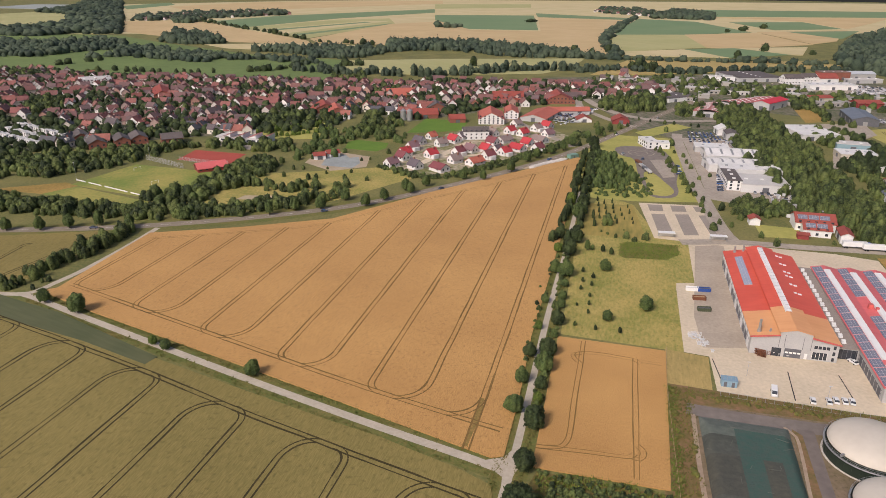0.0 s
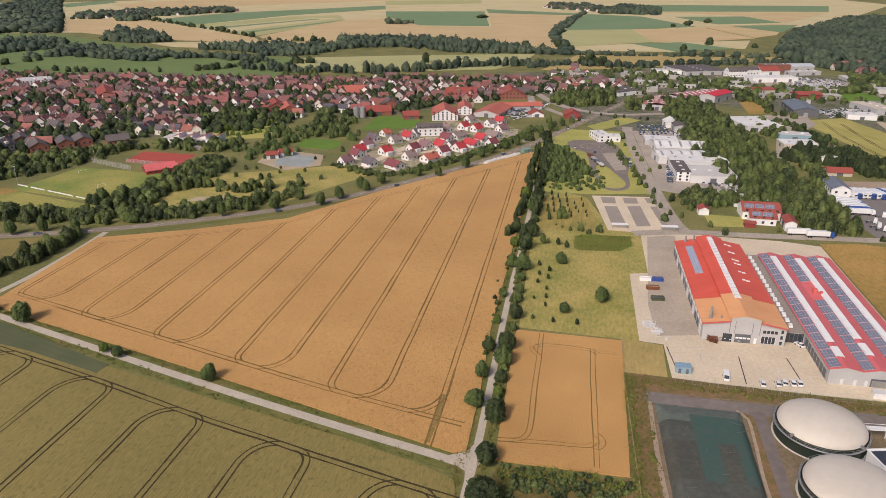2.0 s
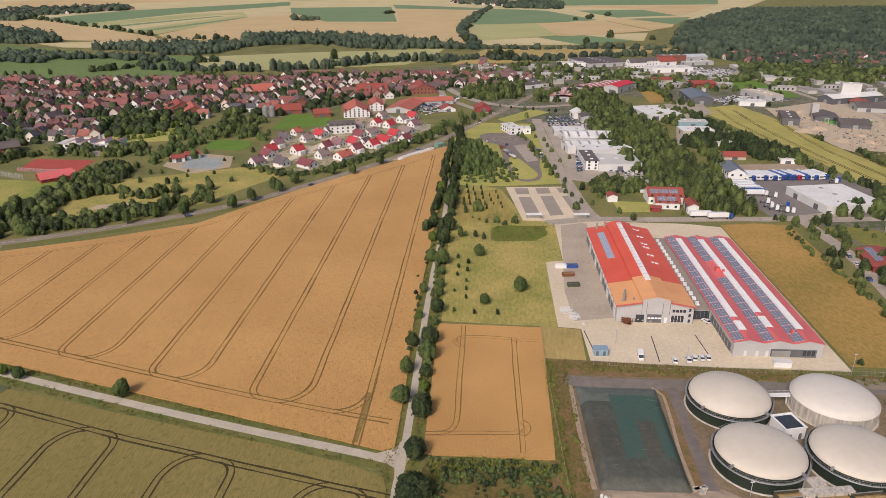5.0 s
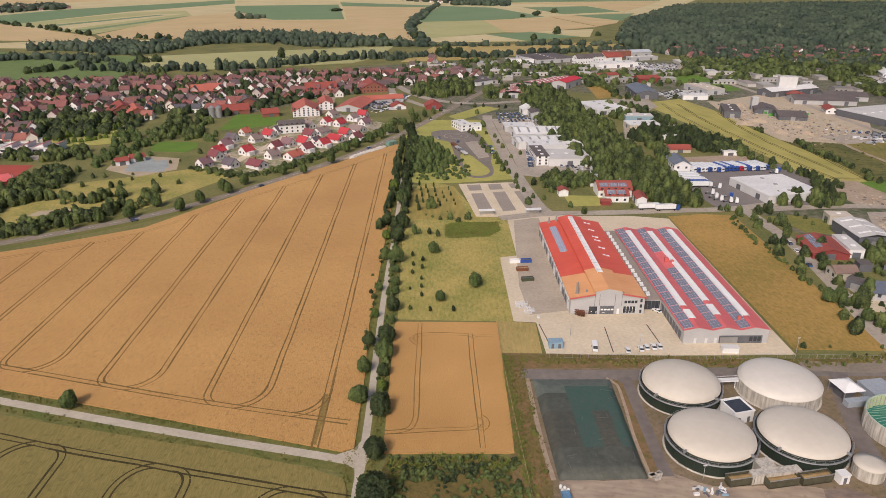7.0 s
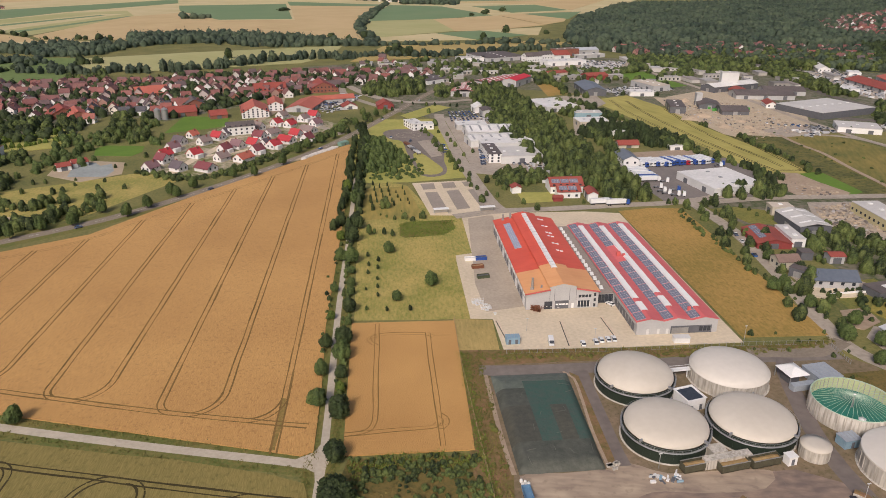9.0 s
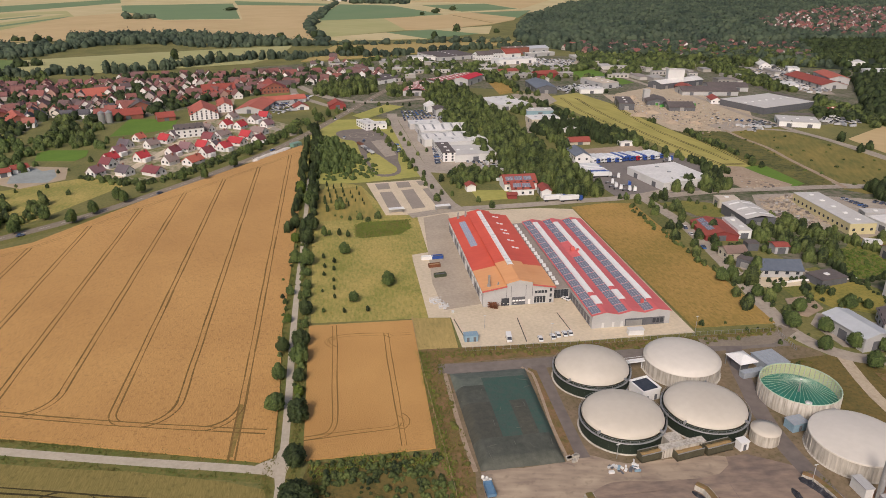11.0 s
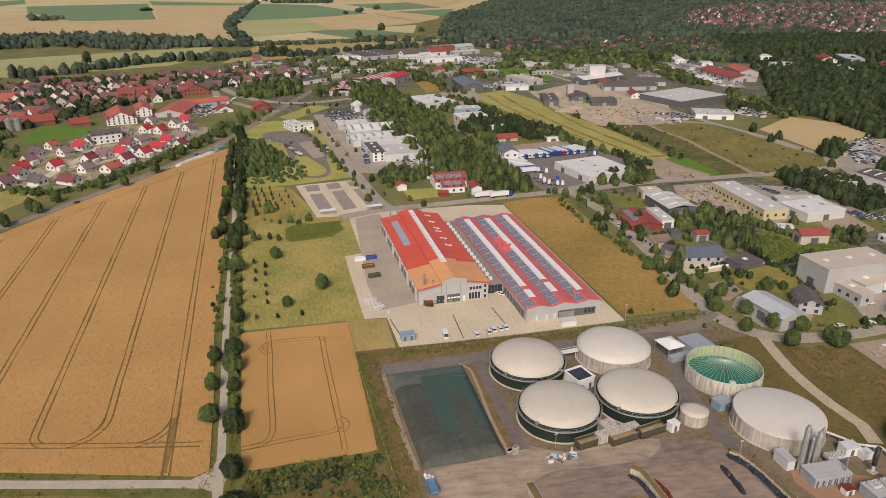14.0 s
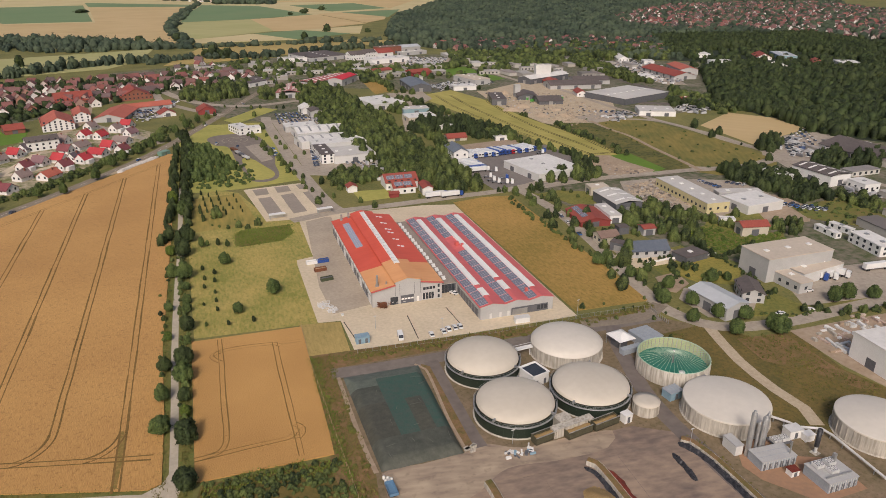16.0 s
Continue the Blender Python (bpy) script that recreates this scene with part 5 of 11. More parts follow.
for i in range(13):
    part("wall_rib", one_box(0.4 + i * 0.8, 0.48 + i * 0.8, -0.07, 0.0, 0.1, 2.6), M["clad_light"], h1)
for v in (1.7, 3.5):
    part("roof_joint", one_box(0.1, 10.3, v, v + 0.08, 2.88, 2.93), M["grey_box"], h1)
part("vent_stack", one_box(9.0, 9.3, 1.0, 1.3, 2.88, 6.6), M["steel"], h1, "slim steel exhaust")
g = cabin("machine_house", 147.1, 71.6, -10, 9.1, 7.9, 2.9, "grey_box", "clad", "grey machine house with roof fans", "machine house", openings=5)
for i in range(11):
    part("wall_rib", one_box(0.4 + i * 0.8, 0.48 + i * 0.8, -0.07, 0.0, 0.1, 2.8), M["clad_light"], g)
part("cable_tray", one_box(0.6, 8.6, 1.6, 2.0, 3.08, 3.4), M["steel"], g)
part("exhaust_box", one_box(7.6, 8.4, 6.2, 7.0, 3.08, 5.2), M["steel"], g)


def fan_unit(parent, x, y, z, n=3, deg=0.0):
    for i in range(n):
        ob = part("fan_box", one_box(i * 1.25, i * 1.25 + 1.1, 0, 2.2, z, z + 0.8), M["clad_light"], parent)
        ob.matrix_basis = at(x, y, deg)
        for j in (0.6, 1.6):
            b = lathe([(0.42, z + 0.8), (0.42, z + 0.86), (0.34, z + 0.86), (0.34, z + 0.70), (0, z + 0.70)], 14)
            b.transform(Matrix.Translation((i * 1.25 + 0.55, j, 0)))
            f_ = part("fan", b, M["gate"], ob)


fan_unit(g, 1.0, 4.9, 3.3, 2)
fan_unit(g, 4.6, 4.9, 3.3, 2)
fan_unit(g, 3.0, 2.4, 3.2, 2)
fr = thing("cooler_rack", at(150.4, 89.0, -13), "rack of dark cooling fans", "cooler")
part("frame", one_box(0, 5.6, 0, 3.6, 0.9, 1.3), M["gate"], fr)
for u, v in ((0.2, 0.2), (5.2, 0.2), (5.2, 3.2), (0.2, 3.2)):
    part("leg", one_box(u, u + 0.2, v, v + 0.2, 0, 0.9), M["steel"], fr)
fan_unit(fr, 0.2, 0.6, 1.3, 2)
fan_unit(fr, 2.9, 0.6, 1.3, 2)
cabin("white_container", 157.2, 89.6, -13, 4.2, 3.0, 2.6, "white_paint", "clad_light", "white box-shaped equipment container", "container", openings=1)
cabin("white_container", 160.2, 86.8, -13, 2.8, 2.2, 2.0, "white_paint", "white_paint", "small white equipment box", "container", openings=0)
cabin("trailer_unit", 138.8, 92.2, -10, 2.3, 5.0, 3.0, "clad_light", "clad", "pale grey trailer-mounted unit", "trailer", openings=0)
cabin("white_container", 144.4, 79.6, -10, 2.4, 2.0, 1.8, "white_paint", "red_soil", "small white hut with rusty roof", "hut", openings=1)
fl_ = thing("gas_flare", at(158.5, 82.9), "black gas flare stack on a pale foot", "flare")
part("chimney", lathe([(0.62, 2.2), (0.62, 7.6), (0.5, 7.6), (0.5, 3.0)], 18), M["black_foil"], fl_)
part("foot", lathe([(0.4, 0), (0.4, 2.2)], 12), M["clad_light"], fl_)
part("plinth", one_box(-1.0, 1.0, -1.0, 1.0, 0, 0.25), M["concrete"], fl_)
pp = thing("gas_pipe", at(0, 0), "pale elevated gas pipe between tanks", "pipe")
for (x0, y0), (x1, y1) in (((160.0, 98.0), (162.0, 93.8)), ((162.0, 93.8), (162.6, 91.0)), ((162.6, 91.0), (167.4, 87.4)), ((167.4, 87.4), (167.4, 84.0)), ((167.4, 84.0), (163.0, 67.0))):
    d_ = Vector((x1 - x0, y1 - y0, 0))
    b = bmesh.new()
    bmesh.ops.create_cone(b, segments=10, radius1=0.35, radius2=0.35, depth=d_.length, cap_ends=True, matrix=Matrix.Translation(((x0 + x1) / 2, (y0 + y1) / 2, 1.6)) @ d_.to_track_quat("Z", "Y").to_matrix().to_4x4())
    part("pipe", b, M["clad_light"], pp)
    for k in (0.2, 0.8):
        part("support", one_box(x0 + d_.x * k - 0.1, x0 + d_.x * k + 0.1, y0 + d_.y * k - 0.1, y0 + d_.y * k + 0.1, 0, 1.4), M["steel"], pp)

# bunker walls and heaps
def bunker_wall(path, width, h, label):
    """Low concrete kerb wall with a turf top that follows a line."""
    t = thing("bunker_wall", at(0, 0), label, "bunker wall", "bunker walls")
    line = smooth_path(path, 1.5)
    for nm, w0, w1, z0, z1, m in (("wall", width, width * 0.86, 0.0, h, "concrete"), ("turf", width * 0.74, width * 0.5, h - 0.02, h + 0.3, "heather")):
        b = bmesh.new()
        prev = None
        for i, q in enumerate(line):
            d = (line[min(i + 1, len(line) - 1)] - line[max(i - 1, 0)]).normalized()
            s_ = Vector((d.y, -d.x))
            k = 1 + (0.25 * noise.noise(Vector((q.x, q.y, 3))) if nm == "turf" else 0)
            cur = [b.verts.new((*(q - s_ * w0 / 2), z0)), b.verts.new((*(q - s_ * w1 / 2), z0 + (z1 - z0) * k)), b.verts.new((*(q + s_ * w1 / 2), z0 + (z1 - z0) * k)), b.verts.new((*(q + s_ * w0 / 2), z0))]
            if prev:
                for j in range(3):
                    b.faces.new((prev[j], prev[j + 1], cur[j + 1], cur[j]))
            else:
                b.faces.new(cur)
            prev = cur
        b.faces.new(prev[::-1])
        bmesh.ops.recalc_face_normals(b, faces=b.faces)
        part(nm, b, M[m], t)
    return t


bunker_wall([(103.2, 108.8), (104.4, 106.6), (103.6, 100), (102.6, 94.5), (101.6, 88), (100.6, 80)], 2.2, 1.3, "grass-topped concrete bunker wall")
bunker_wall([(131.4, 103.8), (133.0, 101.5), (133.2, 95), (132.2, 86.7), (130.9, 79.0), (129.0, 68)], 2.0, 0.9, "grass-topped bunker wall beside black foil")
bunker_wall([(76.4, 114.4), (76.0, 111), (75.0, 106), (73.6, 98)], 2.6, 1.2, "grass-topped concrete bunker wall")


def strip_heap(name, path, width, h, m, label, category):
    """Long crumpled heap along a line."""
    b = bmesh.new()
    line = smooth_path(path, 0.5)
    prev = None
    n = 9
    for i, q in enumerate(line):
        d = (line[min(i + 1, len(line) - 1)] - line[max(i - 1, 0)]).normalized()
        s_ = Vector((d.y, -d.x))
        end = min(1.0, 0.35 + 0.3 * min(i, len(line) - 1 - i))
        cur = []
        for j in range(n):
            u = 2 * j / (n - 1) - 1
            wob = 1 + 0.35 * noise.noise(Vector((q.x * 0.5, q.y * 0.5, 1.0 if u < 0 else 7.0)))
            p = q + s_ * u * width / 2 * wob * end
            z = (1 - u * u) * h * end * (0.8 + 0.9 * noise.noise(Vector((p.x * 1.1, p.y * 1.1, 5))))
            cur.append(b.verts.new((p.x, p.y, max(0.02, z) + 0.06)))
        if prev:
            for j in range(n - 1):
                b.faces.new((prev[j], prev[j + 1], cur[j + 1], cur[j]))
        prev = cur
    bmesh.ops.recalc_face_normals(b, faces=b.faces)
    return tagged(part(name, b, M[m]), label, category)


def heap(name, x, y, w, d, h, m, label, category, seed=1, deg=0.0):
    b = bmesh.new()
    n = 14
    g_ = [[None] * (n + 1) for _ in range(n + 1)]
    for i in range(n + 1):
        for j in range(n + 1):
            u, v = 2 * i / n - 1, 2 * j / n - 1
            r_ = math.sqrt(u * u + v * v)
            z = max(0.0, 1 - r_ ** 1.6) * h * (0.75 + 0.5 * noise.noise(Vector((u * 2.2 + seed, v * 2.2, seed))))
            g_[i][j] = b.verts.new((u * w / 2, v * d / 2, z + 0.02))
    for i in range(n):
        for j in range(n):
            b.faces.new((g_[i][j], g_[i + 1][j], g_[i + 1][j + 1], g_[i][j + 1])).smooth = True
    t = part(name, b, M[m])
    t.matrix_basis = at(x, y, deg)
    return tagged(t, label, category)


heap("silage_mound", 97.2, 95.0, 8, 13, 2.8, "straw", "loose golden silage heap", "heap", 3)
strip_heap("residue_heap", [(105.6, 104.4), (105.6, 100), (104.4, 95), (103.0, 89), (102.0, 83)], 2.6, 0.7, "red_soil", "spill of dark red residue along the wall", "heap")
strip_heap("foil_roll", [(125.4, 100.8), (124.6, 97.5), (123.8, 94), (122.6, 90.2)], 1.7, 0.9, "black_foil", "crumpled strip of black silage foil", "foil")
strip_heap("foil_roll", [(130.0, 103.4), (131.2, 99.5), (131.6, 95.5), (130.6, 88), (129.2, 80), (127.4, 70)], 2.3, 0.8, "black_foil", "black silage foil along the bunker wall", "foil")
strip_heap("foil_roll", [(101.4, 107.8), (102.4, 104), (101.4, 97), (100.2, 90)], 1.5, 0.7, "black_foil", "black silage foil along the bunker wall", "foil")
M["joint"] = mat("dark_slab_joint", (0.18, 0.145, 0.125), (0.23, 0.18, 0.15), s1=0.2, s2=1)
bm = bmesh.new()
for a_, b_ in (((82, 112.8), (100, 109.6)), ((106, 108.8), (124, 105.0)), ((90, 110), (84, 80)), ((112, 107), (104, 74)), ((119, 118), (117, 106))):
    ribbon_into(bm, [a_, b_], 0.1, 0.066)
tagged(part("slab_joint", bm, M["joint"]), "dark joints between the concrete slabs", "joints", "", "structure")
rg = random.Random(5)
for i in range(22):
    L, w_ = rg.uniform(0.4, 2.0), rg.uniform(0.3, 0.8)
    b = one_box(-L / 2, L / 2, -w_ / 2, w_ / 2, 0, rg.uniform(0.2, 0.7))
    o = part("rubble_block", b, M[rg.choice(("white_paint", "clad_light", "blue_box", "gate", "white_paint"))])
    o.matrix_basis = at(rg.uniform(86, 94), rg.uniform(118.3, 122), rg.uniform(0, 180), 0.06)
    tagged(o, "loose white block in the debris pile", "debris", "debris beside the digester")
for i in range(9):
    o = part("stone_block", one_box(-0.7, 0.7, -0.35, 0.35, 0, 0.6), M["concrete"])
    o.matrix_basis = at(79.0 + rg.uniform(-1.3, 1.6), 127.8 + rg.uniform(-1.0, 1.0), rg.uniform(-20, 20), 0.1 + (0.6 if i > 6 else 0))
    tagged(o, "pale concrete block beside the clamp", "block", "blocks beside the clamp")
# building site on the sand
M["redblock"] = mat("pale_building_blocks", (0.60, 0.52, 0.45), (0.38, 0.24, 0.17), s1=0.5, s2=2)
for i in range(60):
    L = rg.uniform(1.5, 6)
    o = part("building_material", one_box(-L / 2, L / 2, -0.5, 0.5, 0, rg.uniform(0.3, 1.2)), M[rg.choice(("white_paint", "concrete", "clad_light", "redblock", "gravel"))])
    o.matrix_basis = at(rg.uniform(212, 246), rg.uniform(108, 124), rg.choice((-12, 78)) + rg.uniform(-12, 12), 0.1)
    tagged(o, "stacked pale building material on sand", "building material", "stacks on the building site")
# ---- trees ----
LEAF_FAR = [(0.66, 0.74, 0.72), (1.0, 1.0, 1.0), (1.32, 1.24, 1.0), (0.8, 0.9, 0.9)]
LEAF = [(0.58, 0.68, 0.62), (1.0, 1.0, 1.0), (1.5, 1.36, 0.98), (0.78, 0.9, 0.86)]
# lit leaves painted by the pale tone, shadow between them by the near-black one
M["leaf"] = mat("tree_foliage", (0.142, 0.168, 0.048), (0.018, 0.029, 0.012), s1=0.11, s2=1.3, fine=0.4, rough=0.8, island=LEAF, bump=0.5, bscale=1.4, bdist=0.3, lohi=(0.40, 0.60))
# here too the near-black tone puts leaf shadow into the colour
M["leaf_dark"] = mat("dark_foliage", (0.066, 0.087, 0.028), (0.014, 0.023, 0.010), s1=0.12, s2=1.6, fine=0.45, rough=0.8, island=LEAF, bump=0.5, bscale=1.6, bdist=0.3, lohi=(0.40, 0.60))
M["leaf_bright"] = mat("bright_foliage", (0.145, 0.185, 0.030), (0.070, 0.105, 0.020), s1=0.12, s2=1.6, fine=0.6, rough=0.8, island=LEAF, bump=0.5, bscale=1.6, bdist=0.3, lohi=(0.40, 0.60))
M["leaf_tree"] = mat("roadside_foliage", (0.125, 0.160, 0.046), (0.046, 0.068, 0.022), s1=0.2, s2=1.6, fine=0.5, rough=0.8, island=LEAF, bump=0.5, bscale=1.6, bdist=0.3, lohi=(0.40, 0.60))
M["bark"] = mat("bark", (0.11, 0.085, 0.06), (0.07, 0.055, 0.04), s1=1, s2=6, rough=0.95)


def np_mesh(name, v, f, material):
    me = bpy.data.meshes.new(name)
    me.vertices.add(len(v))
    me.vertices.foreach_set("co", np.asarray(v, dtype=np.float32).ravel())
    me.loops.add(len(f) * 3)
    me.loops.foreach_set("vertex_index", np.asarray(f, dtype=np.int32).ravel())
    me.polygons.add(len(f))
    me.polygons.foreach_set("loop_start", np.arange(0, len(f) * 3, 3, dtype=np.int32))
    me.update()
    me.validate()
    me.polygons.foreach_set("use_smooth", [True] * len(me.polygons))
    me.materials.append(material)
    return me


def trunk_bm(h, r, seed):
    rg = random.Random(seed)
    b = bmesh.new()
    bmesh.ops.create_cone(b, cap_ends=True, segments=8, radius1=r, radius2=r * 0.55, depth=h, matrix=Matrix.Translation((0, 0, h / 2)))
    for i in range(5):
        a = rg.uniform(0, 6.28)
        m = Matrix.Translation((0, 0, h * rg.uniform(0.55, 0.95))) @ Euler((rg.uniform(0.5, 0.9), 0, a)).to_matrix().to_4x4() @ Matrix.Translation((0, 0, h * 0.3))
        bmesh.ops.create_cone(b, cap_ends=True, segments=6, radius1=r * 0.4, radius2=r * 0.12, depth=h * 0.6, matrix=m)
    return b


def dome_crown(seed, lobes=4, sides=7, leaves=150, spray=0.1):
    """Crown of unit radius and height 2: overlapping uneven domes covered with small leaf sprays."""
    rg = np.random.RandomState(seed)
    vs, fs, n, skin = [], [], 0, []
    for i in range(lobes):
        a = (i + rg.uniform(-0.3, 0.3)) * 2 * math.pi / max(1, lobes - 1)
        far = 0.0 if i == 0 else rg.uniform(0.34, 0.56)
        size = rg.uniform(0.58, 0.70) if i == 0 else rg.uniform(0.32, 0.52)
        top = 2.0 if i == 0 else rg.uniform(1.2, 1.8)
        c = np.array([far * math.cos(a), far * math.sin(a), 0.0])
        ring = [c + np.array([0, 0, top])]
        for r, z, off in ((0.60, 0.86, 0.0), (1.0, 0.52, 0.5), (0.80, 0.10, 0.0)):
            for j in range(sides):
                b = (j + off + rg.uniform(-0.2, 0.2)) * 2 * math.pi / sides
                k = size * r * rg.uniform(0.68, 1.22)
                ring.append(c + np.array([k * math.cos(b), k * math.sin(b), top * (z + rg.uniform(-0.08, 0.08))]))
        v = np.array(ring)
        f = [(0, 1 + j, 1 + (j + 1) % sides) for j in range(sides)]
        for b in (1, 1 + sides):
            for j in range(sides):
                q = (j + 1) % sides
                f += [(b + j, b + sides + j, b + q), (b + q, b + sides + j, b + sides + q)]
        f = np.array(f)
        skin.append(v[f])
        vs.append(v)
        fs.append(f + n)
        n += len(v)
    skin = np.concatenate(skin)
    for t3 in skin[rg.randint(0, len(skin), leaves)]:
        w3 = rg.dirichlet((1, 1, 1))
        p = w3 @ t3
        d = np.cross(t3[1] - t3[0], t3[2] - t3[0])
        d = d / (np.linalg.norm(d) + 1e-9) + rg.randn(3) * 0.75
        d = d / np.linalg.norm(d)
        e1 = np.cross(d, rg.randn(3))
        e1 = e1 / np.linalg.norm(e1)
        e2 = np.cross(d, e1)
        r = spray * rg.uniform(0.6, 1.4)
        p = p + d * r * rg.uniform(0.1, 1.5)
        vs.append(np.array([p + e1 * r, p - e1 * r * 0.6 + e2 * r * 0.9, p - e1 * r * 0.6 - e2 * r * 0.9]))
        fs.append(np.array([[n, n + 1, n + 2]]))
        n += 3
    return np.concatenate(vs), np.concatenate(fs)


TREE = {}
for kind, tone in (("green", "leaf_tree"), ("dark", "leaf_dark"), ("bright", "leaf_bright")):
    TREE[kind] = []
    for s in range(3):
        v, f = dome_crown(40 + s * 7 + len(kind), 9, 8, 2000, 0.095)
        TREE[kind].append(np_mesh("crown", v, f, M[tone]))
_tb = trunk_bm(1.0, 0.07, 2)
TRUNK = bpy.data.meshes.new("trunk")
_tb.to_mesh(TRUNK)
_tb.free()
TRUNK.materials.append(M["bark"])
tree_rng = random.Random(11)


def tree(x, y, h, w, kind="green", label="broadleaf tree with a dense rounded green crown", group="", z=0.0):
    t = thing("tree", at(x, y, tree_rng.uniform(0, 360), z), label, "tree", group)
    tr = mesh_part("trunk", TRUNK, None, t)
    tr.scale = (h * 0.45, h * 0.45, h * 0.5)
    cr = mesh_part("crown", tree_rng.choice(TREE[kind]), None, t)
    cr.location = (0, 0, h * 0.16)
    cr.scale = (w * 0.50, w * 0.50, h * 0.42)
    return t


FARTREE = [dome_crown(100 + i, 3, 5, 60, 0.15) for i in range(8)]
MIDTREE = [dome_crown(200 + i, 4, 6, 180, 0.12) for i in range(10)]


def tuft_crown(seed, n=14):
    """A clump of upright grass and weed blades of unit radius."""
    rg = np.random.RandomState(seed)
    vs, fs = [], []
    for i in range(n):
        a, r, b = rg.rand() * 6.283, math.sqrt(rg.rand()), rg.rand() * 6.283
        c = np.array([r * math.cos(a), r * math.sin(a), 0.0])
        d = np.array([math.cos(b), math.sin(b), 0.0]) * rg.uniform(0.18, 0.34)
        top = c + np.array([rg.uniform(-0.4, 0.4), rg.uniform(-0.4, 0.4), rg.uniform(0.8, 2.0)])
        vs.append(np.array([c - d, c + d, top]))
        fs.append(np.array([[3 * i, 3 * i + 1, 3 * i + 2]]))
    return np.concatenate(vs), np.concatenate(fs)


TUFT = [tuft_crown(400 + i) for i in range(6)]
M["tuft"] = mat("tall_weeds", (0.225, 0.175, 0.052), (0.105, 0.105, 0.028), s1=0.08, s2=0.9, fine=0.5, island=[(0.6, 0.8, 0.7), (1.0, 1.0, 1.0), (1.5, 1.0, 0.8), (0.8, 1.0, 0.8)], rough=0.9)


STRIP_CLEAR = [(295, 606), (352, 612), (352, 560), (340, 480), (334, 362), (312, 348), (295, 366), (291, 411), (291, 520)]  # the open strip field and its near margin
YARD_CLEAR = [(459, 697), (578, 722), (539, 566), (565, 530), (473, 443), (404, 414), (387, 448), (336, 439), (349, 510), (361, 587)]  # sheds and heaps of the builders' yard


def wood(name, spots, material, label, category="woodland", templates=None):
    """Many small trees or shrubs in one mesh. spots: rows of x, y, width, height."""
    templates = templates or FARTREE
    spots = [q for q in spots if not any(inside(q[0], q[1], c) for c in (STRIP_CLEAR, YARD_CLEAR, *LAWNS))]
    rg = np.random.RandomState(len(spots) + 5)
    vs, fs, n = [], [], 0
    for x, y, w, h in spots:
        v, f = templates[rg.randint(len(templates))]
        w *= 1.0 if templates is MIDTREE else 1.2
        a = rg.rand() * 6.283
        c, s = math.cos(a), math.sin(a)
        q = np.empty_like(v)
        q[:, 0] = (v[:, 0] * c - v[:, 1] * s) * w / 2 + x
        q[:, 1] = (v[:, 0] * s + v[:, 1] * c) * w / 2 + y
        q[:, 2] = v[:, 2] * h / 2 - 0.1 * h
        vs.append(q)
        fs.append(f + n)
        n += len(v)
    me = np_mesh(name, np.concatenate(vs), np.concatenate(fs), material)
    return tagged(mesh_part(name, me, None), label, category, "", "stuff")


def inside(x, y, pts):
    c = False
    for (x0, y0), (x1, y1) in zip(pts, pts[1:] + pts[:1]):
        if (y0 > y) != (y1 > y) and x < (x1 - x0) * (y - y0) / (y1 - y0) + x0:
            c = not c
    return c


def scatter(pts, gap, w, h, seed, holes=()):
    """Jittered grid of spots inside a plan outline."""
    rg = random.Random(seed)
    xs, ys = [p[0] for p in pts], [p[1] for p in pts]
    out = []
    y = min(ys)
    while y < max(ys):
        x = min(xs)
        while x < max(xs):
            px, py = x + rg.uniform(-0.5, 0.5) * gap, y + rg.uniform(-0.5, 0.5) * gap
            if inside(px, py, pts) and not any(inside(px, py, q) for q in holes):
                k = rg.uniform(0.58, 1.36)
                out.append((px, py, w * k, h * k * rg.uniform(0.85, 1.15)))
            x += gap
        y += gap
    return out


def belt(pts, width, gap, w, h, seed):
    """Spots strewn along a line."""
    rg = random.Random(seed)
    out = []
    path = smooth_path(pts, gap)
    for i, q in enumerate(path):
        d = (path[min(i + 1, len(path) - 1)] - path[max(i - 1, 0)]).normalized()
        for j in range(max(1, int(width / gap))):
            s = rg.uniform(-0.5, 0.5) * width
            k = rg.uniform(0.65, 1.3)
            out.append((q.x + d.y * s + rg.uniform(-1, 1) * gap * 0.4, q.y - d.x * s + rg.uniform(-1, 1) * gap * 0.4, w * k, h * k * rg.uniform(0.85, 1.2)))
    return out


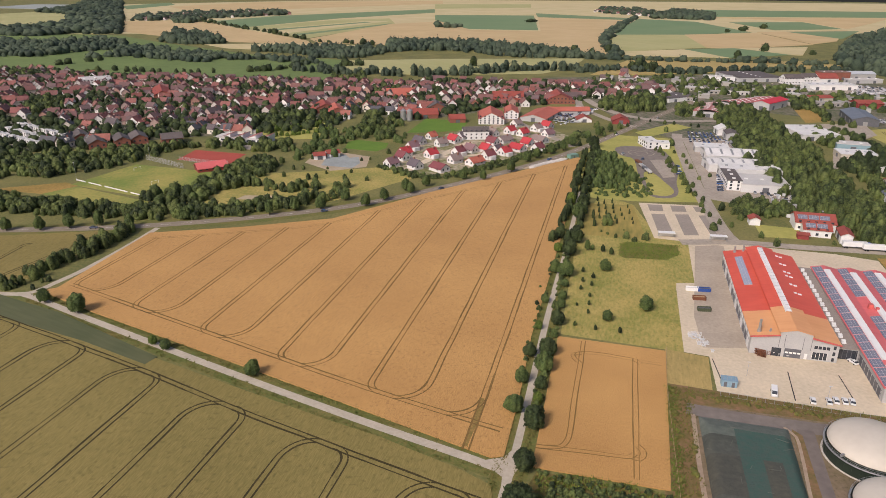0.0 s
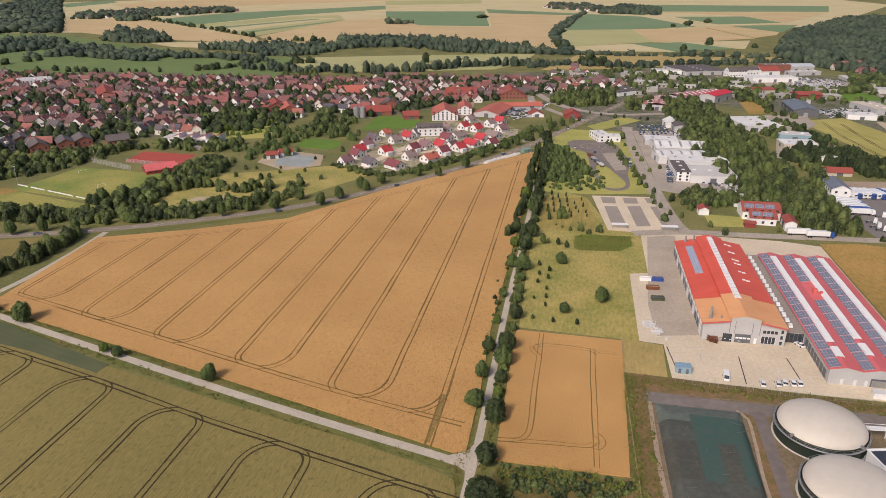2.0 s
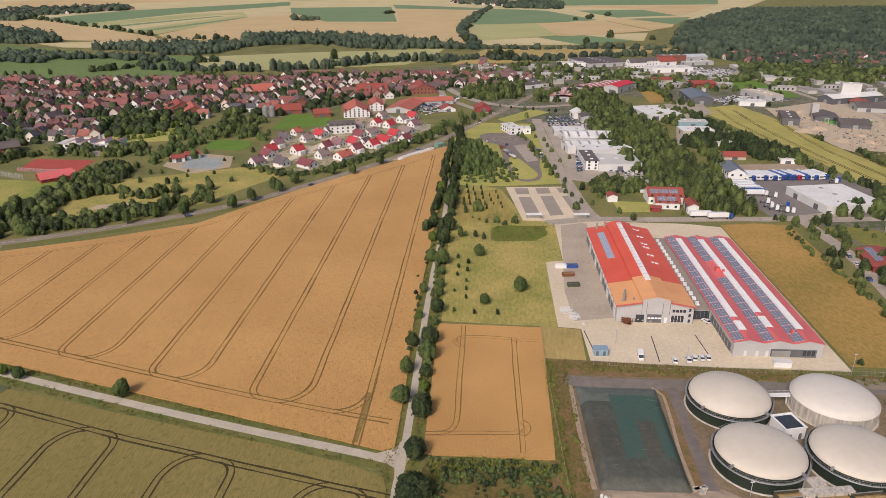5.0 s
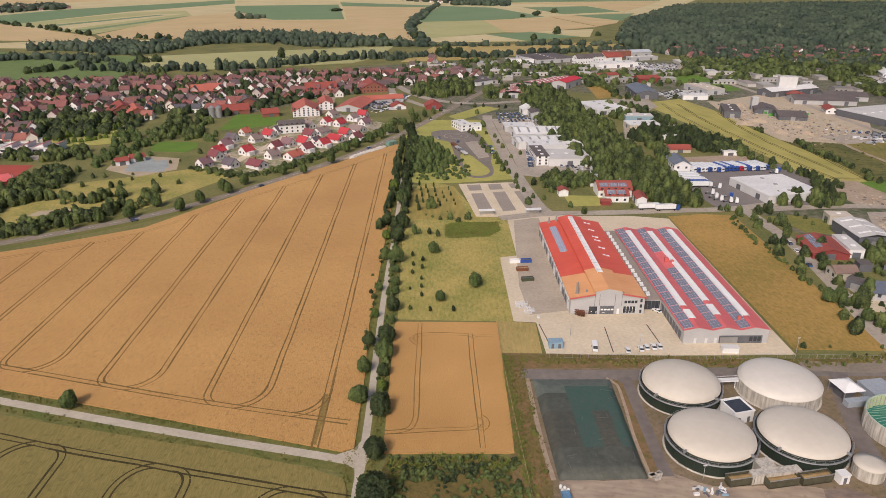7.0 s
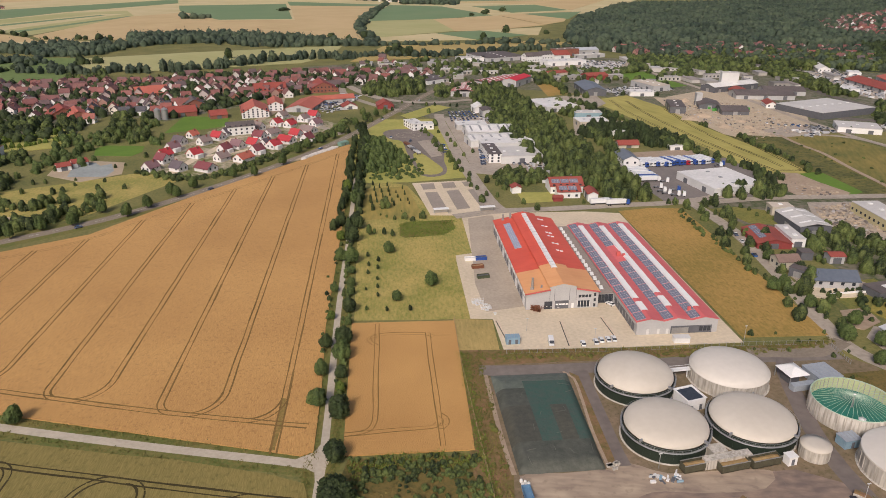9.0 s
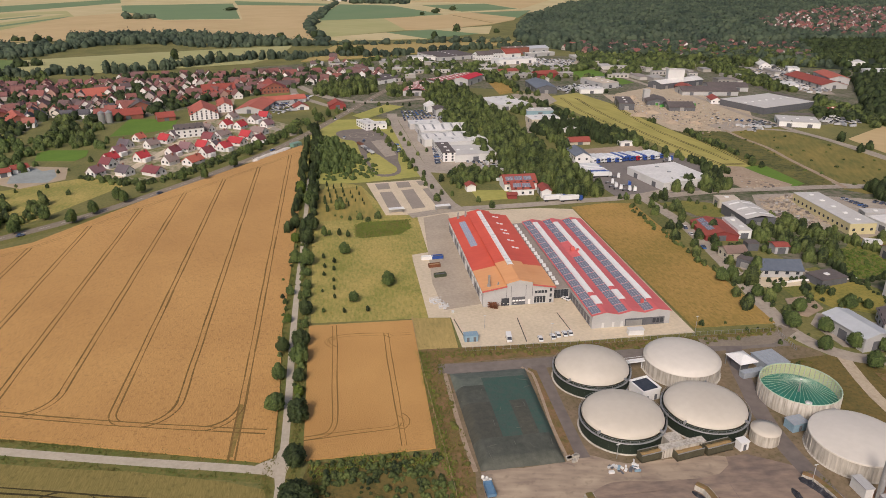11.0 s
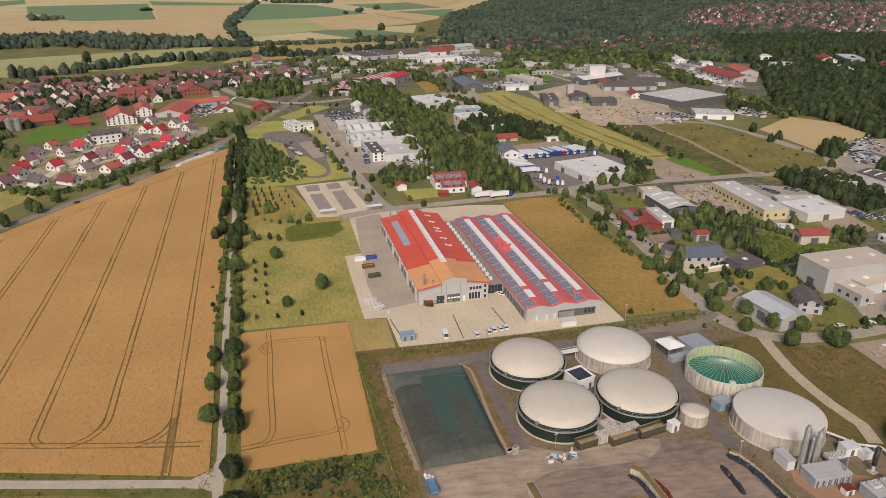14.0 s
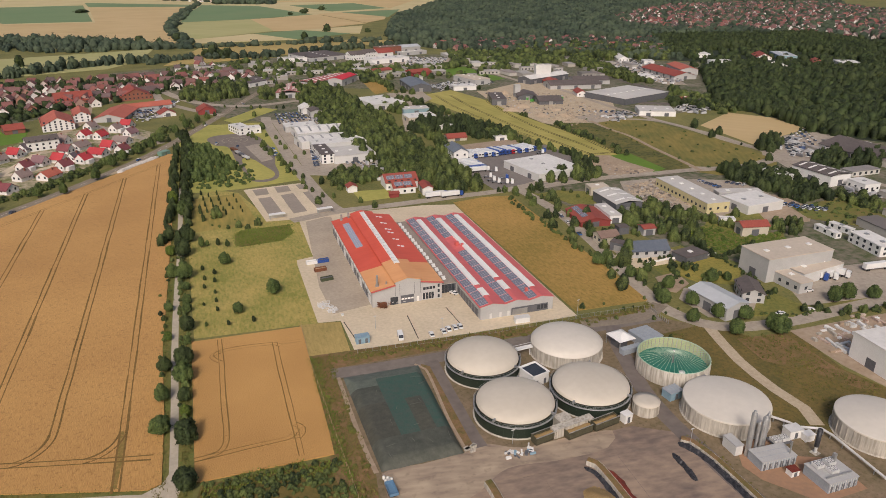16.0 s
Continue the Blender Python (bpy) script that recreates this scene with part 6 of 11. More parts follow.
AV = "trees along the lane"
for x, y, h, w, k in ((14.7, 207.2, 5.3, 4.9, "dark"), (20.8, 208.4, 7.1, 6.6, "dark"), (18.9, 198.0, 7.6, 7.0, "green"), (25.6, 231.2, 6.2, 5.7, "dark"), (18.7, 227.5, 3.4, 3.2, "bright"), (22.4, 249.7, 3.7, 3.4, "green"), (29.5, 252.9, 4.0, 3.7, "green"), (28.8, 280.0, 6.3, 5.9, "green"), (33.2, 276.5, 7.6, 7.1, "green"), (31.8, 304.3, 4.9, 4.5, "bright"), (37.1, 300.8, 8.2, 7.6, "dark"), (34.6, 323.6, 6.4, 5.9, "dark"), (41.1, 318.0, 8.4, 7.7, "dark"), (46.6, 354.4, 8.7, 8.0, "green"), (43.0, 363.0, 5.4, 5.0, "green"), (50.9, 372.3, 8.5, 7.8, "dark"),
                      (45.3, 379.5, 6.8, 6.3, "bright"), (55.3, 402.7, 6.6, 6.1, "dark"), (49.6, 401.7, 4.4, 4.1, "dark"), (59.1, 418.2, 6.8, 6.3, "dark"), (52.9, 418.7, 4.9, 4.5, "dark"), (62.2, 440.8, 6.8, 6.3, "dark"), (56.8, 445.5, 5.2, 4.8, "dark"), (65.5, 459.2, 6.4, 5.9, "dark"), (59.4, 462.9, 3.9, 3.6, "green"), (68.6, 475.6, 7.7, 7.1, "dark"), (73.3, 496.6, 8.8, 8.1, "dark"), (75.6, 519.7, 9.2, 8.5, "dark"), (28.2, 245.3, 3.9, 3.6, "green"), (31.4, 265.2, 3.7, 3.4, "green"), (24.0, 221.5, 3.4, 3.1, "green"), (46.0, 340.0, 3.5, 3.2, "green"),
                      (8.6, 133.5, 7.6, 9.0, "dark")):
    tree(x, y, h, w, k, {"dark": "dark-leaved broadleaf tree beside the pale lane", "green": "green broadleaf tree beside the pale lane", "bright": "light green young tree beside the pale lane"}[k], AV)
FT = "trees along the farm track"
tree(-74.5, 187.8, 6.2, 5.0, "green", "single round tree beside the farm track", FT)
tree(-155.3, 226.4, 8.0, 8.0, "green", "broad full tree at the edge of the wheat", FT)
tree(-173.3, 234.0, 6.0, 6.0, "green", "round tree at the lane junction", FT)
tree(-109.7, 202.0, 4.2, 4.6, "green", "low bushy tree beside the farm track", FT)
tree(-115.7, 205.2, 3.6, 3.6, "bright", "thin bushy shrub beside the farm track", FT)
MB = "shrubs in the meadow"
for x, y, h, w, k in ((50.6, 283.7, 5.6, 5.6, "green"), (60.7, 245.9, 6.3, 6.3, "green"), (44.5, 235.6, 4.6, 4.6, "green"), (47.7, 226.1, 2.7, 1.6, "dark"), (39.2, 227.7, 2.4, 1.4, "dark"), (38.1, 240.8, 2.2, 1.3, "dark"), (39.4, 248.3, 2.3, 1.3, "dark"), (40.6, 256.1, 2.0, 1.2, "dark"), (42.7, 266.7, 2.4, 1.4, "dark"), (44.3, 274.8, 2.8, 1.7, "dark"),
                      (40.8, 281.2, 2.5, 1.5, "dark"), (39.5, 270.8, 2.4, 1.4, "dark"), (37.8, 262.7, 2.4, 1.4, "dark"), (34.6, 247.6, 1.6, 1.0, "dark"), (32.1, 230.6, 2.1, 1.3, "green"), (52.6, 306.0, 3.9, 2.3, "dark"), (56.0, 302.6, 3.9, 2.3, "dark"), (45.7, 307.5, 5.4, 3.2, "green"), (48.2, 307.9, 3.1, 1.8, "green")):
    tree(x, y, h, w, k, "rounded green shrub in the dry meadow" if w > 3.2 else "slim young conifer in the dry meadow", MB)
MR = "trees along the country road"
for x, y in ((-241.8, 311), (-225.5, 313), (-212.4, 317), (-199.7, 322), (-182.7, 321), (-159.6, 335), (-132.8, 344), (-118.1, 346), (-106.4, 354), (-93.4, 358), (-69.3, 365), (-60.9, 377), (-47.4, 392), (-39.5, 407),
             (-5.4, 423), (12.7, 445), (31.2, 483), (42.1, 498), (-18, 424), (52, 508), (60, 524), (24, 472), (74, 545), (84, 560), (96, 578), (-83, 375), (-51, 397)):
    tree(x, y, tree_rng.uniform(7, 8.5), tree_rng.uniform(5, 6.4), "green", "roundish roadside tree with a short trunk", MR)
spots = []
for s, sd in ((-4.2, 1), (4.2, 2)):
    pts = [(x + s * COS, y - s * SIN) for x, y in ((34, 318), (41, 340), (55.3, 415), (71.3, 500))]
    spots += belt(pts, 2.0, 4.6, 3.9, 5.6, sd)
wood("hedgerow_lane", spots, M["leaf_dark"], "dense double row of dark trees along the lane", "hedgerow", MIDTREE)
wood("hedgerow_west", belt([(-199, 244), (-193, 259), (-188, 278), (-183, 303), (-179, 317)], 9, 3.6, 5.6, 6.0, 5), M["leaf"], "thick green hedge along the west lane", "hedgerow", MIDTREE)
# ---- woods and hedges ----


def canopy(seed, sides=6, leaves=12):
    """A broad tree crown seen from far off: an uneven dome of unit radius and height 2 with loose sprays."""
    rg = np.random.RandomState(seed)
    vs = [np.array([[rg.uniform(-0.15, 0.15), rg.uniform(-0.15, 0.15), 2.0]])]
    for r, z, off in ((0.62, 1.66, 0.0), (1.0, 0.95, 0.5), (0.78, 0.1, 0.0)):
        a = (np.arange(sides) + off) * 2 * math.pi / sides + rg.uniform(-0.25, 0.25, sides)
        k = r * (1 + rg.uniform(-0.34, 0.30, sides))
        vs.append(np.stack([k * np.cos(a), k * np.sin(a), z + rg.uniform(-0.34, 0.30, sides)], 1))
    v = np.concatenate(vs)
    fs = [(0, 1 + i, 1 + (i + 1) % sides) for i in range(sides)]
    for b in (1, 1 + sides):
        for i in range(sides):
            j = (i + 1) % sides
            fs += [(b + i, b + sides + i, b + j), (b + j, b + sides + i, b + sides + j)]
    n = len(v)
    out = [v]
    for q in rg.randint(0, 1 + 2 * sides, leaves):
        p = v[q] * rg.uniform(0.9, 1.08) + rg.randn(3) * 0.16
        e1, e2 = rg.randn(3), rg.randn(3)
        e1, e2 = e1 / np.linalg.norm(e1), e2 / np.linalg.norm(e2)
        r = rg.uniform(0.13, 0.30)
        out.append(np.array([p + e1 * r, p - e1 * r * 0.5 + e2 * r, p - e1 * r * 0.5 - e2 * r]))
        fs.append((n, n + 1, n + 2))
        n += 3
    return np.concatenate(out), np.array(fs)


LOWTREE = [canopy(300 + i) for i in range(12)]
CANOPY = [canopy(360 + i, 5, 6) for i in range(12)]
# bluish haze of the distance is mixed into this foliage colour
M["wood_far"] = mat("distant_wood_hazed", (0.098, 0.124, 0.072), (0.026, 0.041, 0.031), s1=0.016, s2=0.3, fine=0.35, rough=0.85, island=LEAF_FAR, bump=0.5, bscale=0.8, bdist=0.6, lohi=(0.36, 0.64))
CURVE_FAR = [(194, 1165), (199, 1236), (216, 1457), (267, 1686), (414, 2243)]
WOOD_C = [(462, 2250), (620, 2159), (709, 2444), (621, 2654)]
ROWS_FAR = (belt([(-812, 1936), (-679, 1793), (-554, 1634), (-449, 1502), (-378, 1413)], 3, 22, 10, 9, 15) + belt([(-335, 1355), (-288, 1337), (-247, 1319), (-194, 1314)], 3, 22, 10, 9, 50)
            + belt([(-62, 1286), (23, 1254), (117, 1227), (183, 1225)], 3, 22, 10, 9, 51))
EDGETREE = [canopy(330 + i, 7, 22) for i in range(12)]
land("forest_floor", [(523, 1153), (690, 1467), (1074, 1983), (1443, 2018), (2100, 1990), (2300, 1500), (1520, 868), (1100, 600), (690, 300), (520, 272), (495, 313), (523, 394), (513, 428), (662, 577), (740, 647), (640, 760), (596, 816), (519, 896), (488, 1011)], "forest_floor", "forest floor painted dark with tree shade", 0.07, "ground")
TOWN_FAR = [(1176, 1313), (1678, 1600), (1916, 1560), (2180, 1480), (1974, 1125), (1244, 698), (1147, 729), (1139, 889), (1039, 918), (1010, 1092)]
TOWN_STRIP = [(661, 588), (795, 712), (916, 741), (956, 656), (955, 570), (849, 497), (787, 520), (754, 581)]  # open trade plots inside the wood
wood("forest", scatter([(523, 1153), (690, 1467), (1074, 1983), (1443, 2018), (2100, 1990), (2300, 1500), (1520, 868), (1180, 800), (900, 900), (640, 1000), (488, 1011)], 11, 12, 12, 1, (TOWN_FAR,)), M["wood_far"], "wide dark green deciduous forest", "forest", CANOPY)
wood("town_trees", scatter(TOWN_FAR, 19, 10, 8, 49), M["wood_far"], "trees among the distant town roofs", "trees", LOWTREE)
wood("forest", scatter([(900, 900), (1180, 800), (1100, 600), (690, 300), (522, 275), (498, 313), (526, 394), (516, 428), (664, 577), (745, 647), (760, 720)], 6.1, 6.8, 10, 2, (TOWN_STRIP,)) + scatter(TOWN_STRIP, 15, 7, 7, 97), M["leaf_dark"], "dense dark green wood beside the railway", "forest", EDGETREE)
wood("forest_edge", scatter([(488, 1011), (640, 1000), (900, 900), (760, 720), (740, 660), (640, 760), (596, 816), (519, 896)], 11.5, 8.5, 8.5, 3), M["wood_far"], "scattered trees between houses at the forest edge", "forest", EDGETREE)
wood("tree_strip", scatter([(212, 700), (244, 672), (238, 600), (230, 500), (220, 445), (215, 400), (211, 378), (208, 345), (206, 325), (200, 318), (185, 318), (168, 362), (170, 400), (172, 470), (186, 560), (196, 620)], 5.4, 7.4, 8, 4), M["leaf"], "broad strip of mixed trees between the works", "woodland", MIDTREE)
wood("tree_strip", scatter([(73, 512), (63, 440), (64, 412), (78, 405), (88, 425), (92, 455), (84, 490)], 4.6, 5.2, 5.4, 5), M["leaf_tree"], "thicket beside the practice track", "woodland", MIDTREE)
wood("thicket_scrub", scatter([(64, 420), (60, 398), (88, 391), (98, 402), (98, 440), (92, 470), (84, 500), (74, 512)], 4.2, 3.2, 2.0, 6), M["leaf_tree"], "low scrub along the edge of the thicket", "scrub", MIDTREE)
wood("tree_belt", belt([(-620, 1060), (-500, 1110), (-420, 1060), (-373, 1063), (-259, 1015)], 30, 9, 9, 9, 6), M["wood_far"], "belt of trees along the river", "woodland", LOWTREE)
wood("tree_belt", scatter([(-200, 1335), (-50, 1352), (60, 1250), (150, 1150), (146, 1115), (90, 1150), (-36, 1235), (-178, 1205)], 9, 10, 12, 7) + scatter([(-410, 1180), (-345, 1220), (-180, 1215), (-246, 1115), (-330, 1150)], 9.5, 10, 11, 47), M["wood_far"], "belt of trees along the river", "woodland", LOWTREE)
wood("tree_belt", belt([(-260, 925), (-120, 905), (-54, 915), (40, 975), (112, 980)], 22, 10, 12, 11, 8), M["wood_far"], "trees behind the village", "woodland")
wood("tree_belt", belt([(151, 1120), (214, 1105), (360, 1090), (483, 1080), (545, 1150)], 16, 10, 12, 9, 9), M["wood_far"], "hedge along the far field", "hedgerow", LOWTREE)
wood("tree_belt", belt([(112, 960), (160, 985), (230, 960), (330, 985), (480, 1005)], 20, 10, 11, 9, 10), M["wood_far"], "trees behind the works", "woodland")
W_A = [(-1529, 2325), (-1538, 2573), (-1894, 3268), (-1734, 3298), (-905, 1702), (-795, 1475), (-914, 1490), (-932, 1400), (-1038, 1416), (-1141, 1560), (-1086, 1640), (-1100, 1802), (-1335, 2211)]
W_B = [(-952, 1295), (-818, 1242), (-766, 1317), (-675, 1281), (-625, 1182), (-683, 1120), (-705, 1051), (-773, 1043)]
W_C = [(-639, 1180), (-620, 1222), (-546, 1172), (-523, 1120), (-416, 1036), (-410, 1001), (-482, 1029), (-586, 1080)]
wood("wood_west", scatter(W_A, 19, 20, 13, 11) + scatter(W_B, 12, 12, 11, 12) + scatter(W_C, 11, 9.5, 9, 13), M["wood_far"], "patchy riverside wood", "forest", CANOPY)
wood("pasture_row", [(-501, 909, 7, 9), (-480, 900, 7, 9), (-470, 901, 6, 8), (-458, 896, 7, 9), (-442, 892, 6, 8), (-431, 888, 6, 8), (-412, 896, 4, 7), (-402, 896, 5, 7), (-393, 897, 4, 6), (-381, 893, 5, 8), (-364, 900, 5, 8),
                     (-610, 960, 11, 9), (-604, 974, 12, 10), (-590, 1003, 13, 9), (-582, 1018, 9, 8), (-409, 1115, 6, 6), (-321, 916, 9, 10)] + belt([(-312, 917), (-286, 943), (-277, 969), (-271, 1023)], 6, 9, 8, 8, 14) + belt([(-218, 988), (-189, 1004)], 8, 8, 9, 9, 15), M["leaf_dark"], "round trees standing in the green pasture", "trees", EDGETREE)
wood("wood_island", scatter([(-630, 1321), (-690, 1518), (-590, 1456), (-497, 1301), (-559, 1272)], 10.5, 11.5, 13, 12), M["wood_far"], "small wood in the fields", "woodland", LOWTREE)
wood("wood_island", scatter([(-160, 1790), (-110, 1760), (-80, 1800), (-130, 1830)], 12, 13, 12, 13) + scatter(WOOD_C, 16, 17, 14, 48), M["wood_far"], "small copse in the fields", "woodland", LOWTREE)
wood("copse", scatter([(180, 995), (200, 965), (225, 975), (215, 1010)], 10, 14, 15, 14), M["leaf_dark"], "tall dark copse beside the ochre field", "woodland")
wood("tree_row", ROWS_FAR, M["leaf_dark"], "row of roadside trees across the fields", "trees", LOWTREE)
wood("tree_row", belt(CURVE_FAR, 14, 11, 13, 9, 16), M["wood_far"], "trees along the winding road", "trees", LOWTREE)
wood("tree_row", belt([(640, 1850), (560, 1760), (520, 1700)], 3, 40, 14, 10, 17), M["leaf_dark"], "row of field trees", "trees", LOWTREE)
wood("field_trees", [(380, 1160, 16, 14), (460, 1270, 18, 15), (520, 1225, 12, 9), (-30, 1010, 15, 16), (95, 2030, 40, 10)], M["leaf_dark"], "single trees in the far fields", "trees")
# round the sports ground and the pool
wood("thicket", scatter([(-430, 430), (-345, 452), (-249, 488), (-200, 506), (-150, 512), (-146, 480), (-172, 486), (-222, 492), (-244, 450), (-262, 415), (-330, 392), (-420, 385)], 6.6, 8.5, 6, 20), M["leaf"], "dense trees round the sports ground", "woodland", MIDTREE)
wood("thicket", belt([(-188, 360), (-168, 385), (-160, 418), (-150, 455)], 24, 4.6, 8, 6.5, 21), M["leaf"], "dense trees beside the pitch", "woodland", MIDTREE)
wood("thicket", belt([(-410, 318), (-330, 330), (-262, 345), (-205, 342), (-165, 342), (-110, 362)], 18, 4.4, 7, 5.5, 22), M["leaf"], "thick hedge along the country road", "hedgerow", MIDTREE)
wood("thicket", scatter([(-420, 360), (-330, 385), (-268, 366), (-230, 350), (-330, 335), (-420, 325)], 6.5, 8, 5, 23), M["leaf"], "bushes beside the training pitch", "woodland", MIDTREE)
wood("thicket", belt([(-110, 362), (-95, 378), (-90, 400)], 12, 5, 6.5, 6, 24) + belt([(-150, 400), (-135, 395), (-118, 388), (-105, 398)], 12, 6, 6.5, 6, 25), M["leaf"], "bushes below the pool lawn", "woodland", MIDTREE)
wood("thicket", scatter([(-150, 480), (-140, 545), (-118, 560), (-100, 600), (-76, 590), (-66, 520), (-95, 505), (-110, 470), (-135, 462)], 9.5, 7, 6, 26), M["leaf_tree"], "dense trees between pool and village", "woodland", MIDTREE)
wood("hedge_estate", belt([(-72, 450), (-47, 427), (-25, 432), (3, 462), (30, 495), (58, 535), (72, 570)], 9, 2.6, 4.2, 2.6, 27), M["leaf"], "hedge on the bank beside the estate", "hedgerow", MIDTREE)
wood("village_trees", scatter(VILLAGE, 8.6, 5.4, 5.8, 28), M["leaf_dark"], "garden trees among the village houses", "trees", LOWTREE)
wood("hedge_yard", belt([(63, 187), (90, 181), (130, 172.5), (160, 166), (182, 165)], 2.5, 2.6, 2.2, 0.8, 29), M["tuft"], "low scrub along the fence", "hedgerow", MIDTREE)
wood("scrub_corner", belt([(14, 145.5), (25, 143), (36, 141), (46, 138)], 6, 1.7, 2.0, 1.3, 31) + scatter([(22, 141), (46, 135), (44, 122), (22, 128)], 2.6, 2.0, 1.2, 32), M["leaf"], "dark bushes below the small wheat field", "scrub", MIDTREE)
# trading estate
wood("street_trees", belt([(228, 300), (222, 262), (209, 219), (195, 178)], 2, 10.5, 6.5, 6.5, 34) + belt([(212, 300), (208, 262), (197, 222), (183, 180)], 2, 13, 5, 5, 35), M["leaf"], "trees along the estate road", "trees", MIDTREE)
wood("thicket_east", belt([(302, 335), (291, 368), (286, 411), (285, 460), (286, 520), (288, 600)], 9, 6, 6.5, 5, 39), M["leaf"], "trees along the strip field", "hedgerow", MIDTREE)
wood("railway_trees", belt([(420, 560), (470, 470), (540, 400), (640, 330)], 16, 8, 9, 7, 41), M["leaf_dark"], "trees along the railway", "hedgerow")
FACTORY = [(245, 900), (268, 975), (427, 1000), (500, 960), (476, 837), (428, 760), (368, 780), (335, 835)]
WORKS_GREEN = [(389.6, 736.1), (448.9, 756.7), (441.9, 700.2), (400.3, 688.6)]
WORKS_LAWN = [(426.1, 691.0), (441.3, 692.7), (440.1, 651.8), (420.3, 645.5)]
wood("works_trees", scatter([(100, 800), (160, 720), (260, 760), (330, 700), (430, 640), (560, 560), (560, 720), (430, 860), (300, 940), (120, 890)], 15, 6.5, 6.5, 42, (FACTORY, WORKS_GREEN, WORKS_LAWN)) + belt([(330, 830), (300, 800), (285, 770), (300, 700)], 16, 5.5, 7, 7, 43) + belt([(372, 772), (430, 752), (462, 790), (490, 860)], 12, 5.5, 7, 7, 44) + scatter([(500, 900), (590, 800), (560, 700), (500, 720), (470, 790)], 8, 7.5, 8, 45), M["leaf"], "trees scattered among the works", "trees", LOWTREE)

wood("river_belt", belt([(-400, 1169), (-353, 1174), (-241, 1093), (-172, 1195), (-137, 1320), (-75, 1243), (21, 1146), (109, 1139), (187, 1131)], 24, 9, 9, 10, 60), M["wood_far"], "winding belt of riverside trees", "woodland", LOWTREE)
wood("thicket_hall", scatter([(353, 286), (348, 267), (355, 226), (349, 213), (387, 253), (366, 286)], 5.0, 7, 5.5, 61), M["leaf_dark"], "dense dark bushes beside the works lot", "woodland", MIDTREE)

wood("fallow_bushes", scatter([(362, 450), (415, 420), (416, 335), (402, 285), (380, 268), (340, 297), (340, 360), (350, 430)], 17, 2.6, 1.3, 63), M["leaf"], "low bushes dotted over the fallow field", "scrub", MIDTREE)
M["weed_green"] = mat("lush_weeds", (0.20, 0.235, 0.045), (0.125, 0.15, 0.03), s1=0.1, s2=0.9, fine=0.5, island=LEAF, rough=0.9)
wood("weeds_clamp", belt([(58, 192), (56, 182), (52, 160), (48.5, 140), (46, 124)], 3.0, 0.9, 1.5, 0.8, 91), M["weed_green"], "lush green weeds along the wheat's fence", "weeds", TUFT)
wood("weeds_clamp", scatter([(57, 193), (64, 191), (63, 186), (58, 160), (54, 138), (51, 124), (46, 122), (48, 140), (51, 156)], 1.45, 1.5, 0.8, 65), M["tuft"], "tall weeds between the clamp and the wheat", "weeds", TUFT)
wood("weeds_clamp", scatter([(57, 193), (64, 191), (63, 186), (58, 160), (54, 138), (51, 124), (46, 122), (48, 140), (51, 156)], 5.2, 2.3, 0.9, 66), M["tuft"], "low green bushes in the weedy strip", "scrub", MIDTREE)
ARC = [(13, 128), (15, 136), (17.9, 139.5), (22.5, 140.2), (28.1, 139.6), (33.7, 138.2), (38.9, 135.5), (42.6, 131), (44.5, 125)]
wood("weeds_corner", belt([(14, 143), (22.5, 144.8), (30, 144), (38, 141.5), (45, 138)], 5.5, 1.0, 1.6, 0.8, 67), M["weed_green"], "lush green weeds below the small wheat field", "weeds", TUFT)
wood("weeds_corner", scatter([(15, 136), (28, 137), (38, 134), (44, 126), (42, 112), (10, 112)], 2.2, 1.5, 0.45, 90), M["brown_grass"], "dry brown tufts inside the ring of bushes", "grass", TUFT)
wood("weeds_corner", belt(ARC, 5.0, 1.3, 2.2, 1.3, 68), M["leaf"], "arc of low dark bushes below the small wheat field", "scrub", MIDTREE)
wood("meadow_tufts", scatter([(28, 226), (61, 218), (68, 216), (77, 281), (82, 296), (44, 300), (40, 290)], 2.4, 1.5, 0.3, 69), M["meadow"], "rough tufts across the dry meadow", "grass", TUFT)
wood("verge_weeds", belt([(x - 3.2, y) for x, y in AVENUE], 2.6, 1.3, 1.4, 0.6, 70) + belt([(x + 3.2, y) for x, y in AVENUE], 2.6, 1.3, 1.4, 0.6, 74), M["verge"], "rough grass tufts on the lane verges", "grass", TUFT)
wood("verge_weeds", belt([(x, y + 4.0) for x, y in TRACK[3:-1]], 2.6, 1.3, 1.4, 0.6, 71) + belt([(x, y - 3.6) for x, y in TRACK[3:-1]], 2.4, 1.3, 1.4, 0.6, 72), M["verge"], "rough grass tufts beside the farm track", "grass", TUFT)
wood("verge_weeds", belt([(63, 189), (90, 183), (130, 174.5), (160, 168), (182, 167)], 4, 1.2, 1.5, 0.8, 73), M["verge"], "tall weeds along the yard fence", "weeds", TUFT)
wood("weeds_plant", scatter([(190, 134), (208, 129), (203, 108), (204, 92), (198, 95), (194, 108), (186, 120)], 2.2, 1.8, 0.8, 75) + scatter([(162, 150), (176, 147), (172, 126), (160, 128)], 1.8, 1.6, 0.7, 76) + belt([(134, 104), (134.5, 96), (133, 86), (131, 78)], 2.4, 1.2, 1.3, 0.5, 77), M["tuft"], "weeds on the banks of the plant", "weeds", TUFT)
wood("weeds_plant", scatter([(179, 97), (187, 74), (204, 92), (196, 118), (185, 118), (181, 106)], 2.3, 1.7, 0.5, 78), M["tuft"], "dry tufts in the plant meadow", "weeds", TUFT)
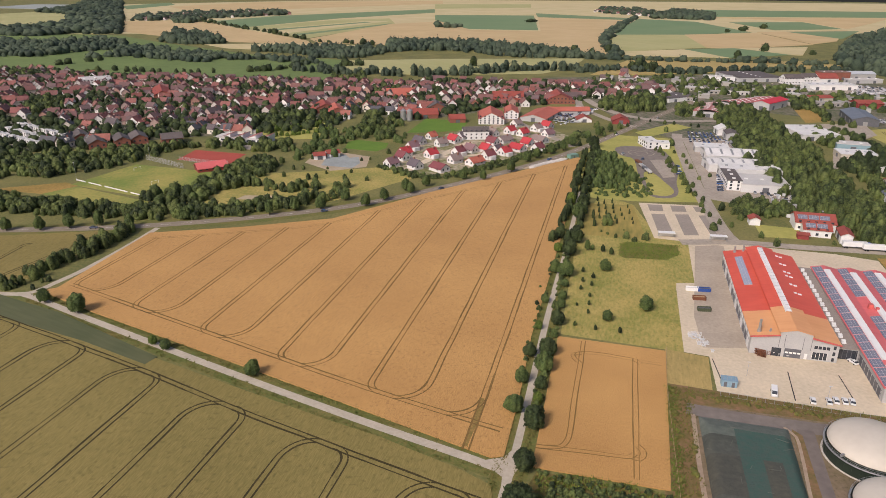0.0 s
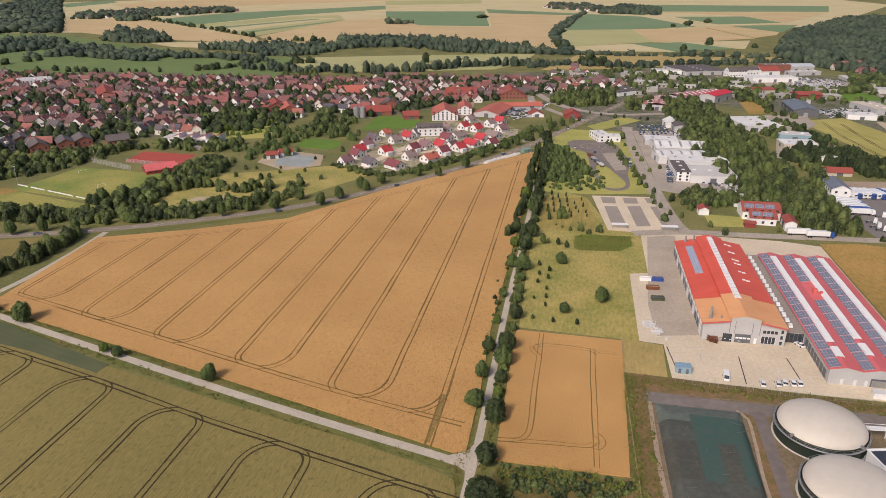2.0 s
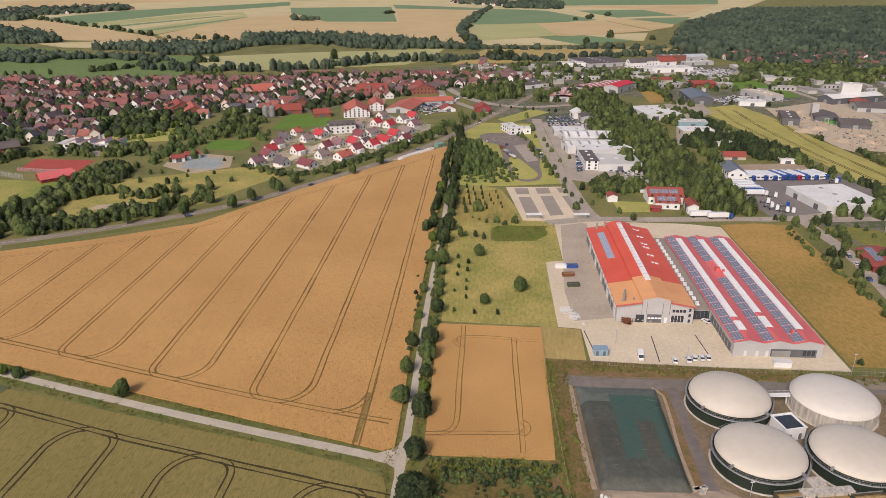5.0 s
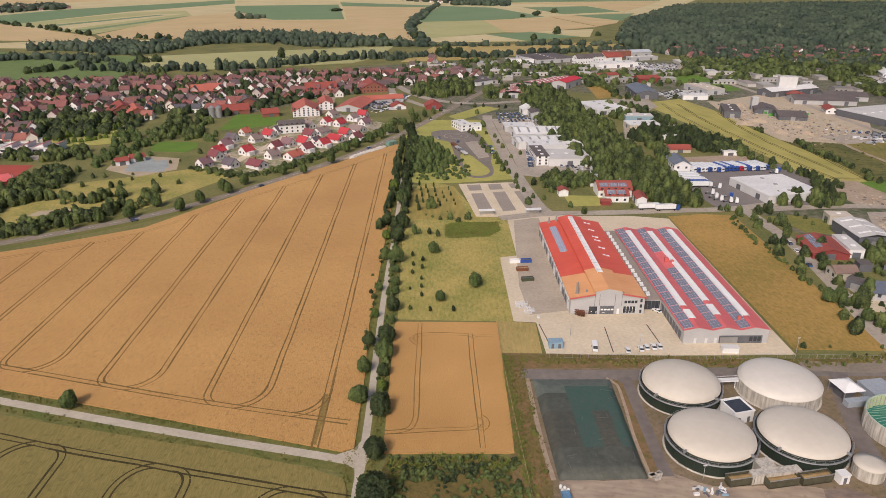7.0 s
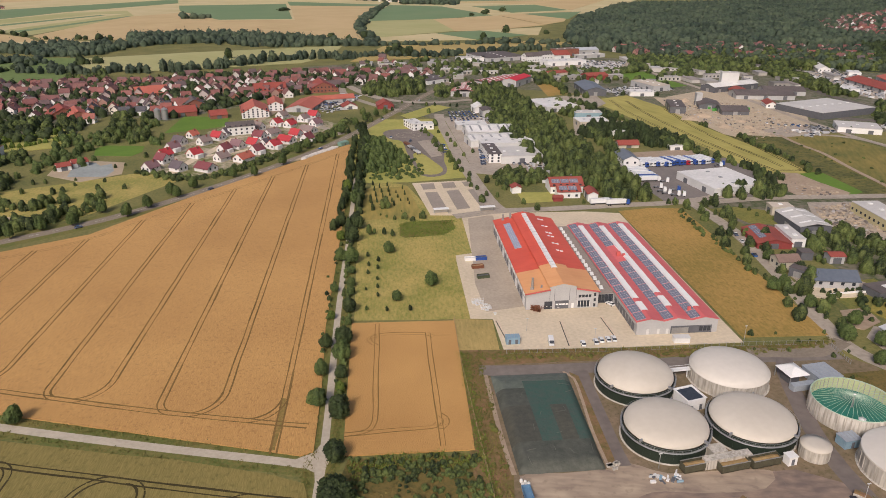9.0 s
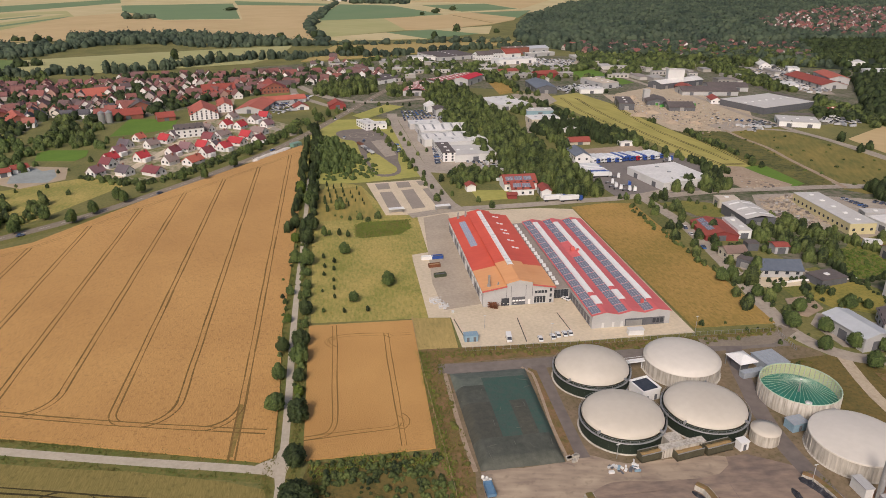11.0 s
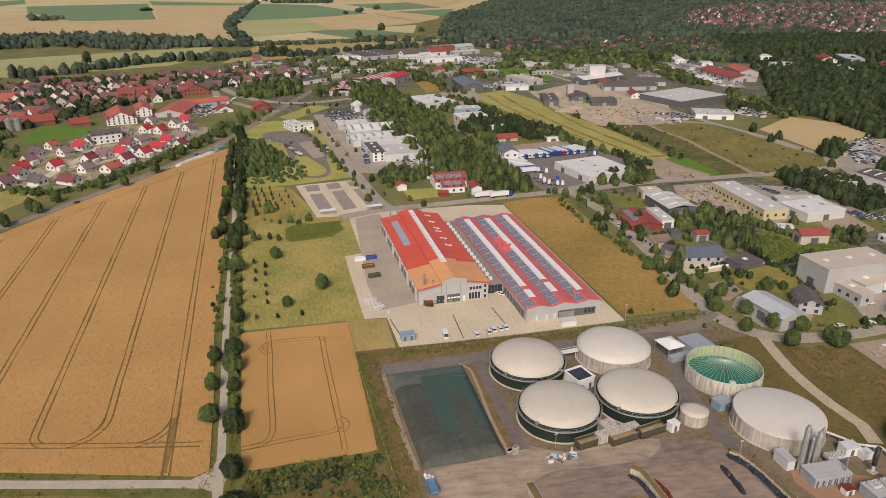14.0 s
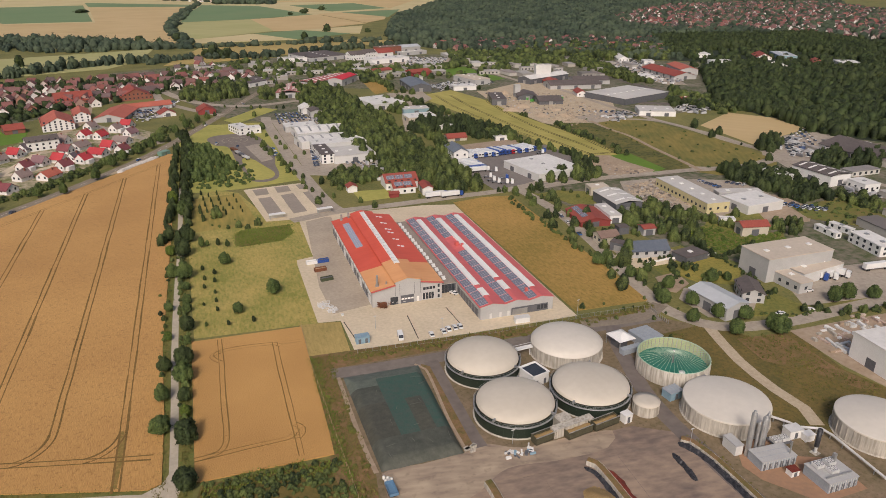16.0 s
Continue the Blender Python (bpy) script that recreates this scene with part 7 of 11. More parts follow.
wood("orchard", [(60.8, 386.1, 1.6, 3.7), (60.0, 376.0, 1.4, 3.1), (58.9, 365.1, 1.6, 3.5), (57.7, 354.7, 1.5, 3.5), (63.7, 380.2, 1.4, 3.2), (63.1, 371.3, 1.4, 3.1), (62.3, 362.7, 1.3, 3.0), (68.5, 382.2, 1.4, 3.2), (67.3, 371.8, 1.6, 3.6), (66.6, 364.4, 1.1, 2.5), (65.8, 354.0, 1.3, 3.0), (65.6, 346.9, 1.5, 3.4), (70.9, 368.4, 1.0, 2.3), (70.2, 359.9, 1.1, 2.5), (75.9, 374.7, 1.1, 2.6), (74.9, 363.8, 1.3, 3.1), (74.5, 353.3, 1.0, 2.2), (73.9, 347.0, 1.0, 2.2), (54.5, 355.0, 2.4, 5.4), (53.2, 342.4, 2.5, 5.7), (70.6, 353.7, 0.9, 2.0)], M["leaf_dark"], "rows of slim young orchard trees", "trees", MIDTREE)
wood("meadow_bushes", [(60.6, 344.5, 7.6, 7.3), (66.8, 325.5, 4.2, 4.1), (76.0, 324.1, 4.7, 4.5), (69.9, 320.7, 3.2, 3.1), (61.8, 325.9, 2.6, 2.5), (58.4, 329.8, 1.8, 1.8), (55.7, 333.6, 1.4, 1.4), (67.4, 336.4, 1.0, 1.0)], M["leaf"], "broad bushes between meadow and orchard", "scrub", MIDTREE)
wood("weeds_meadow", scatter([(59.5, 302.9), (62.3, 315.6), (66.2, 320.4), (89.6, 317.4), (87.7, 305.4), (80.1, 298.2), (61.2, 299.7)], 1.2, 2.0, 0.6, 64), M["weed_green"], "bright green weed patch at the meadow end", "scrub", TUFT)
wood("lane_bushes", belt([(14.5, 172), (18.5, 195), (22.5, 220), (26.5, 245), (31, 270), (36, 300), (40, 320)], 1.6, 2.6, 2.4, 2.2, 80) + belt([(13, 205), (17, 225), (22, 255), (26, 275), (30, 298)], 1.2, 6.0, 2.2, 2.0, 81), M["leaf"], "bushes under the lane trees", "scrub", MIDTREE)
wood("hedge_west", [(-193.1, 258.5, 3.6, 3.6), (-197.0, 246.6, 2.8, 2.8), (-185.5, 245.3, 2.6, 2.6), (-185.7, 252.0, 2.4, 2.4), (-183.3, 253.4, 3.0, 3.0)], M["leaf"], "bushes in the grass beside the west lane", "scrub", MIDTREE)
land("weed_patch", [(59.5, 302.9), (62.3, 315.6), (66.2, 320.4), (89.6, 317.4), (87.7, 305.4), (80.1, 298.2), (61.2, 299.7)], "weeds", "bright green weedy patch in the meadow", 0.06, "grass")
wood("village_far_trees", scatter([(-990, 1912), (-850, 2000), (-650, 2300), (-760, 2480), (-960, 2400), (-1080, 2150)], 25, 17, 12, 82) + scatter([(-848, 1859), (-789, 1844), (-789, 1939), (-873, 2006)], 14, 15, 13, 83) + scatter([(340, 2600), (470, 2350), (560, 2450), (560, 2750), (420, 2950)], 27, 18, 11, 84), M["wood_far"], "trees among the roofs of far villages", "trees", LOWTREE)
# x, y, heading, type and roof colour of the new houses
ESTATE = [
    (-67.6, 453.0, -39, 0, "mauve"), (-62.4, 470.6, 49, 1, "maroon"), (-62.2, 483.6, -43, 0, "red"), (-58.7, 501.2, -45, 1, "mauve"), (-55.8, 520.2, 52, 0, "dark"),
    (-48.1, 539.6, -40, 2, "orange"), (-51.0, 448.5, 48, 0, "dark"), (-43.1, 480.0, -44, 1, "red"), (-38.7, 515.7, -46, 0, "taupe"), (-29.8, 527.4, 51, 1, "red"),
    (-23.3, 540.4, -41, 0, "dark"), (-34.4, 444.1, 47, 3, "maroon"), (-25.5, 466.4, -45, 0, "taupe"), (-24.2, 488.7, -38, 1, "maroon"), (-15.7, 497.7, 50, 0, "mauve"),
    (-11.6, 462.7, -42, 3, "orange"), (-4.6, 499.7, 46, 0, "red"), (-2.7, 479.8, -46, 1, "maroon"), (-12.2, 549.1, -39, 2, "orange"), (-0.2, 523.1, 49, 0, "maroon"),
    (9.0, 531.8, -43, 3, "taupe"), (-0.4, 553.9, 45, 0, "taupe"), (13.8, 564.7, -38, 1, "red"), (23.9, 557.8, -40, 0, "red"), (18.3, 505.6, 48, 3, "red"),
    (9.0, 491.1, -44, 1, "red"), (26.2, 521.5, 44, 0, "red"), (19.7, 594.5, -39, 0, "taupe"), (35.9, 576.3, -41, 1, "taupe"), (36.0, 534.2, 47, 3, "taupe"),
    (44.1, 556.6, -45, 0, "mauve"), (45.1, 587.7, 52, 1, "red"), (33.1, 505.2, -40, 1, "maroon"), (3.9, 499.2, -42, 2, "dark"),
]
# open plots of the old village
TERRACES = [(-436, 556), (-417, 588), (-347, 541), (-325, 502), (-348, 478), (-388, 490)]
CEMETERY = [(-193, 538), (-218, 620), (-165, 639), (-127, 610), (-89, 629), (-75, 571), (-80, 532), (-136, 523)]
CLUMP_A = [(-437, 622), (-467, 673), (-455, 702), (-416, 661), (-390, 612), (-410, 594)]
CLUMP_B = [(-312, 503), (-309, 532), (-287, 556), (-260, 565), (-239, 517), (-267, 515), (-286, 498)]
# ---- houses ----
WALLS = [(0.84, 0.82, 0.78), (0.80, 0.77, 0.71), (0.85, 0.84, 0.81), (0.36, 0.16, 0.11), (0.74, 0.68, 0.58), (0.84, 0.82, 0.78), (0.82, 0.80, 0.76), (0.60, 0.57, 0.53)]
TILES = [(0.317, 0.110, 0.088), (0.238, 0.106, 0.092), (0.176, 0.101, 0.092), (0.352, 0.136, 0.110), (0.136, 0.110, 0.110), (0.282, 0.106, 0.092), (0.110, 0.106, 0.114), (0.422, 0.180, 0.123), (0.220, 0.119, 0.106), (0.185, 0.132, 0.119), (0.370, 0.141, 0.106), (0.150, 0.114, 0.110)]
TILES_NEW = {"red": (0.50, 0.06, 0.065), "maroon": (0.24, 0.075, 0.08), "mauve": (0.26, 0.15, 0.155), "orange": (0.52, 0.15, 0.10), "dark": (0.14, 0.115, 0.125), "taupe": (0.30, 0.225, 0.20)}
M["house_wall"] = mat("rendered_wall", (1, 1, 1), (0.86, 0.85, 0.83), s1=0.1, s2=1.5, rand=WALLS, rough=0.85)
M["house_roof"] = mat("clay_tile_roof", (1, 1, 1), (0.68, 0.70, 0.72), s1=0.12, s2=1.2, rand=TILES, rough=0.75, bump=0.3, bscale=4)
M["house_wall_new"] = mat("white_render", (0.74, 0.72, 0.69), (0.64, 0.62, 0.59), s1=0.1, s2=1.5, rough=0.8)
for tone, c in TILES_NEW.items():
    M["tile_" + tone] = mat("new_tile_roof_" + tone, c, tuple(v * 0.8 for v in c), s1=0.12, s2=1.2, rough=0.6, bump=0.3, bscale=4)
M["brickwork"] = mat("red_brick", (0.30, 0.12, 0.08), (0.22, 0.085, 0.06), s1=0.2, s2=2.5)


def gable_body(w, d, e, r):
    """House body: width w across the ridge, depth d along it, eaves e, ridge r."""
    return prism_bm([(-w / 2, 0), (w / 2, 0), (w / 2, e), (0, r), (-w / 2, e)], -d / 2, d / 2)


def gable_roof(w, d, e, r, over=0.5, t=0.25):
    k = (r - e) / (w / 2)
    return prism_bm(sheet([(-w / 2 - over, e - over * k), (0, r), (w / 2 + over, e - over * k)], t), -d / 2 - 0.35, d / 2 + 0.35)


def house_template(name, w, d, e, r, new_build, label, windows, dormer=False, wing=False, m4=at(0, 0, 0, -60.0), tone=""):
    t = thing(name, m4, label, "house", "houses")
    wall, roof = (M["house_wall_new"], M["tile_" + tone]) if new_build else (M["house_wall"], M["house_roof"])
    part("wall", gable_body(w, d, e, r - 0.1), wall, t)
    rf = part("roof", gable_roof(w, d, e, r), roof, t)
    part("chimney", one_box(0.6, 1.3, d * 0.15, d * 0.15 + 0.8, r - 1.6, r + 0.9), M["brickwork"], rf)
    if dormer:
        part("dormer", one_box(w * 0.12, w * 0.42, -1.6, 1.6, e + 0.2, e + (r - e) * 0.72), wall, rf)
    if windows:
        pane = None
        spots = []
        for s in (-1, 1):
            for u in (-w * 0.24, w * 0.24):
                spots.append((u, s * (d / 2 + 0.03), 1.5, 0))
            for v in (s * d * 0.2,):
                spots.append((s * (w / 2 + 0.03), v, 1.5, 90))
        for u, v, zz, a in spots:
            if pane is None:
                pane = part("window", one_box(-0.6, 0.6, -0.04, 0.04, -0.1, 1.25), M["dark_glass"], t)
                ob = pane
            else:
                ob = mesh_part("window", pane.data, None, t)
            ob.matrix_basis = at(u, v, a, zz)
    if wing:
        part("garage", one_box(w / 2 + 0.02, w / 2 + 2.8, -d / 2 + 1.0, d / 2 - 2.5, 0, 2.7), wall, t)
    return t


def drop(t):
    """Remove a template once its copies stand."""
    for o in (*t.children_recursive, t):
        bpy.data.objects.remove(o)


OLD = [house_template("house", w, d, e, r, False, lab, True, dr, wg) for w, d, e, r, lab, dr, wg in (
    (7.2, 9.0, 4.2, 7.4, "village house with a steep tiled roof", False, False),
    (7.9, 11.0, 4.4, 8.0, "large village house with a tiled roof and dormer", True, False),
    (6.6, 7.9, 3.7, 6.6, "small village house with a tiled roof and garage", False, True),
    (7.9, 15.0, 3.5, 7.4, "long farm building with a tiled roof", False, False),
    (7.4, 9.4, 4.8, 8.1, "tall village house with a steep tiled roof", False, True))]
NEWH = ((7.2, 8.6, 2.8, 6.2, "new white house with a {} tiled roof", False, False), (7.0, 8.2, 3.1, 6.4, "new white house with {} tiled roof and garage", False, True),
        (6.6, 7.2, 2.6, 5.6, "small new house with a {} tiled roof", False, False), (8.4, 11.5, 2.5, 5.4, "new bungalow with a wide {} tiled roof", False, False))

rngh = random.Random(21)
FAR = []  # joined houses: x, y, heading, type
SIZES = [(7.2, 9.0, 4.2, 7.4), (7.9, 11.0, 4.4, 8.0), (6.6, 7.9, 3.7, 6.6), (7.9, 15.0, 3.5, 7.4), (7.4, 9.4, 4.8, 8.1)]


def house(x, y, deg, kind, templates):
    return copy_thing(templates[kind % len(templates)], at(x, y, deg))


# new estate
for x, y, a, k, tone in ESTATE:
    w, d, e, r, lab, dr, wg = NEWH[k]
    house_template("house", w, d, e, r, True, lab.format({"dark": "dark grey"}.get(tone, tone)), True, dr, wg, at(x, y, a), tone)
# old village: rows that follow gently bending streets

BARNS = [(-75, 600), (-20, 600), (30, 640), (25, 690), (-30, 680), (-75, 640)]
GAPS = [TERRACES, CEMETERY, CLUMP_A, CLUMP_B, *LAWNS]
row = 0
y = 440.0
while y < 975:
    x = -730.0 + rngh.uniform(0, 10)
    while x < 210:
        bend = 11 * math.sin(x * 0.011 + row * 0.8) + 6 * math.sin(x * 0.03 + row * 1.7)
        px, py = x + rngh.uniform(-2.5, 2.5), y + bend + rngh.uniform(-2.5, 2.5)
        if inside(px, py, VILLAGE) and not inside(px, py, BARNS) and rngh.random() < 0.84 and not any(inside(px, py, q) for q in GAPS):
            a = math.degrees(math.atan2(14 * 0.011 * math.cos(x * 0.011 + row) + 0.3 * math.cos(x * 0.03 + row * 2.1), 1))
            a += rngh.choice((0, 90, 0, 0, 90)) + rngh.uniform(-9, 9) + (25 if px < -330 else 0)
            k = rngh.choice((0, 0, 1, 2, 2, 3, 4))
            if py < 560 or (px > -150 and py < 665):
                house(px, py, a, k, OLD)
            else:
                FAR.append((px, py, a, k))
        x += rngh.uniform(11.5, 17.5)
    y += 17.0
    row += 1
# scattered houses near the forest edge and beyond
for poly, gap, sd, wide in (([(488, 1000), (640, 990), (900, 890), (760, 730), (660, 770), (596, 816), (519, 896)], 27, 51, 1), (TOWN_FAR, 27, 52, 1), ([(-990, 1912), (-850, 2000), (-650, 2300), (-760, 2480), (-960, 2400), (-1080, 2150)], 34, 53, 1),
                            ([(340, 2600), (470, 2350), (560, 2450), (560, 2750), (420, 2950)], 30, 54, 1), ([(180, 1000), (200, 780), (150, 760), (118, 850)], 30, 56, 1)):
    for px, py, w_, h_ in scatter(poly, gap, 1, 1, sd):
        FAR.append((px, py, rngh.uniform(-30, 30) + rngh.choice((0, 90)), rngh.choice((0, 1, 2, 4))))
for t in OLD:
    drop(t)
M["far_wall"] = mat("far_house_wall", (1, 1, 1), (0.86, 0.85, 0.83), s1=0.1, s2=1.5, island=WALLS, rough=0.85)
M["far_roof"] = mat("far_tile_roof", (1, 1, 1), (0.68, 0.70, 0.72), s1=0.12, s2=1.2, island=TILES, rough=0.75)
M["far_pane"] = mat("far_window_glass", (0.04, 0.045, 0.05), rough=0.2)
vs, fs, mi = [], [], []


def add_box(m4, x0, x1, y0, y1, z0, z1, m):
    n0 = len(vs)
    for c in ((x0, y0, z0), (x1, y0, z0), (x1, y1, z0), (x0, y1, z0), (x0, y0, z1), (x1, y0, z1), (x1, y1, z1), (x0, y1, z1)):
        vs.append(tuple(m4 @ Vector(c)))
    for fc in ((4, 5, 6, 7), (0, 1, 5, 4), (1, 2, 6, 5), (2, 3, 7, 6), (3, 0, 4, 7)):
        fs.append(tuple(n0 + i for i in fc))
        mi.append(m)


for px, py, a, k in FAR:
    w, d, e, r = SIZES[k]
    m4 = at(px, py, a)
    n0 = len(vs)
    sec = [(-w / 2, 0), (w / 2, 0), (w / 2, e), (0, r - 0.1), (-w / 2, e)]
    for v_ in (-d / 2, d / 2):
        vs.extend(tuple(m4 @ Vector((u, v_, z))) for u, z in sec)
    fs += [tuple(n0 + i for i in range(5)), tuple(n0 + 9 - i for i in range(5))]
    fs += [(n0 + 1, n0 + 6, n0 + 7, n0 + 2), (n0 + 5, n0, n0 + 4, n0 + 9)]
    mi += [0] * 4
    n0 = len(vs)
    k_ = (r - e) / (w / 2) * 0.5
    sec = [(-w / 2 - 0.5, e - k_), (0, r), (w / 2 + 0.5, e - k_), (w / 2 + 0.5, e - k_ + 0.25), (0, r + 0.25), (-w / 2 - 0.5, e - k_ + 0.25)]
    for v_ in (-d / 2 - 0.35, d / 2 + 0.35):
        vs.extend(tuple(m4 @ Vector((u, v_, z))) for u, z in sec)
    fs += [(n0 + 3, n0 + 4, n0 + 10, n0 + 9), (n0 + 4, n0 + 5, n0 + 11, n0 + 10), (n0, n0 + 1, n0 + 4, n0 + 5), (n0 + 1, n0 + 2, n0 + 3, n0 + 4),
           (n0 + 7, n0 + 6, n0 + 11, n0 + 10), (n0 + 8, n0 + 7, n0 + 10, n0 + 9), (n0 + 5, n0, n0 + 6, n0 + 11), (n0 + 2, n0 + 3, n0 + 9, n0 + 8)]
    mi += [1] * 8
    add_box(m4, 0.6, 1.3, d * 0.15, d * 0.15 + 0.8, r - 1.4, r + 0.9, 1)
    for s in (-1, 1):
        for u in (-w * 0.24, w * 0.24):
            add_box(m4, u - 0.6, u + 0.6, s * d / 2 - 0.05, s * d / 2 + 0.05, 1.4, 2.7, 2)
        for v_ in (d * 0.1,):
            add_box(m4, s * w / 2 - 0.05, s * w / 2 + 0.05, v_ - 0.6, v_ + 0.6, 1.4, 2.7, 2)
me = bpy.data.meshes.new("distant_houses")
me.from_pydata(vs, [], fs)
for m in ("far_wall", "far_roof", "far_pane"):
    me.materials.append(M[m])
me.polygons.foreach_set("material_index", mi)
me.update()
tagged(mesh_part("distant_houses", me, None), "many distant houses with red and brown tiled roofs", "houses", "", "stuff")
# ---- works, shops and public buildings ----
RC = {
    "white": mat("white_roof_sheet", (0.76, 0.74, 0.70), (0.60, 0.585, 0.55), s1=0.08, s2=0.6, rough=0.55),
    "pale": mat("pale_grey_roof", (0.58, 0.56, 0.52), (0.48, 0.46, 0.43), s1=0.06, s2=0.6, rough=0.7),
    "beige": mat("beige_gravel_roof", (0.57, 0.49, 0.40), (0.48, 0.415, 0.335), s1=0.06, s2=0.6, rough=0.9),
    "dark": mat("dark_grey_roof", (0.10, 0.085, 0.08), (0.15, 0.125, 0.115), s1=0.08, s2=0.6, rough=0.7),
    "steel": mat("light_steel_roof", (0.50, 0.52, 0.53), (0.43, 0.45, 0.46), s1=0.08, s2=0.6, rough=0.4),
    "blue": mat("blue_grey_roof", (0.13, 0.15, 0.18), (0.18, 0.20, 0.225), s1=0.08, s2=0.6, rough=0.5),
    "slate": mat("slate_blue_roof", (0.10, 0.12, 0.15), (0.14, 0.16, 0.19), s1=0.08, s2=0.6, rough=0.5),
    "brown": mat("brown_tile_roof", (0.25, 0.17, 0.135), (0.19, 0.13, 0.105), s1=0.1, s2=1.0, rough=0.75, bump=0.2),
    "pink": mat("faded_pink_roof", (0.42, 0.17, 0.15), (0.35, 0.13, 0.12), s1=0.08, s2=0.6, rough=0.6),
    "red": mat("bright_red_sheet", (0.62, 0.04, 0.055), (0.52, 0.035, 0.045), s1=0.08, s2=0.6, rough=0.5),
    "brightred": mat("bright_tile_roof", (0.48, 0.145, 0.10), (0.40, 0.115, 0.08), s1=0.1, s2=1.0, rough=0.7, bump=0.2),
    "redbrown": mat("red_tile_roof", (0.34, 0.085, 0.06), (0.26, 0.065, 0.05), s1=0.1, s2=1.0, rough=0.7, bump=0.2),
    "crimson": M["roof_crimson"],
}
WC = {
    "clad": M["clad"], "clad_light": M["clad_light"], "white": M["white_paint"], "gate": M["gate"], "brick": M["brickwork"],
    "blue": mat("blue_wall_sheet", (0.22, 0.34, 0.38), (0.27, 0.38, 0.41), s1=0.1, s2=1),
    "beige": mat("cream_wall", (0.55, 0.50, 0.40), (0.48, 0.43, 0.34), s1=0.1, s2=1),
    "yellow": mat("pale_yellow_wall", (0.60, 0.53, 0.30), (0.53, 0.46, 0.26), s1=0.1, s2=1),
    "redwall": mat("dark_red_wall", (0.30, 0.06, 0.055), (0.24, 0.05, 0.045), s1=0.1, s2=1),
}


def gable_along(bm_w, d, h, rise, over, t):
    """Roof sheet whose ridge runs along the longer side of a w by d plan with its corner at the origin."""
    w = bm_w
    if d >= w:
        return prism_bm(sheet([(-over, h - over * rise / (w / 2)), (w / 2, h + rise), (w + over, h - over * rise / (w / 2))], t), -over, d + over)
    b = prism_bm(sheet([(-over, h - over * rise / (d / 2)), (d / 2, h + rise), (d + over, h - over * rise / (d / 2))], t), -over, w + over)
    b.transform(Matrix(((0, 1, 0, 0), (1, 0, 0, 0), (0, 0, 1, 0), (0, 0, 0, 1))))
    bmesh.ops.recalc_face_normals(b, faces=b.faces)
    return b


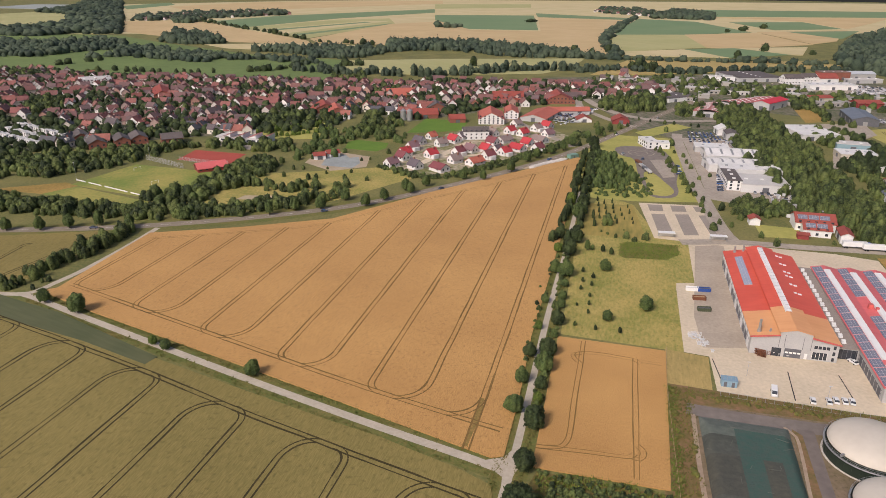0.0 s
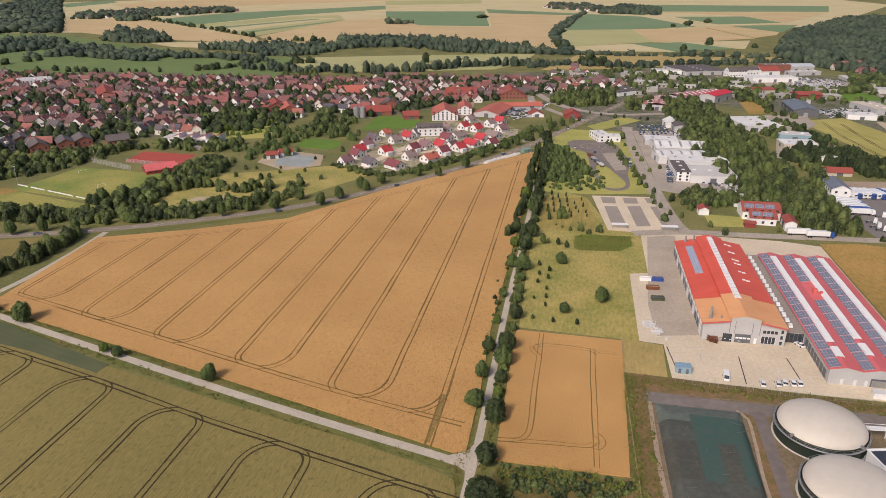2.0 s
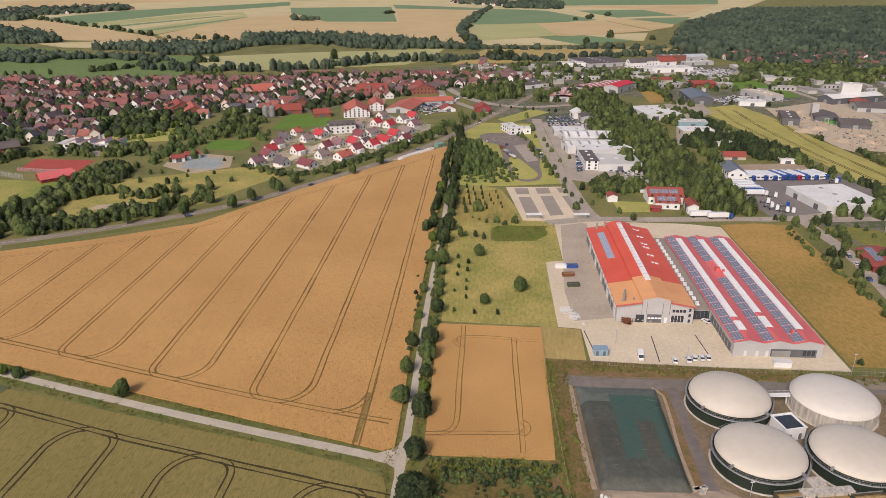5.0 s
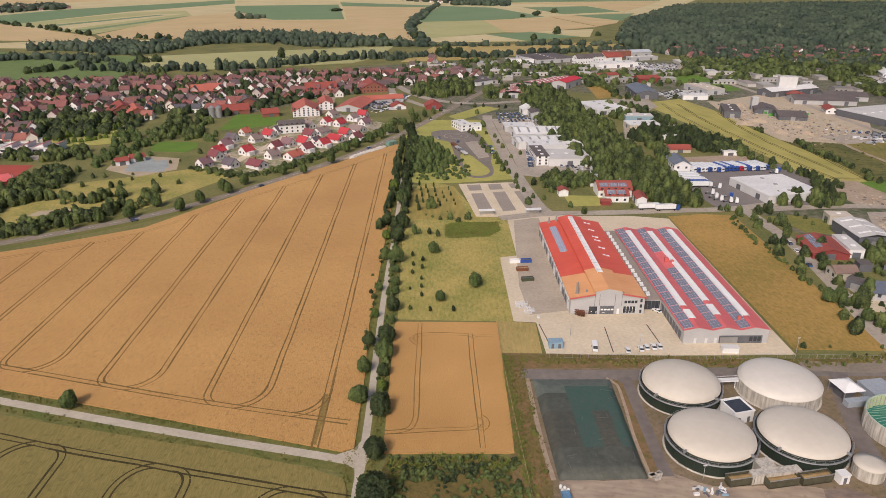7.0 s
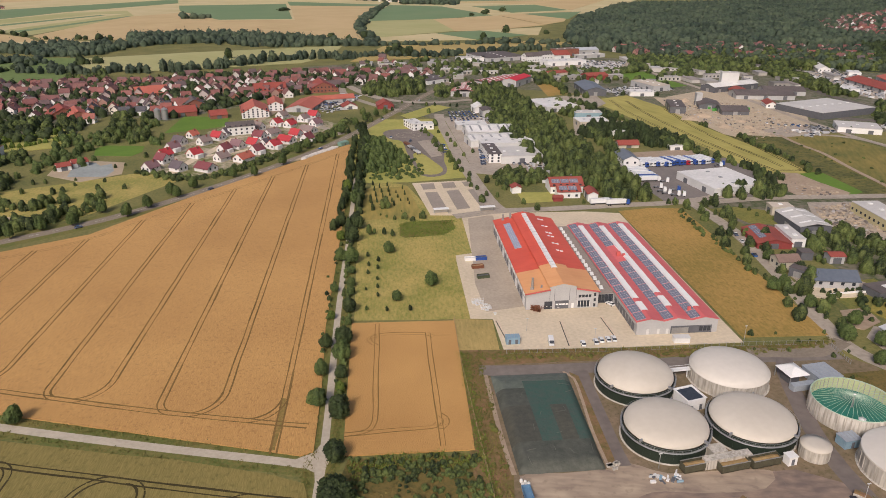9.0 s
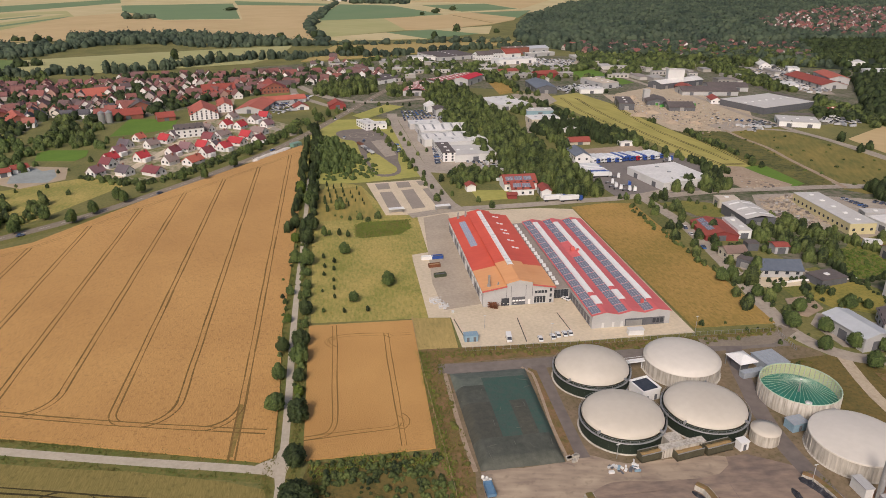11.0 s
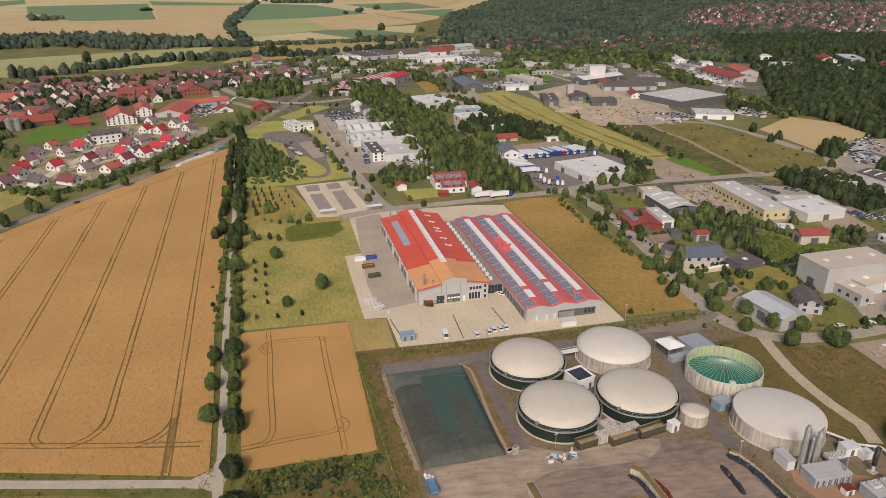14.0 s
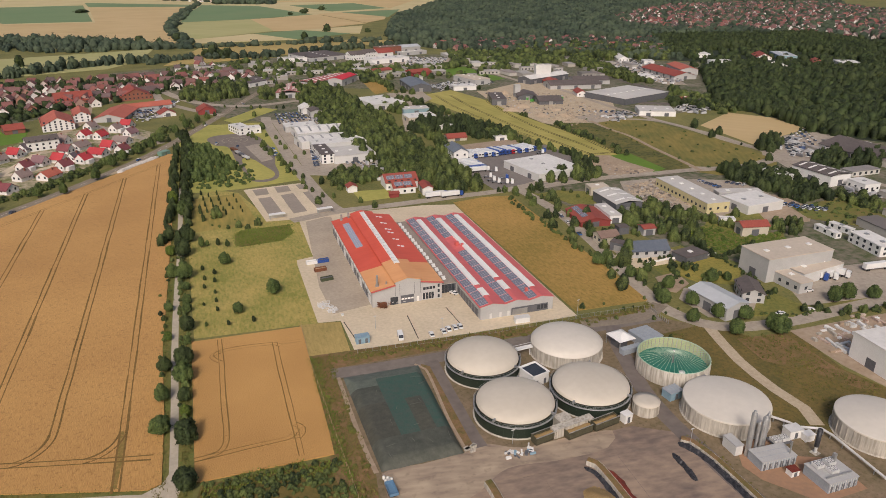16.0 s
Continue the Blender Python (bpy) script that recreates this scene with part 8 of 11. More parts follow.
def works_building(x, y, deg, w, d, h, roof, rc, wc, label, category, wins=0, solar=False):
    t = thing(category.replace(" ", "_"), at(x, y, deg), label, category)
    wall = WC[wc]
    rise = min(w, d) * (0.09 if roof == "strips" else 0.13 if category in ("hall", "hangar", "supermarket", "shed", "workshop") else 0.24)
    eave = h if roof in ("flat", "strips") else max(2.4, h - rise * 0.55)
    rm = RC[rc]
    part("wall", one_box(0, w, 0, d, 0, eave), wall, t)
    if roof == "flat":
        part("roof", one_box(-0.15, w + 0.15, -0.15, d + 0.15, eave, eave + 0.3), rm, t)
        n = int(min(7, max(w, d) / 9))
        for i in range(n):
            s = (i + 0.5) / n
            u, v = (s * w, d * 0.5) if w > d else (w * 0.5, s * d)
            part("roof_light", one_box(u - 0.9, u + 0.9, v - 0.9, v + 0.9, eave + 0.3, eave + 0.7), M["white_sheet"] if rc != "white" else M["steel"], t)
    elif roof == "strips":
        part("roof", gable_along(w, d, eave, rise, 0.3, 0.25), rm, t)
        n = int(max(3, min(9, max(w, d) / 6)))
        strip = M["steel"] if rc == "white" else M["white_sheet"]
        long_d = d >= w
        for i in range(n):
            s = (i + 0.5) / n * max(w, d)
            k = min(w, d)
            for a, b in ((0.10, 0.45), (0.55, 0.90)):
                z = [eave + rise * (1 - abs(q - 0.5) * 2) + 0.3 for q in (a, b)]
                bm = prism_bm(sheet([(a * k, z[0]), (b * k, z[1])], 0.1), s - 0.7, s + 0.7)
                if not long_d:
                    bm.transform(Matrix(((0, 1, 0, 0), (1, 0, 0, 0), (0, 0, 1, 0), (0, 0, 0, 1))))
                    bmesh.ops.recalc_face_normals(bm, faces=bm.faces)
                part("roof_light", bm, strip, t)
    else:
        if d >= w:
            part("gable", prism_bm([(0, eave), (w, eave), (w / 2, eave + rise - 0.05)], 0.02, d - 0.02), wall, t)
        else:
            bm = prism_bm([(0, eave), (d, eave), (d / 2, eave + rise - 0.05)], 0.02, w - 0.02)
            bm.transform(Matrix(((0, 1, 0, 0), (1, 0, 0, 0), (0, 0, 1, 0), (0, 0, 0, 1))))
            bmesh.ops.recalc_face_normals(bm, faces=bm.faces)
            part("gable", bm, wall, t)
        rf = part("roof", gable_along(w, d, eave, rise, 0.5, 0.25), rm, t)
        if solar:
            k = min(w, d)
            sl = math.atan2(rise, k / 2)
            for i in range(int(max(w, d) / 5.5)):
                ob = part("solar_panel", one_box(-1.6, 1.6, 0, 4.6, 0.02, 0.12), M["solar"], rf)
                if d >= w:
                    ob.matrix_basis = Matrix.Translation((w * 0.25, 1 + i * 5.2, eave + rise * 0.5 + 0.3)) @ Euler((0, -sl, 0)).to_matrix().to_4x4()
                else:
                    ob.matrix_basis = Matrix.Translation((1 + i * 5.2, d * 0.25, eave + rise * 0.5 + 0.3)) @ Euler((sl, 0, 0)).to_matrix().to_4x4() @ Euler((0, 0, -math.pi / 2)).to_matrix().to_4x4()
    # openings on the two sides that face the open ground
    pane = None
    glass = M["gate"] if wc == "gate" else M["dark_glass"]
    if wins:
        step = h / wins
        for fl in range(wins):
            for side, length in ((0, w), (1, d)):
                n = max(1, int(length / 3.6))
                for i in range(n):
                    s = (i + 0.5) / n * length
                    if pane is None:
                        pane = part("window", one_box(-0.65, 0.65, -0.05, 0.05, 0, 1.3), glass, t)
                        ob = pane
                    else:
                        ob = mesh_part("window", pane.data, None, t)
                    zz = fl * step + step * 0.35
                    ob.matrix_basis = at(s, -0.03, 0, zz) if side == 0 else at(w + 0.03, s, 90, zz)
    else:
        for side, length in ((0, w), (1, d)):
            n = max(1, int(length / 14))
            for i in range(n):
                s = (i + 0.5) / n * length
                if length < 6:
                    continue
                bm = one_box(-1.8, 1.8, -0.06, 0.04, 0, min(3.6, h * 0.7))
                ob = part("loading_door", bm, M["gate"] if wc != "gate" else M["steel"], t)
                ob.matrix_basis = at(s, 0, 0) if side == 0 else at(w, s, 90)
    return t


works_building(150.5, 508.1, -96.0, 26.0, 35.1, 4.8, "strips", "white", "clad_light", "long white workshop with striped roof lights", "workshop")
works_building(142.6, 475.2, -91.2, 18.7, 33.1, 4.8, "strips", "white", "clad_light", "long white workshop with striped roof lights", "workshop")
works_building(148.2, 460.7, -98.7, 17.1, 37.1, 5.6, "flat", "white", "clad_light", "white flat-roofed works hall", "hall")
works_building(145.1, 442.3, -97.6, 28.3, 8.3, 6.0, "flat", "dark", "white", "white three-storey office with a dark flat roof", "office", wins=3)
works_building(151.6, 435.4, -96.9, 25.0, 27.3, 4.8, "flat", "pale", "clad_light", "wide pale flat-roofed workshop", "workshop")
works_building(149.9, 526.1, -98.8, 14.7, 23.7, 4.0, "flat", "white", "clad", "low white hall behind the workshops", "hall")
works_building(220.9, 713.2, -59.5, 21.4, 63.3, 4.8, "strips", "pink", "clad", "long hall with faded pink roof and white strips", "hall")
works_building(182.5, 655.1, -22.2, 26.8, 46.4, 4.8, "strips", "pink", "clad", "long hall with faded pink roof and white strips", "hall")
works_building(251.1, 699.0, -44.8, 15.5, 38.1, 8.0, "gable", "red", "clad", "grey hall with a bright red roof", "hall")
works_building(238.2, 596.2, -85.4, 39.9, 29.7, 4.8, "flat", "white", "clad_light", "broad white flat-roofed factory", "factory")
works_building(257.3, 539.2, -103.6, 12.0, 22.2, 4.8, "flat", "pale", "blue", "grey-blue hall with a pale flat roof", "hall")
works_building(246.6, 514.9, -97.3, 17.5, 24.4, 4.0, "flat", "white", "beige", "low cream hall with a white roof", "hall")
works_building(319.9, 671.2, -102.8, 48.9, 21.1, 7.0, "gable", "blue", "gate", "dark blue hall with a pale skylit roof", "hall")
works_building(383.0, 668.0, -86.0, 40.0, 20.0, 5.6, "flat", "beige", "clad", "beige grey flat-roofed warehouse", "warehouse")
works_building(355.3, 626.2, -105.4, 16.3, 23.0, 4.0, "flat", "white", "white", "low white flat-roofed workshop", "workshop")
works_building(260.2, 912.2, -98.0, 14.0, 37.9, 5.0, "flat", "pale", "white", "long white low factory front", "factory")
works_building(285.0, 945.0, -80.0, 62.0, 58.0, 5.0, "flat", "dark", "clad", "wide factory hall with a dark grey flat roof", "factory")
works_building(343.2, 885.4, -83.0, 16.0, 22.1, 9.5, "gable", "dark", "white", "white gabled factory office", "office", wins=2)
works_building(371.5, 903.5, -78.8, 14.0, 17.0, 8.5, "gable", "dark", "white", "white gabled factory office", "office", wins=2)
works_building(389.8, 908.2, -83.5, 20.0, 23.8, 8.0, "gable", "redbrown", "white", "white factory house with a red tiled roof", "house")
works_building(402.7, 928.9, -82.7, 18.0, 35.2, 9.5, "flat", "brown", "brick", "old red brick mill building", "mill")
works_building(441.6, 942.6, -85.5, 20.0, 32.0, 8.0, "gable", "steel", "clad", "grey steel hall beside the mill", "hall")
works_building(354.0, 848.3, -86.1, 22.0, 54.2, 5.6, "flat", "white", "white", "long white flat-roofed hall", "hall")
works_building(424.4, 897.4, -81.8, 12.0, 41.9, 4.5, "flat", "pale", "clad", "long low grey store", "store")
works_building(319.4, 755.3, -79.1, 14.0, 24.8, 5.5, "gable", "redbrown", "beige", "low workshop with a red tiled roof", "workshop")
works_building(353.8, 728.4, -87.7, 18.0, 24.6, 6.0, "gable", "redbrown", "redwall", "dark red workshop with tiled roof", "workshop")
works_building(162.1, 750.9, -58.5, 28.4, 38.1, 4.0, "flat", "dark", "white", "supermarket with a dark flat roof", "supermarket")
works_building(436.3, 622.3, -78.1, 18.1, 61.0, 7.0, "gable", "white", "gate", "dark hangar with white roof", "hangar")
works_building(461.3, 629.0, -109.8, 8.5, 16.9, 17.0, "flat", "pale", "clad_light", "pale tower block above the hangar", "tower")
works_building(447.6, 592.6, -109.3, 24.3, 54.0, 6.0, "gable", "dark", "clad", "long dark timber storage shed", "shed")
works_building(489.2, 603.4, -113.6, 22.3, 38.7, 6.0, "gable", "dark", "clad", "long dark timber storage shed", "shed")
works_building(388.3, 559.2, -115.4, 23.7, 18.2, 5.0, "gable", "dark", "gate", "dark open timber storage shed", "shed")
works_building(389.4, 530.0, -111.3, 22.0, 22.3, 5.0, "gable", "dark", "gate", "dark open timber storage shed", "shed")
works_building(357.3, 558.5, -115.3, 34.0, 13.1, 5.6, "flat", "dark", "gate", "weathered concrete frame building", "ruin")
works_building(386.7, 558.6, -109.8, 6.4, 5.3, 11.0, "flat", "pale", "clad", "small concrete silo tower", "tower")
works_building(441.3, 517.8, -81.5, 47.5, 63.2, 5.6, "flat", "pale", "gate", "big flat-roofed trade hall with dark walls", "hall", wins=1)
works_building(441.3, 450.9, -124.8, 24.9, 29.9, 4.0, "flat", "pale", "white", "low pale hall with rooflights", "hall")
works_building(510.0, 467.0, -126.6, 11.7, 10.4, 4.0, "flat", "redbrown", "redwall", "long dark red storage shed", "shed")
works_building(292.9, 276.2, -103.3, 47.9, 13.5, 5.6, "flat", "pale", "yellow", "long pale yellow works hall", "hall", wins=1)
works_building(300.8, 236.8, -96.2, 19.0, 23.8, 4.8, "flat", "white", "clad_light", "white flat-roofed works hall", "hall")
works_building(308.8, 248.9, -114.8, 7.1, 24.7, 4.0, "flat", "pale", "clad", "long pale low warehouse", "warehouse")
works_building(245.0, 274.6, -101.1, 23.8, 15.2, 5.6, "strips", "pale", "gate", "hall with white ribbed roof", "hall")
works_building(251.0, 288.3, -105.8, 7.5, 10.7, 4.8, "flat", "beige", "beige", "beige flat-roofed works annex", "annex")
works_building(383.4, 254.9, -95.9, 27.2, 16.2, 6.4, "strips", "dark", "white", "white hall with a dark roof and rooflights", "hall")
works_building(366.4, 263.9, -98.9, 16.6, 9.3, 4.0, "flat", "white", "white", "long low white works building", "works building")
works_building(389.8, 223.8, -102.0, 12.5, 10.9, 4.8, "flat", "white", "white", "white cubic workshop with windows", "workshop", wins=1)
works_building(458.2, 288.2, -98.9, 48.0, 34.8, 6.0, "gable", "dark", "clad", "long hall with a grey weathered roof", "hall")
works_building(240.1, 175.0, -99.9, 15.7, 33.1, 10.0, "flat", "beige", "clad", "large grey-beige logistics hall", "warehouse")
works_building(241.7, 161.7, -97.2, 15.6, 6.6, 4.5, "flat", "beige", "clad", "low grey office wing with windows", "office", wins=1)
works_building(248.9, 160.9, -91.9, 10.0, 24.3, 4.8, "flat", "beige", "clad_light", "loading hall with wide roof", "hall")
works_building(197.9, 163.3, -93.4, 18.6, 10.7, 6.0, "gable", "steel", "clad", "pale grey steel hall with gable roof", "hall")
works_building(221.9, 162.0, -128.1, 12.4, 8.2, 5.0, "gable", "dark", "clad", "office house with dark roof", "house", wins=2)
works_building(211.4, 213.8, -111.6, 10.7, 16.7, 5.0, "gable", "slate", "clad", "low grey house with a slate-blue roof", "house", wins=1)
works_building(223.3, 196.6, -89.9, 8.6, 12.8, 3.0, "flat", "dark", "gate", "dark flat-roofed bungalow with white skylights", "house", wins=1)
works_building(218.8, 264.5, -107.4, 20.5, 15.3, 3.8, "gable", "redbrown", "redwall", "red workshop with solar panels", "workshop", solar=True)
works_building(233.7, 260.3, -106.0, 18.5, 6.4, 4.0, "flat", "pale", "white", "low white flat-roofed annex", "annex")
works_building(273.5, 205.2, -110.6, 7.0, 13.3, 6.0, "gable", "redbrown", "beige", "house with solar panels on a red roof", "house", solar=True)
works_building(275.6, 216.7, -124.4, 4.1, 7.0, 4.0, "flat", "white", "white", "small white flat-roofed shed building", "shed")
works_building(310.6, 189.1, -102.0, 13.5, 3.2, 2.5, "flat", "white", "white", "long white site container", "container", wins=1)
works_building(319.8, 187.6, -96.0, 11.8, 3.2, 2.5, "flat", "white", "white", "long white site container", "container", wins=1)
works_building(310.2, 171.5, -108.8, 19.5, 9.4, 4.8, "flat", "white", "white", "white two-storey works building", "building", wins=2)
works_building(213.0, 108.7, -103.7, 16.9, 17.3, 9.0, "flat", "white", "white", "white rendered hall beside the building site", "hall")
works_building(238.9, 352.3, -88.9, 35.9, 33.7, 4.4, "flat", "white", "clad_light", "white freight warehouse beside the truck yard", "warehouse")
works_building(154.4, 344.6, -10.5, 18.6, 13.6, 6.2, "gable", "redbrown", "white", "white office house with solar panels on a red roof", "house", wins=2, solar=True)
works_building(154.9, 336.0, -12.5, 12.6, 9.0, 5.0, "gable", "redbrown", "white", "lower white front wing of the office with solar panels", "house", wins=2, solar=True)
works_building(150.6, 331.4, -12.5, 5.0, 4.0, 2.6, "gable", "redbrown", "redwall", "small red-roofed garden shed", "shed")
works_building(171.2, 337.3, -104.0, 11.0, 5.4, 5.0, "gable", "redbrown", "white", "low annex with a red tiled roof", "annex")
works_building(134.6, 356.1, -98.9, 5.7, 5.2, 4.0, "gable", "redbrown", "white", "small garage with a red roof", "garage")
works_building(111.5, 538.9, -81.0, 20.5, 9.8, 4.8, "flat", "white", "white", "white flat-roofed training building with windows", "building", wins=2)
works_building(123.0, 530.9, -96.0, 10.5, 9.4, 4.0, "flat", "white", "white", "low white flat-roofed annex", "annex", wins=1)
works_building(181.5, 585.1, -92.3, 13.3, 11.3, 6.0, "gable", "white", "white", "white house with a pale roof", "house")
works_building(183.9, 568.3, -96.8, 15.0, 9.5, 6.0, "gable", "dark", "clad", "grey workshop with dark roof", "workshop")
works_building(225.3, 403.6, -102.6, 19.8, 9.9, 6.0, "gable", "blue", "white", "white house with a blue-grey roof", "house", wins=1)
works_building(243.0, 437.5, -100.4, 9.5, 14.5, 3.4, "gable", "redbrown", "beige", "low house with a tiled roof", "house")
works_building(274.0, 419.5, -99.5, 6.0, 9.5, 3.0, "flat", "white", "white", "small white storage shed", "shed")
works_building(255.8, 472.0, -99.5, 8.1, 18.7, 3.0, "flat", "white", "white", "low shed with white roof", "shed")
works_building(-14.2, 634.7, -87.7, 35.5, 22.2, 7.5, "hip", "brightred", "white", "white four-storey hotel with a bright red roof", "hotel", wins=4)
works_building(9.5, 654.6, -89.5, 29.0, 12.5, 7.0, "hip", "brightred", "white", "white hotel wing with a bright red roof", "hotel", wins=3)
works_building(23.7, 618.7, -21.3, 23.4, 45.4, 5.0, "gable", "brightred", "clad", "supermarket with a broad red roof", "supermarket")
works_building(48.7, 660.7, -83.5, 11.8, 39.3, 5.0, "gable", "brightred", "clad", "row of shops with a red roof", "shops")
works_building(72.8, 628.6, -87.4, 13.2, 12.7, 4.0, "gable", "redbrown", "white", "small shop with a red roof", "shop")
works_building(104.2, 626.2, -93.3, 15.8, 14.0, 5.0, "gable", "redbrown", "redwall", "red house beside the junction", "house")
works_building(-24.5, 547.7, -80.3, 10.8, 20.0, 8.0, "gable", "dark", "white", "white apartment house with a dark roof", "apartments", wins=3)
works_building(-196.1, 434.0, -55.4, 11.6, 18.8, 3.6, "gable", "crimson", "redwall", "red clubhouse of the tennis courts", "clubhouse", wins=1)
works_building(-125.7, 470.1, -66.3, 6.9, 7.9, 4.0, "gable", "redbrown", "white", "pool building with a red roof", "building")
works_building(-118.6, 477.6, -64.3, 7.2, 9.0, 4.0, "gable", "redbrown", "white", "pool changing rooms with a red roof", "building")
works_building(-75.6, 634.5, -78.2, 17.0, 23.2, 6.0, "gable", "redbrown", "brick", "long red brick farm barn", "barn")
works_building(-66.6, 675.1, -78.9, 22.0, 19.1, 6.0, "gable", "dark", "brick", "brick barn with a dark roof", "barn")
works_building(-40.2, 615.4, -77.7, 13.2, 13.5, 5.0, "gable", "redbrown", "brick", "brick farm building with red roof", "barn")
works_building(-2.7, 734.5, -84.4, 25.4, 31.0, 7.0, "hip", "redbrown", "brick", "large red-roofed school building", "school", wins=2)
works_building(50.1, 739.7, -87.5, 32.5, 29.1, 7.0, "hip", "redbrown", "brick", "large public building with a red roof", "public building", wins=2)
works_building(650.4, 619.7, -116.7, 47.7, 20.4, 8.0, "gable", "brightred", "clad", "long hall with a bright red tiled roof", "hall")
works_building(616.6, 626.9, -105.0, 73.4, 27.5, 6.0, "gable", "redbrown", "clad", "long works shed with a brown roof", "shed")
works_building(575.6, 654.6, -117.5, 28.1, 14.0, 4.0, "flat", "white", "white", "low white flat-roofed workshop", "workshop")
works_building(574.1, 593.6, -116.4, 24.8, 15.1, 4.0, "flat", "white", "white", "low white flat-roofed workshop", "workshop")
works_building(734.7, 632.5, -110.3, 32.1, 26.5, 4.8, "flat", "white", "white", "white flat-roofed works building", "works building", wins=1)
works_building(767.3, 574.3, -125.4, 30.1, 27.3, 6.0, "gable", "white", "white", "white hall at the edge of town", "hall")
works_building(883.2, 655.2, -128.4, 50.9, 22.4, 4.8, "flat", "steel", "blue", "pale hall with a blue wall", "hall")
works_building(790.8, 544.5, -128.6, 28.9, 16.9, 4.0, "flat", "white", "white", "low white works building behind trees", "works building", wins=1)
works_building(876.3, 556.5, -128.6, 32.4, 24.3, 4.8, "flat", "white", "white", "white flat-roofed works building", "works building", wins=1)
works_building(857.1, 575.0, -138.8, 34.9, 10.8, 6.0, "gable", "redbrown", "redwall", "red house at the forest edge", "house", wins=1)
works_building(783.1, 701.3, -120.7, 25.3, 16.3, 4.8, "flat", "white", "white", "white flat-roofed works building", "works building", wins=1)
works_building(846.4, 655.8, -130.8, 38.1, 18.5, 6.0, "gable", "redbrown", "white", "white house with a red roof", "house", wins=1)
works_building(661.4, 726.3, -120.1, 35.3, 13.2, 6.0, "gable", "white", "white", "white house with a pale roof", "house", wins=1)
works_building(668.9, 681.2, -124.7, 22.0, 12.8, 4.0, "flat", "white", "white", "low white flat-roofed shop", "shop")
works_building(460.6, 613.8, -112.3, 19.2, 16.3, 4.5, "gable", "redbrown", "redwall", "low shed with a dull red roof", "shed")
works_building(445.3, 541.3, -115.9, 19.1, 9.3, 5.0, "gable", "redbrown", "white", "small house with a dull red roof", "house", wins=1)
works_building(223.4, 233.2, -105.5, 4.7, 5.2, 3.5, "flat", "dark", "gate", "open carport with a flat roof", "carport")
works_building(232.9, 227.4, -105.5, 5.5, 6.1, 4.0, "gable", "redbrown", "clad", "low shed with a red roof", "shed")
works_building(205.8, 216.6, -62.2, 7.3, 4.3, 4.0, "flat", "dark", "gate", "carport with a flat grey roof", "carport")
works_building(206.7, 229.3, -100.3, 7.5, 9.2, 5.0, "hip", "brown", "beige", "house with a brown hipped roof", "house", wins=1)
works_building(-290.2, 505.5, -55.4, 20.2, 10.7, 6.0, "gable", "dark", "brick", "row of dark-roofed brick terraced houses", "terraced houses", wins=1)
works_building(-281.9, 514.5, -56.4, 20.6, 11.6, 6.0, "gable", "dark", "brick", "row of dark-roofed brick terraced houses", "terraced houses", wins=1)
works_building(-304.8, 494.2, -53.8, 19.9, 12.1, 6.0, "gable", "dark", "brick", "row of dark-roofed brick terraced houses", "terraced houses", wins=1)
works_building(-254.9, 510.8, -58.2, 13.4, 15.1, 6.0, "gable", "dark", "brick", "row of dark-roofed brick terraced houses", "terraced houses", wins=1)
works_building(-327.8, 514.5, -53.6, 19.2, 10.1, 6.0, "gable", "dark", "brick", "brick house with a dark roof", "house", wins=1)
works_building(-489.1, 801.9, -57.7, 31.5, 34.1, 6.4, "flat", "pale", "white", "long white apartment block", "apartments", wins=3)
works_building(-366.0, 731.3, -62.1, 49.6, 16.4, 8.0, "hip", "redbrown", "brick", "large brick school with a red roof", "school", wins=2)
works_building(-175.6, 658.3, -69.9, 25.2, 24.9, 6.0, "gable", "redbrown", "brick", "long brick barn with a red roof", "barn")
works_building(-158.3, 647.5, -71.5, 27.1, 18.4, 6.0, "gable", "brightred", "brick", "brick barn with an orange roof", "barn")
works_building(-116.4, 749.3, -75.6, 23.4, 29.5, 6.0, "gable", "brightred", "brick", "long barn with a red roof", "barn")
school = thing("school", at(-214.3, 515.2, -7.8), "low white school with four pitched red roof monitors", "school")
part("wall", one_box(0, 44, 0, 14, 0, 3.2), M["white_paint"], school)
part("roof", one_box(-0.3, 44.3, -0.3, 14.3, 3.2, 3.45), RC["pale"], school)
for i in range(4):
    mon = part("roof_monitor", prism_bm([(6 + i * 10.5, 3.45), (13.5 + i * 10.5, 3.45), (13.5 + i * 10.5, 6.0)], 1.0, 13.0), M["white_paint"], school)
    part("roof_sheet", prism_bm(sheet([(5.6 + i * 10.5, 3.4), (13.9 + i * 10.5, 6.25)], 0.15), 0.7, 13.3), RC["pink"], mon, "faded red roof sheet")
for i in range(10):
    part("window", one_box(1.6 + i * 4.3, 4.4 + i * 4.3, -0.06, 0.03, 1.0, 2.5), M["dark_glass"], school)
works_building(-392.9, 515.4, -35.6, 10.3, 4.4, 4.4, "flat", "white", "white", "white flat-roofed terraced house", "terraced house", wins=2)
works_building(-381.8, 508.8, -35.6, 10.0, 4.4, 4.4, "flat", "white", "white", "white flat-roofed terraced house", "terraced house", wins=2)
works_building(-371.0, 502.4, -35.7, 9.8, 4.3, 4.4, "flat", "white", "white", "white flat-roofed terraced house", "terraced house", wins=2)
works_building(-360.4, 496.1, -35.8, 9.5, 4.3, 4.4, "flat", "white", "white", "white flat-roofed terraced house", "terraced house", wins=2)
works_building(-350.1, 490.0, -35.8, 9.3, 4.2, 4.4, "flat", "white", "white", "white flat-roofed terraced house", "terraced house", wins=2)
